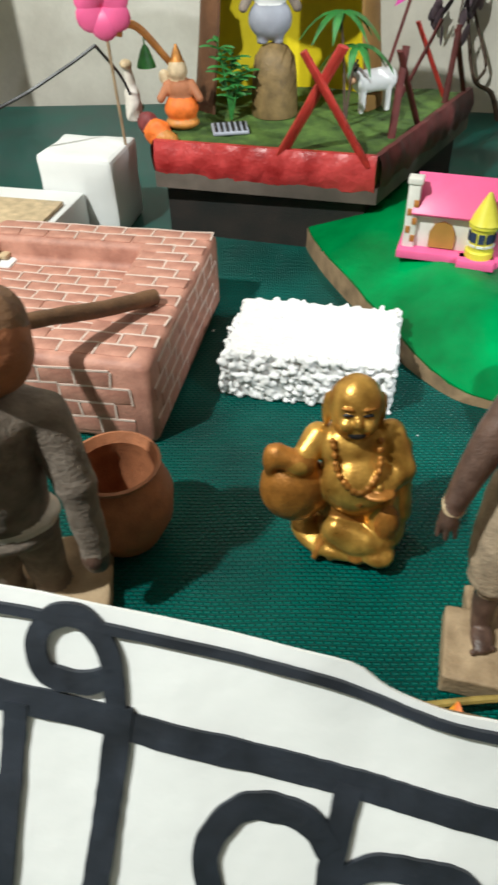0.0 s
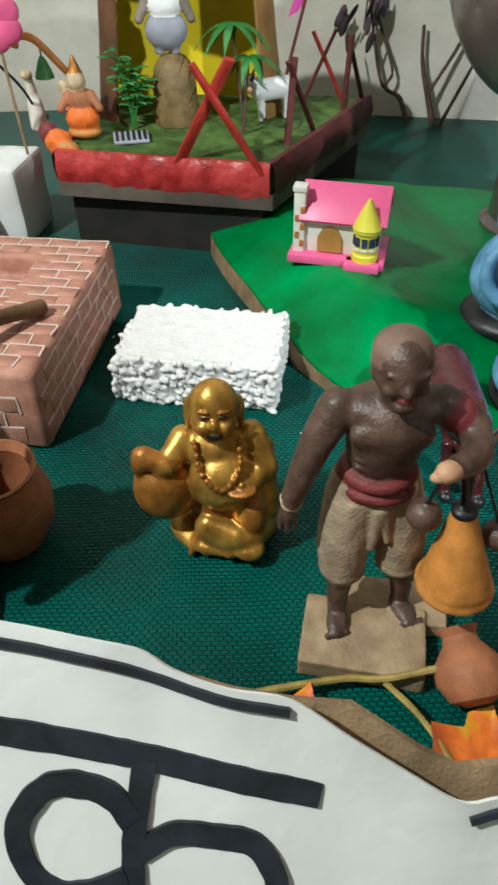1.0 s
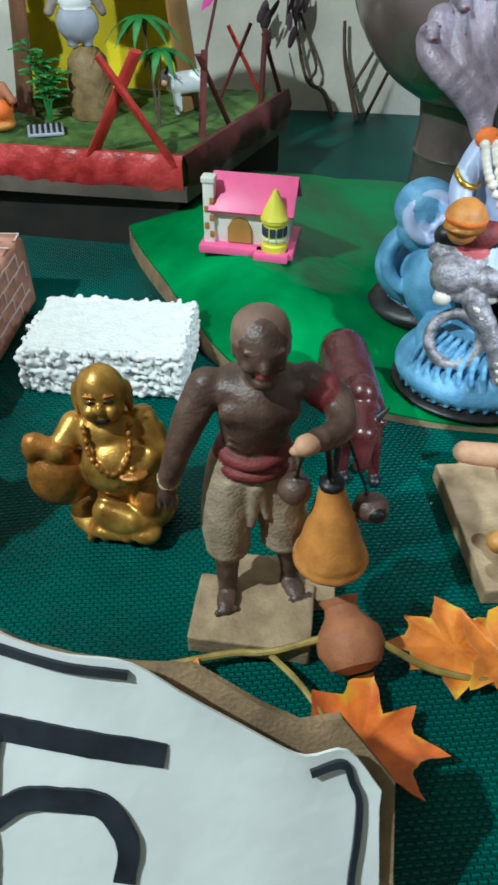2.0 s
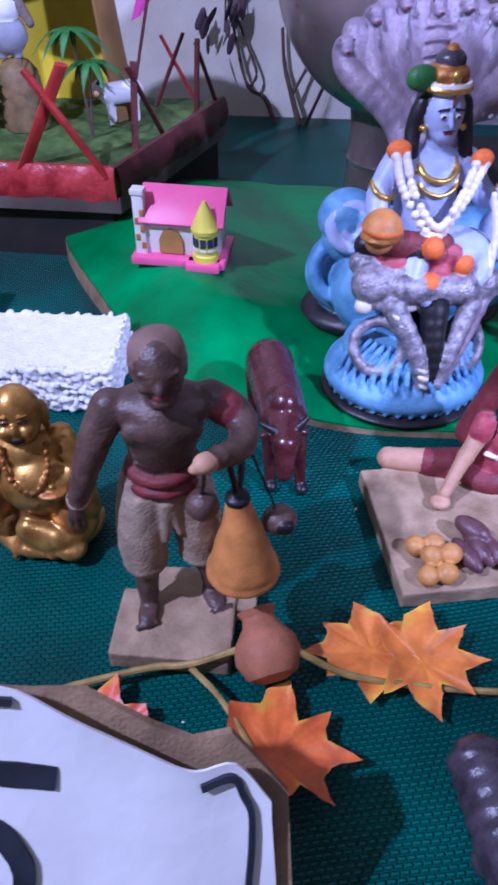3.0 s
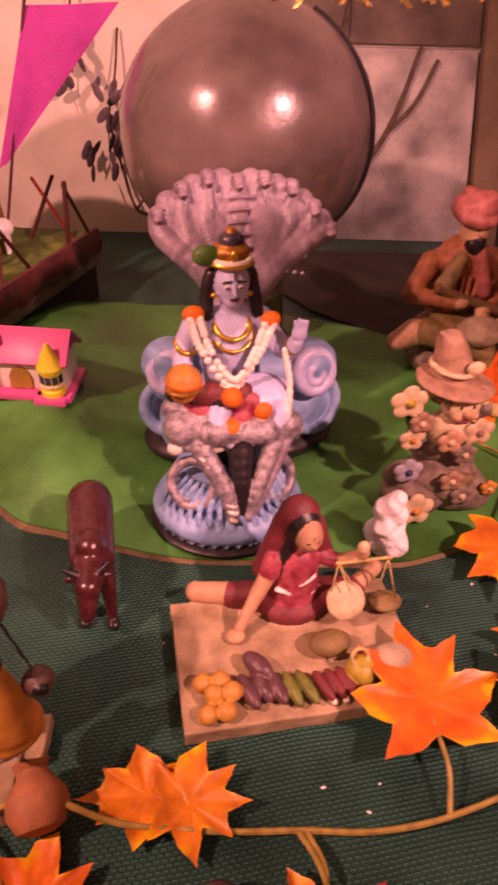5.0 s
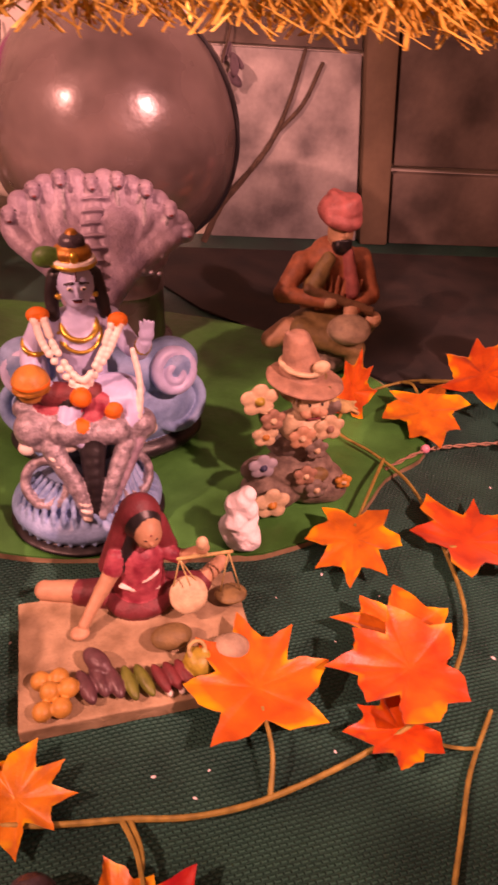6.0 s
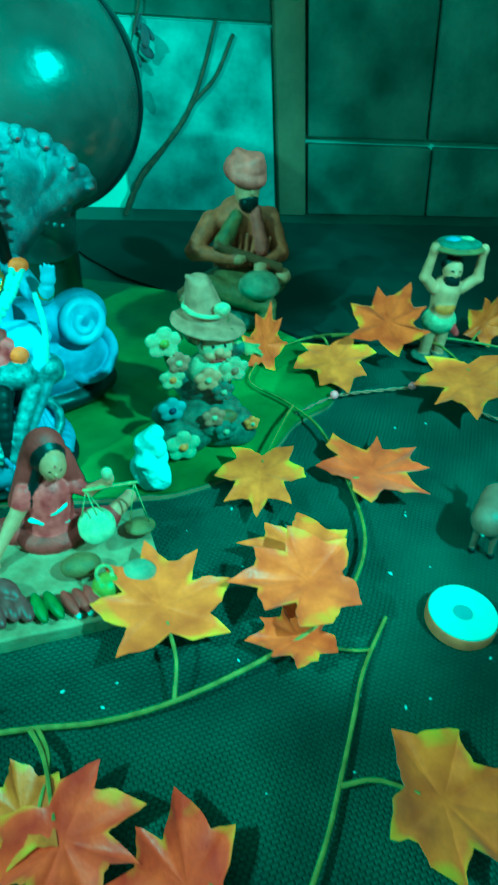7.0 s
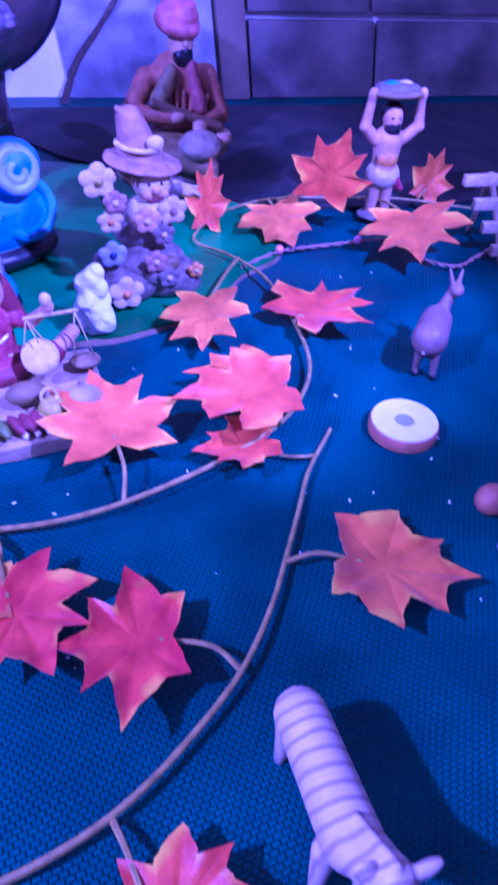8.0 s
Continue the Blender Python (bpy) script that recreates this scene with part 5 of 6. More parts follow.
veg += [E((3.3, -2.6, 2.0), (0.95, 0.95, 0.85), "veg_yellow"), T((3.2, -2.4, 2.9), 0.5, 0.13, "straw", (50, 0, 0)), E((2.0, -0.6, 2.2), (1.3, 0.9, 0.75), "olive"), E((5.3, -2.2, 2.0), (1.3, 1.0, 0.9), "cream_cloth"), E((5.2, -3.6, 1.6), (.7, .6, .5), "veg_orange")]
figure("vendor_woman_statue", [B((0.0, 0.2, 0.6), (7.2, 4.6, 0.6), "wood", (0, 0, -1.5))] + moved([
    C((1.1, 2.0, 2.2), (1.3, 2.1, 5.2), 1.75, 1.45, "pink_cloth"), E((1.1, 1.7, 1.9), (2.4, 2.0, 1.0), "veil"), E((1.0, 0.9, 3.6), (1.4, 0.4, 0.18), "bead", (0, 14, 0)), E((1.4, 0.9, 4.4), (1.0, 0.4, 0.16), "bead", (0, -20, 0)), C((1.5, 2.0, 5.8), (1.6, 1.8, 7.0), 0.55, 0.5, "skin"),
    E((1.75, 1.35, 7.8), (0.85, 0.92, 1.15), "skin"), E((1.5, 2.0, 8.1), (1.12, 1.0, 1.3), "black"), E((1.4, 2.5, 8.3), (1.35, 1.15, 1.55), "veil"), C((0.6, 2.6, 8.0), (-0.4, 2.6, 4.2), 0.75, 0.95, "veil"), C((0.8, 1.7, 7.2), (0.1, 1.5, 5.0), 0.34, 0.4, "black"), C((2.4, 2.4, 7.6), (3.0, 2.4, 5.2), .7, .8, "veil"),
    E((1.5, 0.5, 7.95), (0.14, 0.08, 0.06), "black"), E((2.1, 0.52, 7.95), (0.14, 0.08, 0.06), "black"), E((1.82, 0.42, 7.3), (0.2, 0.08, 0.07), "red_cloth"), E((1.82, 0.4, 7.62), (0.1, 0.12, 0.16), "skin"), E((1.8, .48, 8.3), .07, "red_cloth"),
    C((-0.1, 1.8, 5.4), (-1.3, 1.0, 3.8), 0.58, 0.48, "skin"), C((-1.3, 1.0, 3.8), (-2.7, -0.2, 2.2), 0.45, 0.34, "skin"), E((-3.0, -0.5, 1.8), (0.6, 0.55, 0.32), "skin"), C((-.2, 1.8, 5.6), (-.5, 1.5, 5.0), .66, .62, "pink_cloth"),
    C((-4.9, 3.4, 1.9), (-2.0, 2.6, 1.9), 0.68, 0.8, "skin"), C((-2.6, 2.7, 1.9), (0.3, 2.0, 1.8), 0.85, 1.2, "veil"), C((2.6, 1.8, 2.0), (5.0, 1.2, 2.6), 1.1, 0.8, "veil"), C((5.0, 1.2, 2.6), (6.6, 1.8, 3.6), 0.6, 0.5, "skin"),
    C((2.6, 2.0, 5.5), (3.8, 1.3, 5.2), 0.58, 0.48, "pink_cloth"), C((3.8, 1.3, 5.2), (4.9, 0.6, 6.3), 0.45, 0.35, "skin"), E((5.0, 0.5, 6.6), (0.42, 0.42, 0.4), "skin"), C((3.4, 0.4, 6.05), (6.8, 0.2, 6.15), 0.13, 0.13, "straw"), E((4.9, .3, 7.2), (.4, .35, .5), "cream"),
    E((3.9, -0.5, 3.6), (1.25, 0.4, 1.25), "cream", (-38, 0, 0)), E((6.9, 0.1, 2.2), (1.1, 0.9, 0.35), "olive")], -0.4, 1.9, -0.2) + veg,
    pose(0.434, 0.338, 0), "painted clay statue of a seated woman selling vegetables", "statue", 0.09, 0.14, 0.03, scale_cords)

figure("gnome_statue", [
    E((-1.6, -1.0, 1.2), (2.2, 2.0, 1.6), "rock"), E((1.6, -0.8, 1.2), (2.3, 2.1, 1.6), "rock"), E((0.3, -0.6, 2.6), (2.6, 2.0, 1.6), "rock"), E((2.4, -1.8, 0.9), (1.4, 1.0, 1.0), "rock"), E((0.2, -2.2, 2.2), (0.9, 0.6, 0.8), "rock"), E((1.2, -2.3, 3.0), (0.8, .5, .6), "olive"), E((-2.6, -.9, 3.2), (1.3, .7, 1.1), "stone_cloth"),
    E((0.1, 0.2, 5.2), (2.2, 1.7, 1.9), "stone_cloth"), E((0.4, -0.6, 6.6), (1.7, 1.4, 1.4), "cream"), E((0.6, -0.8, 8.7), (1.25, 1.1, 1.25), "cream"), E((0.6, -1.9, 8.6), 0.32, "skin"), E((0.1, -1.6, 8.2), (.45, .35, .35), "skin"), E((1.1, -1.6, 8.2), (.45, .35, .35), "skin"), C((0.2, -1.75, 7.8), (1.0, -1.75, 7.8), .09, .09, "red_cloth"), E((.2, -1.75, 9.0), (.14, .1, .16), "black"), E((1.0, -1.75, 9.0), (.14, .1, .16), "black"),
    E((0.4, 0.2, 9.4), (1.8, 1.4, 1.3), "olive"), E((0.3, -0.1, 10.05), (2.7, 2.3, 0.42), "hat", (6, 10, 0)), C((0.2, 0.3, 10.4), (-0.3, 0.5, 12.8), 1.45, 0.9, "hat"), C((-0.3, .5, 12.8), (-1.1, 0.3, 13.6), 0.7, 0.2, "hat"), T((0.1, 0.2, 11.1), 1.42, 0.18, "cream", (0, 8, 0)), E((.9, -1.1, 11.6), (.6, .3, .5), "cream"),
    *bloom((-3.0, -1.0, 9.4), 1.2, "cream", "veg_yellow"), *bloom((-2.1, -1.4, 7.9), 0.8, "hat", "cream"), *bloom((-2.5, -1.3, 6.5), 0.85, "cream", "orange_paint"), C((-2.2, -0.6, 6.2), (-3.0, -0.6, 9.0), 0.22, 0.18, "green"), *bloom((1.7, -1.9, 7.0), 1.0, "cream", "hat"), *bloom((-.2, -2.0, 6.5), .9, "skin", "cream"), *bloom((.9, -2.2, 5.4), .8, "stone_cloth", "cream"),
    *bloom((-2.2, -3.1, 1.6), 1.2, "cream", "orange_paint", -15), *bloom((-2.7, -2.0, 4.3), 0.95, "grey_card", "navy"), *bloom((1.0, -2.9, 2.2), .8, "stone_cloth", "cream"), *bloom((3.1, -2.6, 2.3), .6, "orange_paint", "cream"), *bloom((0.1, -2.8, 3.6), .8, "hat", "cream"),
    C((1.6, 0.0, 6.6), (2.3, -0.9, 8.2), 0.6, 0.5, "stone_cloth"), C((2.2, -0.9, 8.6), (3.0, -0.9, 7.9), 0.22, 0.5, "straw")]
    + [C((2.7, -0.9, 8.3), (3.9 + 0.12 * math.sin(9 * k), -1.4 + 0.18 * k, 7.6 - 0.33 * math.sin(k)), 0.18, 0.1, "straw") for k in range(7)]
    + [C((-0.7 + 0.32 * k, -1.25, 9.9), (-0.8 + 0.36 * k, -1.4, 9.0 - 0.2 * (k % 2)), 0.16, 0.08, "olive") for k in range(8)],
    pose(0.577, 0.468, 0.0045) @ Matrix.Diagonal((1.14, 1.05, 1.05, 1)), "resin garden gnome with flowers on a rocky base", "statue", 0.085, 0.16, 0.04)

figure("turbaned_man_statue", [
    E((0, 0, 2.0), (4.2, 3.6, 2.4), "rock"), E((0, -1.4, 5.2), (4.9, 3.0, 1.7), "olive"), E((0.6, -4.6, 6.2), (2.1, 1.9, 1.3), "cream_cloth"), C((-4.6, -1.6, 5.0), (-6.4, -1.8, 4.4), 1.3, 0.9, "skin"), C((-3.6, -2.6, 5.4), (1.4, -4.8, 4.2), 1.2, 1.0, "olive"), C((1.4, -4.8, 4.2), (1.6, -5.2, 1.6), 1.0, 0.8, "olive"),
    C((0, 0.7, 6.4), (0, 0.7, 10.8), 2.5, 2.3, "shawl"), E((0, 0.6, 11.0), (3.4, 1.8, 1.3), "shawl"), C((0, 0.3, 11.8), (0.2, 0, 13.0), 0.9, 0.8, "skin"), E((0.3, -0.2, 14.0), (1.25, 1.35, 1.7), "skin"), E((0.3, -0.9, 12.9), (0.95, 0.85, 0.95), "black"), E((0.3, -1.5, 13.4), (0.6, 0.2, 0.16), "black"), E((0.3, -1.55, 14.0), (0.26, 0.32, 0.4), "skin"),
    E((-0.2, -1.4, 14.5), (0.25, 0.12, 0.1), "black"), E((0.8, -1.4, 14.5), (0.25, 0.12, 0.1), "black"), E((0.1, 0.2, 15.8), (2.1, 2.0, 1.35), "turban"), T((0.1, 0.0, 15.3), 1.55, 0.62, "turban", (14, 8, 0)), T((0.1, 0.2, 16.1), 1.3, 0.6, "turban", (-8, -18, 0)), T((0, 0.3, 16.6), 0.8, 0.5, "turban", (6, 20, 0)),
    C((-3.0, 0.5, 10.8), (-5.2, -0.9, 8.6), 1.1, 0.9, "shawl"), C((-5.2, -0.9, 8.6), (-1.8, -3.0, 8.4), 0.85, 0.55, "shawl"), E((-1.3, -3.2, 8.4), (0.75, 0.6, 0.5), "skin"), C((3.1, 0.5, 10.8), (4.1, -1.0, 7.8), 1.15, 0.95, "shawl"), C((4.1, -1.0, 7.8), (1.4, -3.4, 7.6), 0.85, 0.55, "shawl"), E((0.9, -3.6, 7.6), (0.7, 0.6, 0.5), "skin"),
    C((0.9, -1.3, 12.2), (1.5, -2.1, 8.9), 0.55, 0.75, "turban"), C((-1.2, -1.5, 11.8), (-2.6, -2.0, 9.6), 0.7, 0.9, "olive"), C((-3.4, -2.6, 9.6), (3.0, -3.6, 7.4), 0.42, 0.42, "log_wood"), E((3.6, -3.2, 6.3), (0.9, 0.9, 0.8), "skin")]
    + [C((-2.4 + 0.8 * k, -1.9, 10.6 - 0.15 * k), (-2.0 + 0.6 * k, -2.1, 7.4), 0.2, 0.26, "shawl") for k in range(7)],
    pose(0.676, 0.655, 0.002) @ Matrix.Diagonal((1, 1, 1.05, 1)), "painted statue of a seated turbaned musician", "statue", 0.105, 0.2, 0.06)

figure("tray_bearer_statue", [
    E((0, 0, 0.3), (1.8, 1.4, 0.42), "rock"), C((-0.65, 0, 0.4), (-0.55, 0, 3.6), 0.48, 0.62, "skin"), C((0.65, 0, 0.4), (0.55, 0, 3.6), 0.48, 0.62, "skin"), E((0, 0, 3.9), (1.55, 1.15, 1.3), "cream"), C((.5, -.5, 4.2), (1.7, -.4, 2.8), .5, .3, "pink_cloth"), C((0, 0, 4.8), (0, 0.1, 6.8), 1.05, 1.25, "skin"), E((0, -.5, 5.4), (.9, .7, .8), "orange_paint"),
    E((0.05, -0.1, 8.6), (0.82, 0.85, 1.0), "skin"), E((0.05, -0.45, 7.9), (0.7, 0.6, 0.75), "black"), E((0.05, 0.3, 9.0), (0.95, 0.85, 0.9), "black"), E((-.25, -.85, 8.8), (.14, .08, .08), "black"), E((.35, -.85, 8.8), (.14, .08, .08), "black"), E((.05, -.95, 8.5), (.14, .15, .2), "skin"),
    C((-1.2, 0, 6.9), (-2.3, -0.2, 8.0), 0.52, 0.46, "skin"), C((-2.3, -0.2, 8.0), (-2.1, -0.3, 10.0), 0.45, 0.36, "skin"), E((-2.1, -.4, 10.5), (.4, .4, .55), "skin"), C((1.2, 0, 6.9), (2.4, -0.2, 8.0), 0.52, 0.46, "skin"), C((2.4, -0.2, 8.0), (2.2, -0.3, 10.0), 0.45, 0.36, "skin"), E((2.2, -.4, 10.5), (.4, .4, .55), "skin"),
    E((0, -0.1, 10.6), (2.3, 1.6, 0.42), "olive"), E((0, -0.1, 11.0), (1.9, 1.3, 0.36), "stone_cloth"), E((-0.6, -0.2, 11.2), (0.7, 0.5, 0.3), "blue"), E((0.6, 0, 11.2), (0.7, 0.5, 0.3), "cream")],
    pose(0.848, 0.532, 0.004, 0, 0, -14) @ Matrix.Scale(1.14, 4), "painted statue of a bearded man carrying a tray overhead", "statue", 0.085, 0.16, 0.03)

figure("deer_figurine", [
    C((-0.7, -0.6, 3.2), (0.9, 0.9, 3.5), 1.3, 1.15, "deer"), C((1.0, 1.0, 3.6), (2.1, 1.4, 5.2), 0.55, 0.4, "deer"), E((2.4, 1.3, 5.6), (0.55, 0.75, 0.5), "deer", (0, 0, -30)), C((2.2, 1.6, 5.9), (2.0, 2.0, 6.9), 0.2, 0.1, "deer"), C((2.6, 1.5, 5.9), (3.0, 1.8, 6.8), 0.2, 0.1, "deer"),
    C((-1.0, -0.3, 2.6), (-1.2, -0.4, 0.2), 0.4, 0.2, "deer"), C((-0.3, -1.1, 2.6), (-0.2, -1.3, 0.2), 0.4, 0.2, "deer"), C((0.6, 1.2, 2.6), (0.5, 1.4, 0.2), 0.36, 0.2, "deer"), C((1.2, 0.6, 2.6), (1.4, 0.5, 0.2), 0.36, 0.2, "deer"), C((-1.4, -1.1, 3.3), (-1.6, -1.3, 2.6), 0.25, 0.12, "bead")]
    + [E((x, y, 0.25), (0.26, 0.3, 0.26), "black") for x, y in ((-1.2, -0.5), (-0.2, -1.4), (0.5, 1.3), (1.4, 0.4))],
    pose(0.739, 0.288, 0), "small brown plastic deer standing on the mat", "toy deer", 0.08, 0.2, 0.0)

figure("toy_zebra", [
    C((-0.2, 2.6, 4.2), (0.5, -2.4, 4.4), 1.3, 1.35, "zebra"), E((-0.3, 3.2, 4.1), (1.25, 1.05, 1.3), "zebra"), C((0.6, -2.8, 4.7), (1.3, -4.6, 5.9), 1.15, 0.85, "zebra"), C((1.3, -4.6, 5.9), (1.9, -6.4, 4.9), 0.85, 0.5, "zebra"), E((1.95, -6.7, 4.7), (0.46, 0.45, 0.42), "deer"), E((2.5, -4.5, 6.2), (0.85, 0.3, 0.4), "zebra", (0, -15, 10)), E((0.2, -4.2, 6.3), (0.5, 0.3, 0.5), "zebra"), C((0.55, -2.2, 5.8), (1.25, -4.4, 6.8), 0.2, 0.24, "zebra"),
    C((-0.9, 2.8, 3.4), (-1.0, 3.0, 0.2), 0.6, 0.28, "zebra"), C((0.5, 2.9, 3.4), (0.6, 3.2, 0.2), 0.6, 0.28, "zebra"), C((-0.5, -2.4, 3.4), (-0.8, -3.0, 0.2), 0.58, 0.28, "zebra"), C((1.2, -2.3, 3.4), (1.4, -3.0, 0.2), 0.58, 0.28, "zebra"), C((-0.4, 4.0, 4.6), (-0.7, 4.4, 2.4), 0.2, 0.16, "zebra")],
    pose(0.508, 0.038, 0, 0, 0, -14) @ Matrix.Diagonal((0.82, 0.86, 0.92, 1)), "cream toy zebra with brown stripes", "toy zebra", 0.08, 0.25, 0.0)

figure("load_carrier_statue", [
    B((0, 0, 0.5), (3.2, 2.6, 0.5), "wood"), C((-0.9, 0, 1), (-0.8, 0, 5.2), 0.7, 1.0, "stone_cloth"), C((0.9, 0, 1), (0.8, 0, 5.2), 0.7, 1.0, "stone_cloth"), E((0, 0, 5.6), (2.0, 1.5, 0.6), "bead"), E((0, -0.2, 5.0), (1.9, 1.4, 0.8), "stone_cloth"), C((0, 0.1, 6.4), (0, 0.3, 10.2), 1.7, 2.1, "stone_cloth"), E((0, 0.3, 10.6), (2.7, 1.5, 1.0), "stone_cloth"),
    C((2.3, 0.2, 10.4), (2.9, -0.6, 7.6), 0.85, 0.72, "stone_cloth"), C((2.9, -0.6, 7.6), (3.1, -1.2, 4.4), 0.68, 0.55, "stone_cloth"), E((3.1, -1.4, 3.8), (.5, .5, .7), "skin_dark"), C((-2.3, 0.2, 10.4), (-2.9, -0.8, 8.4), 0.85, 0.7, "stone_cloth"), C((-2.9, -0.8, 8.4), (-1.2, -1.6, 10.2), 0.6, 0.5, "skin_dark"),
    C((0, 0.3, 11.2), (0.2, 0.2, 12.4), 0.75, 0.75, "skin_dark"), E((1.2, 0.2, 13.4), (1.4, 1.5, 1.8), "terracotta"), E((1.1, 0.5, 14.1), (1.45, 1.55, 1.35), "log_wood")],
    pose(0.020, 0.334, 0, 0, 0, 8) @ Matrix.Diagonal((1.22, 1.1, 1.10, 1)), "taupe clay statue of a man carrying a stick", "statue", 0.11, 0.2, 0.06)

bm = bmesh.new()
tube(bm, glide([(-0.012, 0.405, 0.108), (0.014, 0.45, 0.090), (0.040, 0.485, 0.075), (0.066, 0.515, 0.0655)], 5), 0.0042, 0.0052, 10, wob=0.15)
solo("stick", bm, M["log_wood"], "rough brown wooden stick resting on the brick block", "stick")

# ---- pots, disc, cotton and scraps ----
bm = bmesh.new()
lathe(bm, [(0.012, 0), (0.022, 0.004), (0.031, 0.020), (0.033, 0.036), (0.028, 0.050), (0.0255, 0.054), (0.028, 0.058), (0.026, 0.0585), (0.0232, 0.053), (0.026, 0.040), (0.022, 0.012), (0.004, 0.008)], 28)
solo("round_basket", bm, M["terracotta"], "round brown clay pot open at the top", "pot", pose(0.061, 0.374, 0) @ Matrix.Diagonal((0.84, 0.84, 0.95, 1)))
bm = bmesh.new()
lathe(bm, [(0.006, 0), (0.013, 0.003), (0.0175, 0.012), (0.0165, 0.020), (0.0095, 0.029), (0.0085, 0.033), (0.0105, 0.037), (0.008, 0.0372), (0.006, 0.032), (0.004, 0.028)], 26)
solo("clay_pot", bm, M["terracotta"], "small terracotta pot lying beside the wooden base", "pot", pose(0.287, 0.257, 0.0150, -66, 0, 8) @ Matrix.Scale(0.9, 4))
disc = thing("wooden_disc", (0.681, 0.231, 0), "pale round disc with a brown rim on the mat", "disc")
bm = bmesh.new()
lathe(bm, [(0.0215, 0), (0.0232, 0.001), (0.0236, 0.0085), (0.0226, 0.0100)], 36)
part("rim", bm, M["terracotta"], disc, "brown rim")
bm = bmesh.new()
lathe(bm, [(0.0225, 0.0096), (0.0222, 0.0110), (0.0076, 0.0111), (0.0070, 0.0102), (0.0002, 0.0102)], 36)
part("face", bm, M["disc_top"], disc)
bm = bmesh.new()
lathe(bm, [(0.0066, 0.0102), (0.0060, 0.0107), (0.0002, 0.0107)], 20)
part("hub", bm, M["grey_card"], disc, "grey centre")
figure("cotton_tuft", [E((0.5 * math.sin(2.1 * k), 0.4 * math.cos(3.3 * k), 1.0 + 0.42 * k), 1.15 - 0.05 * k, "cotton") for k in range(11)], pose(0.520, 0.412, 0.004), "fluffy white tuft of cotton wool", "cotton", 0.1, 0.3, 0.16)
figure("toy_animal", [C((0, -2.4, 1.5), (0.2, 1.6, 1.5), 1.5, 1.25, "slate")] + [T((0.02 * k, -2.6 + 0.75 * k, 1.5), 1.22 - 0.05 * k, 0.34, "slate", (90, 0, 0)) for k in range(7)] + [E((-1.0, -1.6, .6), (.5, .6, .6), "slate"), E((1.1, -1.5, .6), (.5, .6, .6), "slate"), E((.9, 1.1, .5), (.4, .5, .5), "slate")],
       pose(0.364, 0.192, 0, 0, 0, 4), "glossy dark grey ridged toy animal on the mat", "toy", 0.09, 0.2, 0.0)
bm = bmesh.new()
box(bm, (0, 0, 0.026), (0.016, 0.052, 0.026), bevel=0.002)
solo("grey_block", bm, M["grey_card"], "grey board block at the mat's edge", "block", pose(0.668, 0.072, 0, 0, 0, -24))
bm = bmesh.new()
ball(bm, (0, 0, 0.009), (0.012, 0.010, 0.0095), n=16)
solo("clay_ball", bm, M["terracotta"], "small brown clay ball on the mat", "ball", pose(0.690, 0.150, 0))


def crate(at, turn):
    t = thing("slatted_fence", at, "low fence of cream painted wooden slats", "fence", turn=turn)
    for i, (y, z) in enumerate(((0.030, 0.060), (0.012, 0.044), (-0.004, 0.028), (-0.020, 0.012))):
        bm = bmesh.new()
        box(bm, (0.06 + 0.006 * i, y, z), (0.060, 0.0035, 0.0052), bevel=0.001)
        part("slat", bm, M["wood"] if i == 3 else M["cream"], t)
    for x in (0.03, 0.10):
        bm = bmesh.new()
        tube(bm, [(x, -0.026, 0.0), (x, 0.036, 0.064)], 0.003, None, 8)
        part("rail", bm, M["wood"], t)
    bm = bmesh.new()
    tube(bm, [(0.10, 0.036, 0.064), (0.10, 0.05, 0.0)], 0.003, None, 8)
    tube(bm, [(0.03, 0.036, 0.064), (0.03, 0.05, 0.0)], 0.003, None, 8)
    part("prop", bm, M["wood"], t)


crate((0.888, 0.437, 0.001), -14)
string = thing("light_string", (0, 0, 0), "thin twisted wire of fairy lights with pink beads", "string lights")
bm = bmesh.new()
wire = glide([(0.668, 0.472, 0.006), (0.714, 0.487, 0.007), (0.755, 0.489, 0.005), (0.797, 0.483, 0.006), (0.827, 0.479, 0.005), (0.838, 0.430, 0.006), (0.860, 0.408, 0.006), (0.893, 0.419, 0.006), (0.95, 0.44, 0.005)], 8)
for ph in (0, math.pi):
    tube(bm, [p + Vector((0, 0.0012 * math.cos(1.3 * i + ph), 0.0012 * math.sin(1.3 * i + ph))) for i, p in enumerate(wire)], 0.0009, None, 5)
part("wire", bm, M["hat"], string)
for p in ((0.797, 0.483, 0.008), (0.714, 0.487, 0.009)):
    bm = bmesh.new()
    ball(bm, p, 0.0042, n=12)
    part("bulb", bm, M["pinkbulb"], string)
bm = bmesh.new()
for k in range(64):
    x, y = random.uniform(0.42, 0.80), random.uniform(0.08, 0.46)
    if k > 46:
        x, y = random.uniform(0.08, 0.5), random.uniform(0.25, 0.7)
    s = random.uniform(0.0004, 0.0010) * (1.7 if k % 19 == 0 else 1)
    vs = bmesh.ops.create_icosphere(bm, subdivisions=1, radius=s)["verts"]
    bmesh.ops.transform(bm, matrix=pose(x, y, s * 0.4, 0, 0, random.uniform(0, 180)) @ Matrix.Diagonal((1.8, 1, 0.6, 1)), verts=vs)
solo("foam_crumbs", bm, M["foam"], "tiny white foam crumbs scattered on the mat", "crumbs", kind="stuff")

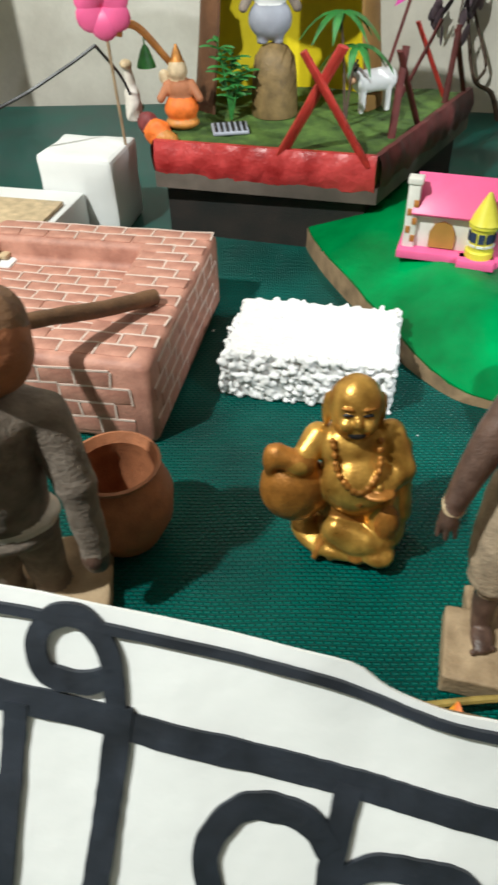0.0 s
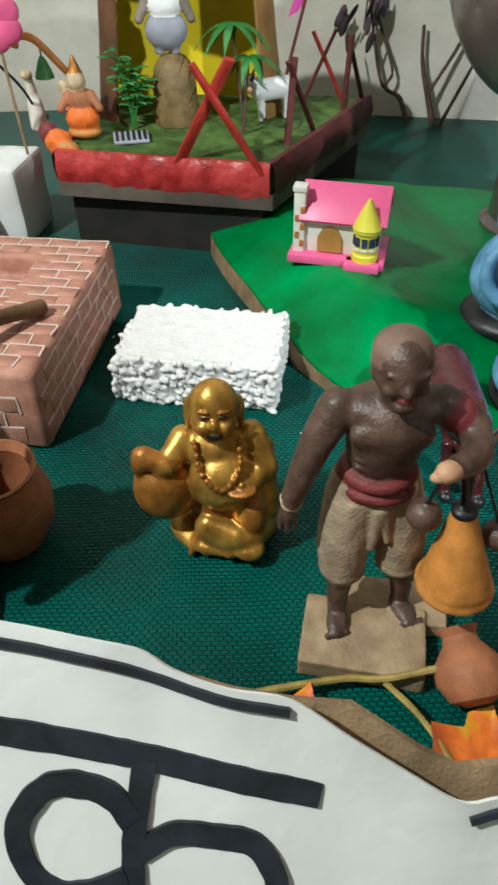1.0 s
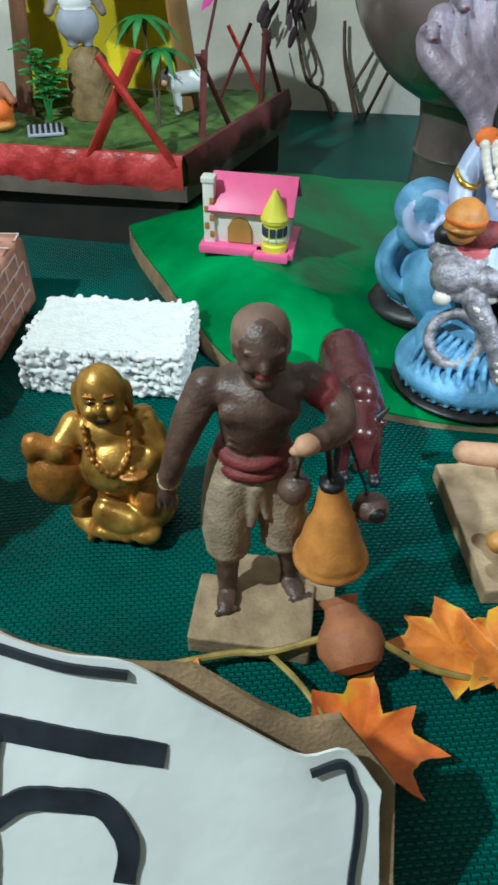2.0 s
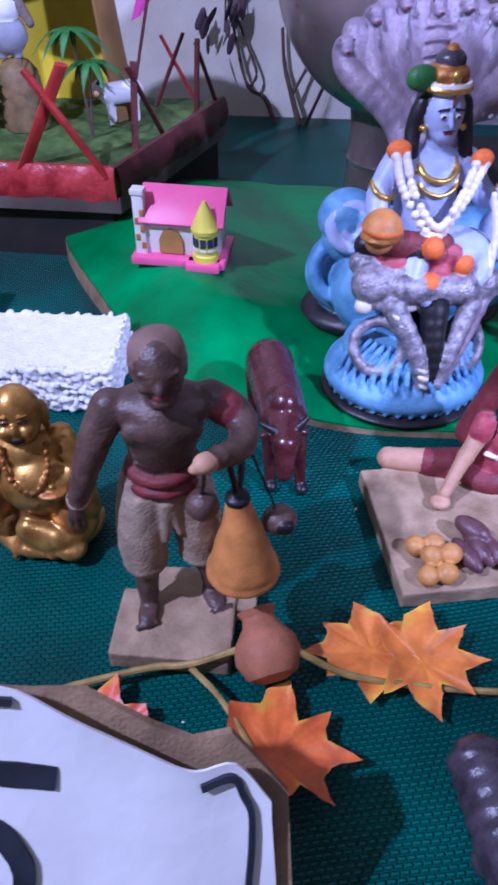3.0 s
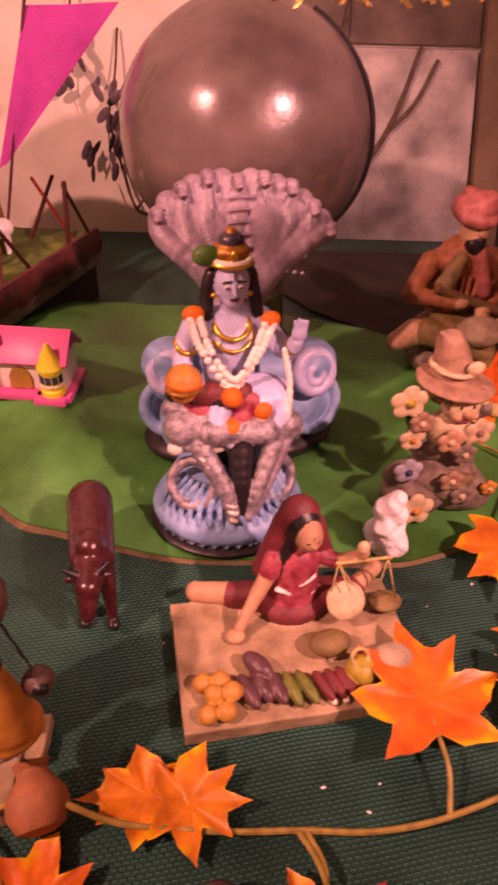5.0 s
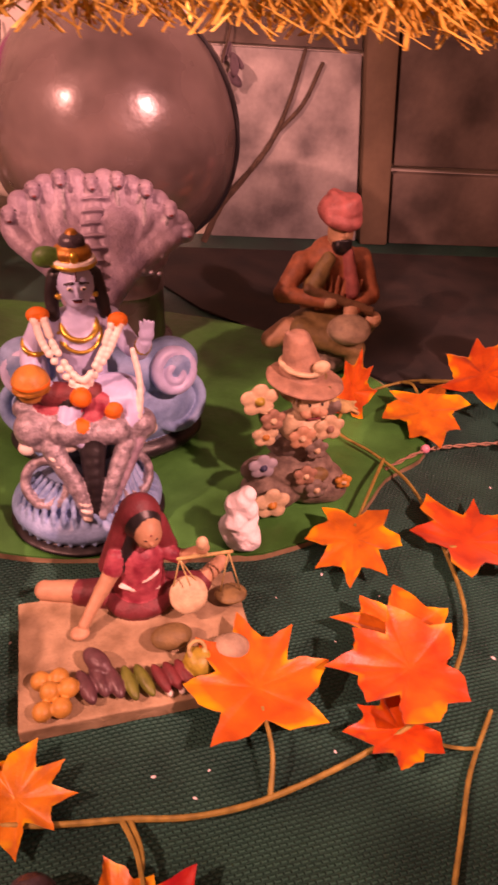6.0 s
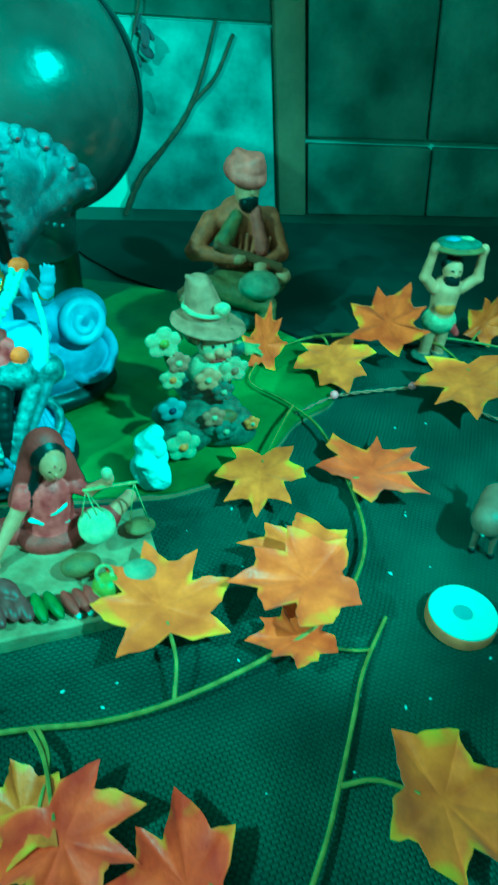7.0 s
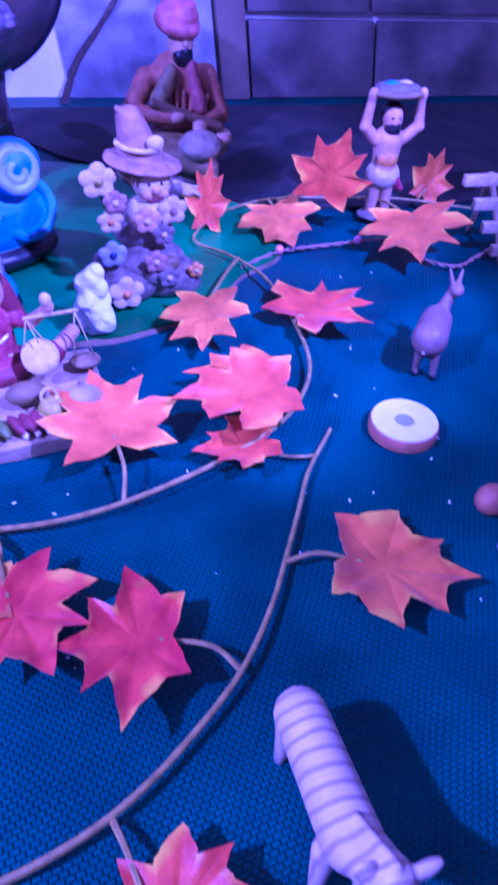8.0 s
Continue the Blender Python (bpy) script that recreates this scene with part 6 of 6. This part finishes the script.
# ---- glossy globe on its pedestal ----
globe = thing("globe_vase", (0.484, 0.744, 0.002), "large glossy brown globe on a cylindrical pedestal", "globe")
bm = bmesh.new()
vs = bmesh.ops.create_uvsphere(bm, u_segments=56, v_segments=36, radius=0.113)["verts"]
for v in vs:
    v.co.z *= 0.98
    v.co += v.co.normalized() * (0.0016 * noise.noise(v.co * 18) + 0.0006 * noise.noise(v.co * 70))
bmesh.ops.transform(bm, matrix=pose(0, 0, 0.214), verts=vs)
part("globe", bm, M["globe"], globe)
bm = bmesh.new()
lathe(bm, [(0.050, 0), (0.050, 0.006), (0.043, 0.012), (0.041, 0.06), (0.0415, 0.064), (0.0425, 0.066), (0.0415, 0.068), (0.040, 0.09), (0.043, 0.112), (0.052, 0.124)], 36)
part("pedestal", bm, M["globe"], globe)
bm = bmesh.new()
an = radians(-28)
tube(bm, [(0.1140 * math.sin(t) * math.cos(an), 0.1140 * math.sin(t) * math.sin(an), 0.214 + 0.1115 * math.cos(t)) for t in [0.5 + 0.07 * k for k in range(32)]], 0.0022, None, 6)
part("seam", bm, M["black"], globe, "dark raised seam")


# ---- maple leaf garlands ----
def leaf_mesh(seed, fold, curl, material):
    rnd = random.Random(seed)
    half = [(0.0, 0.0), (0.14, -0.10), (0.44, -0.12), (0.36, 0.10), (0.50, 0.20), (0.66, 0.44), (0.44, 0.46), (0.30, 0.50), (0.40, 0.80), (0.22, 0.74), (0.13, 0.78), (0.0, 1.06)]
    half = [(x * rnd.uniform(0.9, 1.1), y + rnd.uniform(-0.03, 0.03) * (0 < i < 11)) for i, (x, y) in enumerate(half)]
    other = [(-x * rnd.uniform(0.9, 1.1), y + rnd.uniform(-0.04, 0.04)) for x, y in half[-2:0:-1]]
    loop = half + other
    pts = []
    for i, p in enumerate(loop):
        q = loop[(i + 1) % len(loop)]
        for k in range(3):
            u = k / 3
            j = 0.012 if k else 0
            pts.append((p[0] + (q[0] - p[0]) * u + rnd.uniform(-j, j), p[1] + (q[1] - p[1]) * u + rnd.uniform(-j, j)))
    cx, cy = 0.0, 0.30
    veins = [math.atan2(y - cy, x - cx) for x, y in (half[2], half[5], half[8], half[11], (-half[8][0], half[8][1]), (-half[5][0], half[5][1]), (-half[2][0], half[2][1]))]

    def lift(x, y, s):
        an = math.atan2(y - cy, x - cx)
        dv = min(abs((an - v + math.pi) % (2 * math.pi) - math.pi) for v in veins)
        return fold * abs(x) * 1.1 + curl * (s * s) * (0.25 + 0.35 * noise.noise(Vector((x * 2.2 + seed, y * 2.2, 0)))) - 0.022 * math.exp(-(dv / 0.08) ** 2) * s * (1 - 0.4 * s) + 0.012 * noise.noise(Vector((x * 9, y * 9, seed)))
    bm = bmesh.new()
    rim = bm.verts.layers.float.new("rim")
    faces = []
    for side in (0, 1):
        rows = []
        for s in (1.0, 0.86, 0.66, 0.44, 0.22):
            row = []
            for x, y in pts:
                X, Y = cx + (x - cx) * s, cy + (y - cy) * s
                v = bm.verts.new((X, Y, lift(X, Y, s) - 0.014 * side))
                v[rim] = s
                row.append(v)
            rows.append(row)
        c = bm.verts.new((cx, cy, lift(cx, cy, 0) - 0.014 * side))
        n = len(pts)
        for a, b in zip(rows, rows[1:]):
            for i in range(n):
                q = (a[i], a[(i + 1) % n], b[(i + 1) % n], b[i])
                faces.append(bm.faces.new(q if side == 0 else q[::-1]))
        for i in range(n):
            q = (rows[-1][i], rows[-1][(i + 1) % n], c)
            faces.append(bm.faces.new(q if side == 0 else q[::-1]))
        if side == 0:
            outer = rows[0]
    low = rows[0]
    for i in range(n):
        bm.faces.new((outer[i], low[i], low[(i + 1) % n], outer[(i + 1) % n]))
    return mesh_of("leaf", bm, material, True, 75)


def put_leaf(garland, base, tip, wide=1.0, roll=0.0, fold=0.12, curl=0.1, seed=1, stem=None, face=(0, 0, 1)):
    b, t = Vector(base), Vector(tip)
    d = t - b
    L = d.length
    y = d.normalized()
    up = Vector(face)
    x = y.cross(up).normalized()
    z = x.cross(y)
    m = Matrix((x, y, z)).transposed().to_4x4()
    m = Matrix.Translation(b) @ m @ pose(0, 0, 0, 0, roll, 0) @ Matrix.Diagonal((L * wide, L, L, 1))
    ob = new("leaf", leaf_mesh(seed, fold * 0.6, curl, M["leaf_red"] if "red" in garland["label"] else M["leaf"]))
    ob.parent = garland
    ob.matrix_basis = m
    if stem:
        bm = bmesh.new()
        s = Vector(stem)
        k = (s + b) / 2 + Vector((0.003, 0.002, 0.003))
        tube(bm, glide([s, k, b + y * L * 0.12 + Vector((0, 0, 0.0006))], 5), 0.0016, 0.0012, 6, wob=0.15)
        part("stalk", bm, M["twig"], garland)


garland = thing("maple_garland", (0, 0, 0), "artificial autumn maple garland with orange leaves", "garland")
VINE = [(0.150, 0.262, 0.010), (0.190, 0.270, 0.010), (0.230, 0.275, 0.010), (0.250, 0.273, 0.012), (0.288, 0.268, 0.028), (0.323, 0.257, 0.011), (0.372, 0.245, 0.007), (0.412, 0.238, 0.006), (0.447, 0.230, 0.007), (0.487, 0.229, 0.008), (0.543, 0.238, 0.009), (0.592, 0.252, 0.012),
        (0.627, 0.278, 0.010), (0.654, 0.315, 0.009), (0.669, 0.371, 0.009), (0.677, 0.441, 0.010), (0.664, 0.486, 0.011), (0.645, 0.524, 0.010), (0.656, 0.548, 0.010), (0.684, 0.575, 0.010), (0.742, 0.590, 0.012), (0.797, 0.579, 0.013), (0.887, 0.549, 0.012), (0.958, 0.502, 0.010)]
bm = bmesh.new()
tube(bm, glide(VINE, 6), 0.0018, 0.0013, 8, wob=0.12)
part("vine", bm, M["twig"], garland, "yellowish brown vine stem")
put_leaf(garland, (0.346, 0.264, 0.008), (0.388, 0.255, 0.010), 0.98, 6, 0.10, 0.25, 3)
put_leaf(garland, (0.352, 0.268, 0.006), (0.304, 0.274, 0.007), 0.8, -4, 0.10, 0.2, 18)
put_leaf(garland, (0.267, 0.231, 0.010), (0.315, 0.219, 0.009), 1.0, -8, 0.10, 0.25, 4, (0.250, 0.272, 0.010))
put_leaf(garland, (0.194, 0.250, 0.006), (0.237, 0.244, 0.006), 0.85, 6, 0.12, 0.2, 5)
put_leaf(garland, (0.414, 0.190, 0.010), (0.372, 0.196, 0.012), 1.05, 0, 0.12, 0.2, 6, (0.414, 0.237, 0.006))
put_leaf(garland, (0.495, 0.266, 0.018), (0.497, 0.334, 0.024), 1.15, 4, 0.16, 0.12, 7, (0.487, 0.229, 0.007))
put_leaf(garland, (0.618, 0.296, 0.014), (0.562, 0.326, 0.014), 0.9, 0, 0.12, 0.2, 8)
put_leaf(garland, (0.606, 0.266, 0.030), (0.540, 0.284, 0.028), 0.95, -6, 0.10, 0.25, 9)
put_leaf(garland, (0.584, 0.243, 0.012), (0.540, 0.252, 0.010), 1.0, 5, 0.12, 0.2, 10)
put_leaf(garland, (0.608, 0.404, 0.022), (0.584, 0.352, 0.012), 1.0, 8, 0.18, 0.1, 11, (0.668, 0.478, 0.012))
put_leaf(garland, (0.668, 0.366, 0.012), (0.737, 0.386, 0.014), 1.1, -6, 0.12, 0.2, 12, (0.668, 0.366, 0.009))
put_leaf(garland, (0.738, 0.552, 0.020), (0.727, 0.486, 0.010), 0.95, 10, 0.15, 0.15, 13, (0.742, 0.590, 0.012))
put_leaf(garland, (0.776, 0.525, 0.040), (0.790, 0.514, 0.100), 1.0, 0, 0.14, 0.12, 14, (0.760, 0.586, 0.012), (-0.3, -0.85, 0.4))
put_leaf(garland, (0.842, 0.466, 0.034), (0.812, 0.405, 0.022), 1.2, 12, 0.16, 0.12, 15, (0.845, 0.562, 0.013))
put_leaf(garland, (0.668, 0.556, 0.012), (0.676, 0.566, 0.068), 0.6, 0, 0.15, 0.1, 16, (0.668, 0.560, 0.010), (-0.4, -0.8, 0.2))
put_leaf(garland, (0.915, 0.545, 0.014), (0.935, 0.550, 0.058), 0.8, 0, 0.15, 0.1, 17, (0.905, 0.540, 0.012), (-0.3, -0.9, 0.3))

second = thing("maple_garland", (0, 0, 0), "shorter artificial maple garland with red-orange leaves", "garland")
bm = bmesh.new()
tube(bm, glide([(0.372, 0.063, 0.005), (0.407, 0.064, 0.006), (0.438, 0.070, 0.007), (0.470, 0.084, 0.007), (0.506, 0.1055, 0.008), (0.535, 0.133, 0.007), (0.558, 0.161, 0.006), (0.580, 0.189, 0.005), (0.601, 0.216, 0.005), (0.634, 0.247, 0.004)], 6), 0.0018, 0.0013, 8, wob=0.12)
part("vine", bm, M["twig"], second)
put_leaf(second, (0.584, 0.143, 0.010), (0.640, 0.106, 0.010), 1.1, -6, 0.10, 0.22, 21, (0.555, 0.157, 0.006))
put_leaf(second, (0.482, 0.131, 0.013), (0.432, 0.146, 0.012), 1.2, 6, 0.10, 0.25, 22, (0.507, 0.106, 0.007))
put_leaf(second, (0.414, 0.190, 0.012), (0.426, 0.136, 0.012), 1.15, 0, 0.12, 0.2, 23, (0.410, 0.238, 0.006))
put_leaf(second, (0.432, 0.030, 0.012), (0.477, 0.018, 0.014), 1.0, -4, 0.12, 0.2, 24, (0.434, 0.069, 0.006))
bm = bmesh.new()
tube(bm, glide([(0.578, 0.246, 0.010), (0.590, 0.236, 0.005), (0.603, 0.230, 0.004), (0.613, 0.227, 0.005)], 5), 0.0014, 0.001, 6)
part("stalk", bm, M["twig"], second)


# ---- hand-lettered sign ----
SN = Vector((0, -0.857, 0.5145))


def sign_at(x, z, off=0.0):
    return Vector((x, 0.2 + (z - 0.1) * 0.6, z)) + SN * off


sign = thing("paper_sign", (0, 0, 0), "white paper sign on card lettered in black marker", "sign")
EDGE_TOP = [(-0.14, 0.189), (-0.05, 0.172), (0.01, 0.1615), (0.0715, 0.1505), (0.102, 0.1448), (0.136, 0.1378), (0.157, 0.1335), (0.167, 0.1275), (0.182, 0.1225), (0.1993, 0.119), (0.217, 0.108), (0.236, 0.0955), (0.248, 0.0893), (0.2605, 0.0899), (0.2704, 0.0775)]
edge = [Vector(p) for p in glide([(x, z, 0) for x, z in EDGE_TOP], 4)]
bm = bmesh.new()
rows = []
for p in edge:
    col = []
    for k in range(11):
        z = p.y * (1 - k / 10) + 0.002 * (k / 10)
        o = 0.0016 * noise.noise(Vector((p.x * 40, z * 40, 2))) + 0.001 * math.exp(-k) + 0.003 * math.exp(-k * 1.2) * max(0.0, min(1.0, (p.x - 0.13) / 0.08))
        col.append((sign_at(p.x, z, o), sign_at(p.x, z, o - 0.0012)))
    rows.append([(bm.verts.new(a), bm.verts.new(b)) for a, b in col])
for a, b in zip(rows, rows[1:]):
    for k in range(10):
        bm.faces.new((a[k][0], a[k + 1][0], b[k + 1][0], b[k][0]))
        bm.faces.new((a[k][1], b[k][1], b[k + 1][1], a[k + 1][1]))
    bm.faces.new((a[0][1], a[0][0], b[0][0], b[0][1])), bm.faces.new((a[10][0], a[10][1], b[10][1], b[10][0]))
for r in (rows[0], rows[-1]):
    for k in range(10):
        bm.faces.new((r[k][0], r[k][1], r[k + 1][1], r[k + 1][0]))
bmesh.ops.recalc_face_normals(bm, faces=bm.faces[:])
part("paper", bm, M["paper"], sign)
bm = bmesh.new()
pr = [(x, z - 0.004 if x < 0.2 else z + 0.005) for x, z in EDGE_TOP] + [(0.277, 0.074), (0.275, 0.002), (-0.14, 0.002)]
a = [bm.verts.new(sign_at(x, z, -0.004)) for x, z in pr]
b = [bm.verts.new(sign_at(x, z, -0.0075)) for x, z in pr]
bm.faces.new(a), bm.faces.new(b[::-1])
for i in range(len(a)):
    bm.faces.new((a[i], b[i], b[(i + 1) % len(a)], a[(i + 1) % len(a)]))
bmesh.ops.recalc_face_normals(bm, faces=bm.faces[:])
part("backing", bm, M["card"], sign, "brown cardboard backing")
bm = bmesh.new()
tube(bm, [sign_at(0.0, 0.12, -0.006), (0.0, 0.30, 0.0)], 0.003, None, 8)
part("prop", bm, M["card"], sign)


def paper_off(x, z):
    k = 10 * (1 - z / float(np.interp(x, [p[0] for p in EDGE_TOP], [p[1] for p in EDGE_TOP])))
    return 0.0016 * noise.noise(Vector((x * 40, z * 40, 2))) + 0.001 * math.exp(-k) + 0.003 * math.exp(-k * 1.2) * max(0.0, min(1.0, (x - 0.13) / 0.08))


def stroke(pts, w, name="stroke"):
    line = glide([(x, z, 0) for x, z in pts], 8) if len(pts) > 2 else [Vector((*pts[0], 0)).lerp(Vector((*pts[1], 0)), k / 12) for k in range(13)]
    bm = bmesh.new()
    L, R = [], []
    for i, p in enumerate(line):
        d = (line[min(i + 1, len(line) - 1)] - line[max(i - 1, 0)]).normalized()
        s = Vector((-d.y, d.x, 0)) * w * (0.5 + 0.05 * noise.noise(p * 300))
        o = paper_off(p.x, p.y) + 0.0006 + 0.00013 * len(sign.children)
        L.append((bm.verts.new(sign_at(p.x + s.x, p.y + s.y, o)), bm.verts.new(sign_at(p.x + s.x, p.y + s.y, o - 0.0016))))
        R.append((bm.verts.new(sign_at(p.x - s.x, p.y - s.y, o)), bm.verts.new(sign_at(p.x - s.x, p.y - s.y, o - 0.0016))))
    for i in range(len(line) - 1):
        bm.faces.new((L[i][0], L[i + 1][0], R[i + 1][0], R[i][0]))
        bm.faces.new((L[i][1], L[i + 1][1], L[i + 1][0], L[i][0]))
        bm.faces.new((R[i][0], R[i + 1][0], R[i + 1][1], R[i][1]))
    bm.faces.new((L[0][0], R[0][0], R[0][1], L[0][1])), bm.faces.new((L[-1][1], R[-1][1], R[-1][0], L[-1][0]))
    bmesh.ops.recalc_face_normals(bm, faces=bm.faces[:])
    part(name, bm, M["ink"], sign)


stroke([(0.040, 0.1322), (0.0692, 0.1257), (0.1003, 0.1185), (0.1325, 0.1106), (0.1578, 0.1045), (0.1781, 0.0992), (0.2065, 0.0917)], 0.0070)
stroke([(0.1575, 0.1043), (0.1552, 0.0947), (0.1526, 0.082), (0.1513, 0.0689), (0.150, 0.054)], 0.0068)
stroke([(0.1526, 0.0872), (0.148, 0.0944), (0.1406, 0.0979), (0.1304, 0.0984), (0.1227, 0.0925), (0.12, 0.085), (0.1227, 0.0745), (0.13, 0.0685), (0.1393, 0.0685), (0.1501, 0.0717)], 0.0068)
stroke([(0.1540, 0.0785), (0.1642, 0.0834), (0.176, 0.0827), (0.1864, 0.0802), (0.1915, 0.0734), (0.1933, 0.066), (0.191, 0.056)], 0.0066)
stroke([(0.0734, 0.1238), (0.0697, 0.1017), (0.0655, 0.0771)], 0.0060)
stroke([(0.0999, 0.1230), (0.0958, 0.1019), (0.0906, 0.0774)], 0.0068)
stroke([(0.0988, 0.1225), (0.0977, 0.1357), (0.0919, 0.1437), (0.0842, 0.1436), (0.080, 0.1383), (0.0818, 0.1311), (0.0909, 0.1285), (0.0967, 0.1298)], 0.0052)
stroke([(0.040, 0.1525), (0.0712, 0.1462), (0.0973, 0.1413), (0.1352, 0.1332)], 0.0021, "border_line")
stroke([(0.1330, 0.1337), (0.1497, 0.1302), (0.162, 0.126), (0.173, 0.1222), (0.1842, 0.1190), (0.198, 0.1165)], 0.0021, "border_line")
stroke([(0.2492, 0.0839), (0.259, 0.0861), (0.2618, 0.0798), (0.2640, 0.0735), (0.2632, 0.0618), (0.261, 0.0478), (0.260, 0.030)], 0.0021, "border_line")


# ---- twigs, cloth and foliage on the wall ----
def twig(label, lines, r):
    t = thing("dry_twig", on_wall(lines[0][0][0], 0.0, 0.03), label, "twig", "dry twigs along the wall")
    inv = t.matrix_world.inverted()
    for i, ln in enumerate(lines):
        bm = bmesh.new()
        tube(bm, glide([inv @ Vector(on_wall(x, z, 0.012 + 0.02 * max(0.0, 1 - z / 0.08))) for x, z in ln], 5), r * (1 if i == 0 else 0.6), r * 0.45, 7, wob=0.25)
        part("branch", bm, M["bark"], t)
    return t


twig("dry forked brown twig leaning on the wall", [[(0.438, 0.0), (0.424, 0.03), (0.402, 0.043), (0.388, 0.085), (0.372, 0.16)], [(0.405, 0.043), (0.412, 0.06), (0.395, 0.10), (0.384, 0.13)]], 0.0036)
twig("upright dry brown twig against the wall", [[(0.470, 0.0), (0.458, 0.035), (0.447, 0.07), (0.443, 0.11)], [(0.458, 0.035), (0.478, 0.07), (0.492, 0.10)], [(0.478, 0.0), (0.50, 0.05), (0.515, 0.085)]], 0.0044)
twig("tall forked dark twig against the wall", [[(0.640, 0.0), (0.664, 0.050), (0.70, 0.095), (0.729, 0.139), (0.748, 0.19), (0.762, 0.25)], [(0.735, 0.150), (0.765, 0.185), (0.785, 0.235)]], 0.0052)


def sprig(at, count, spread, label, drop):
    t = thing("dried_sprig", on_wall(at[0], at[1], 0.02), label, "foliage")
    bm = bmesh.new()
    tube(bm, glide([(0.02, 0.01, 0.10), (0.012, 0.0, 0.05), (0, 0, 0), (-0.004, 0, -drop)], 5), 0.0018, 0.001, 6)
    part("stem", bm, M["bark"], t)
    for i in range(count):
        bm = bmesh.new()
        ball(bm, (0, 0, -0.012), (0.0062, 0.0012, 0.013), n=8)
        z = random.uniform(-drop, 0.05)
        bmesh.ops.transform(bm, matrix=pose(random.uniform(-spread, spread) * 0.5 + 0.15 * z, random.uniform(-0.02, 0.008), z, random.uniform(-25, 25), random.uniform(-55, 55), random.uniform(-60, 60)), verts=bm.verts[:])
        part("leaflet", bm, M["dried"], t)


sprig((0.376, 0.160), 26, 0.05, "drooping sprig of dull purple dried leaves", 0.055)
sprig((0.330, 0.235), 12, 0.04, "small drooping sprig of dried leaves", 0.04)
sprig((0.655, 0.215), 12, 0.03, "grey dried leaves hanging by the globe", 0.05)
flag = thing("pennant", (0.240, 0.852, 0.069), "magenta cloth pennant on a dark leaning stick", "pennant")
bm = bmesh.new()
tube(bm, [(0, 0, 0), (0.03, -0.008, 0.12), (0.062, -0.014, 0.245)], 0.0016, None, 7)
part("pole", bm, M["dark_stick"], flag)
bm = bmesh.new()
rows = []
for i in range(13):
    u = i / 12
    a = Vector((0.012 + 0.048 * u, -0.004 - 0.009 * u, 0.05 + 0.185 * u)) + Vector((0, -0.002, 0.045 * (1 - u)))
    b = a + Vector((0.008 + 0.075 * u, -0.012 * u, 0.004))
    row = []
    for k in range(7):
        q = a.lerp(b, k / 6) + Vector((0, 0.004 * math.sin(k * 1.3 + i * 0.6) * u, 0))
        row.append((bm.verts.new(q), bm.verts.new(q + Vector((0, 0.0012, 0)))))
    rows.append(row)
for r0, r1 in zip(rows, rows[1:]):
    for k in range(6):
        bm.faces.new((r0[k][0], r0[k + 1][0], r1[k + 1][0], r1[k][0]))
        bm.faces.new((r0[k][1], r1[k][1], r1[k + 1][1], r0[k + 1][1]))
part("cloth", bm, M["magenta"], flag)
bm = bmesh.new()
box(bm, (-0.33, 1.02, 0.3), (0.07, 0.05, 0.5), (0, 0, -8), bevel=0.01)
solo("pillar", bm, M["wall"], "cream plastered pillar beside the wall", "pillar", kind="structure")

# ---- gold tinsel hanging above ----
tinsel = thing("tinsel_fringe", (0.5, 0.30, 0.398), "hanging strand of gold foil tinsel", "tinsel")
bm = bmesh.new()
tube(bm, glide([(-0.34, 0, 0.007), (-0.1, 0, 0.002), (0.1, 0, -0.002), (0.34, 0, -0.007)], 8), 0.0015, None, 6)
part("cord", bm, M["tinsel"], tinsel)
for x in (-0.34, 0.34):
    bm = bmesh.new()
    tube(bm, [(x, 0, -0.02 * x), (x, 0, 0.9), (x, 0, 1.800)], 0.0006, None, 5)
    part("thread", bm, M["tinsel"], tinsel, "thin hanging thread")
bm = bmesh.new()
for k in range(11000):
    x = random.uniform(-0.33, 0.33)
    loose = k % 3
    an, sw = random.gauss(0, 0.16) if loose == 0 else random.uniform(-1.5, 1.5), random.uniform(-1, 1)
    ln = random.uniform(0.012, 0.026) if loose == 0 else random.uniform(0.012, 0.040)
    p = Vector((x, random.uniform(-0.014, 0.014), random.uniform(-0.034, 0.016)))
    slope = -0.02 * x
    w = random.uniform(0.0003, 0.0008)
    ln = min(ln, (p.z + 0.046 + 0.010 * noise.noise(Vector((x * 60, 0, 3)))) / max(0.2, math.cos(an)))
    prev = None
    for i in range(5):
        u = i / 4
        q = p + Vector((math.sin(an) * ln * u + 0.006 * math.sin(5 * u + k), 0.03 * sw * u * u, -ln * u * math.cos(an)))
        tw = 2.2 * u * sw + k
        s = Vector((math.cos(tw), math.sin(tw), 0)) * w
        q.z += slope
        cur = (bm.verts.new(q - s), bm.verts.new(q + s))
        if prev:
            bm.faces.new((prev[0], prev[1], cur[1], cur[0]))
        prev = cur
tagged(part("fringe", bm, M["tinsel"], tinsel), kind="stuff")
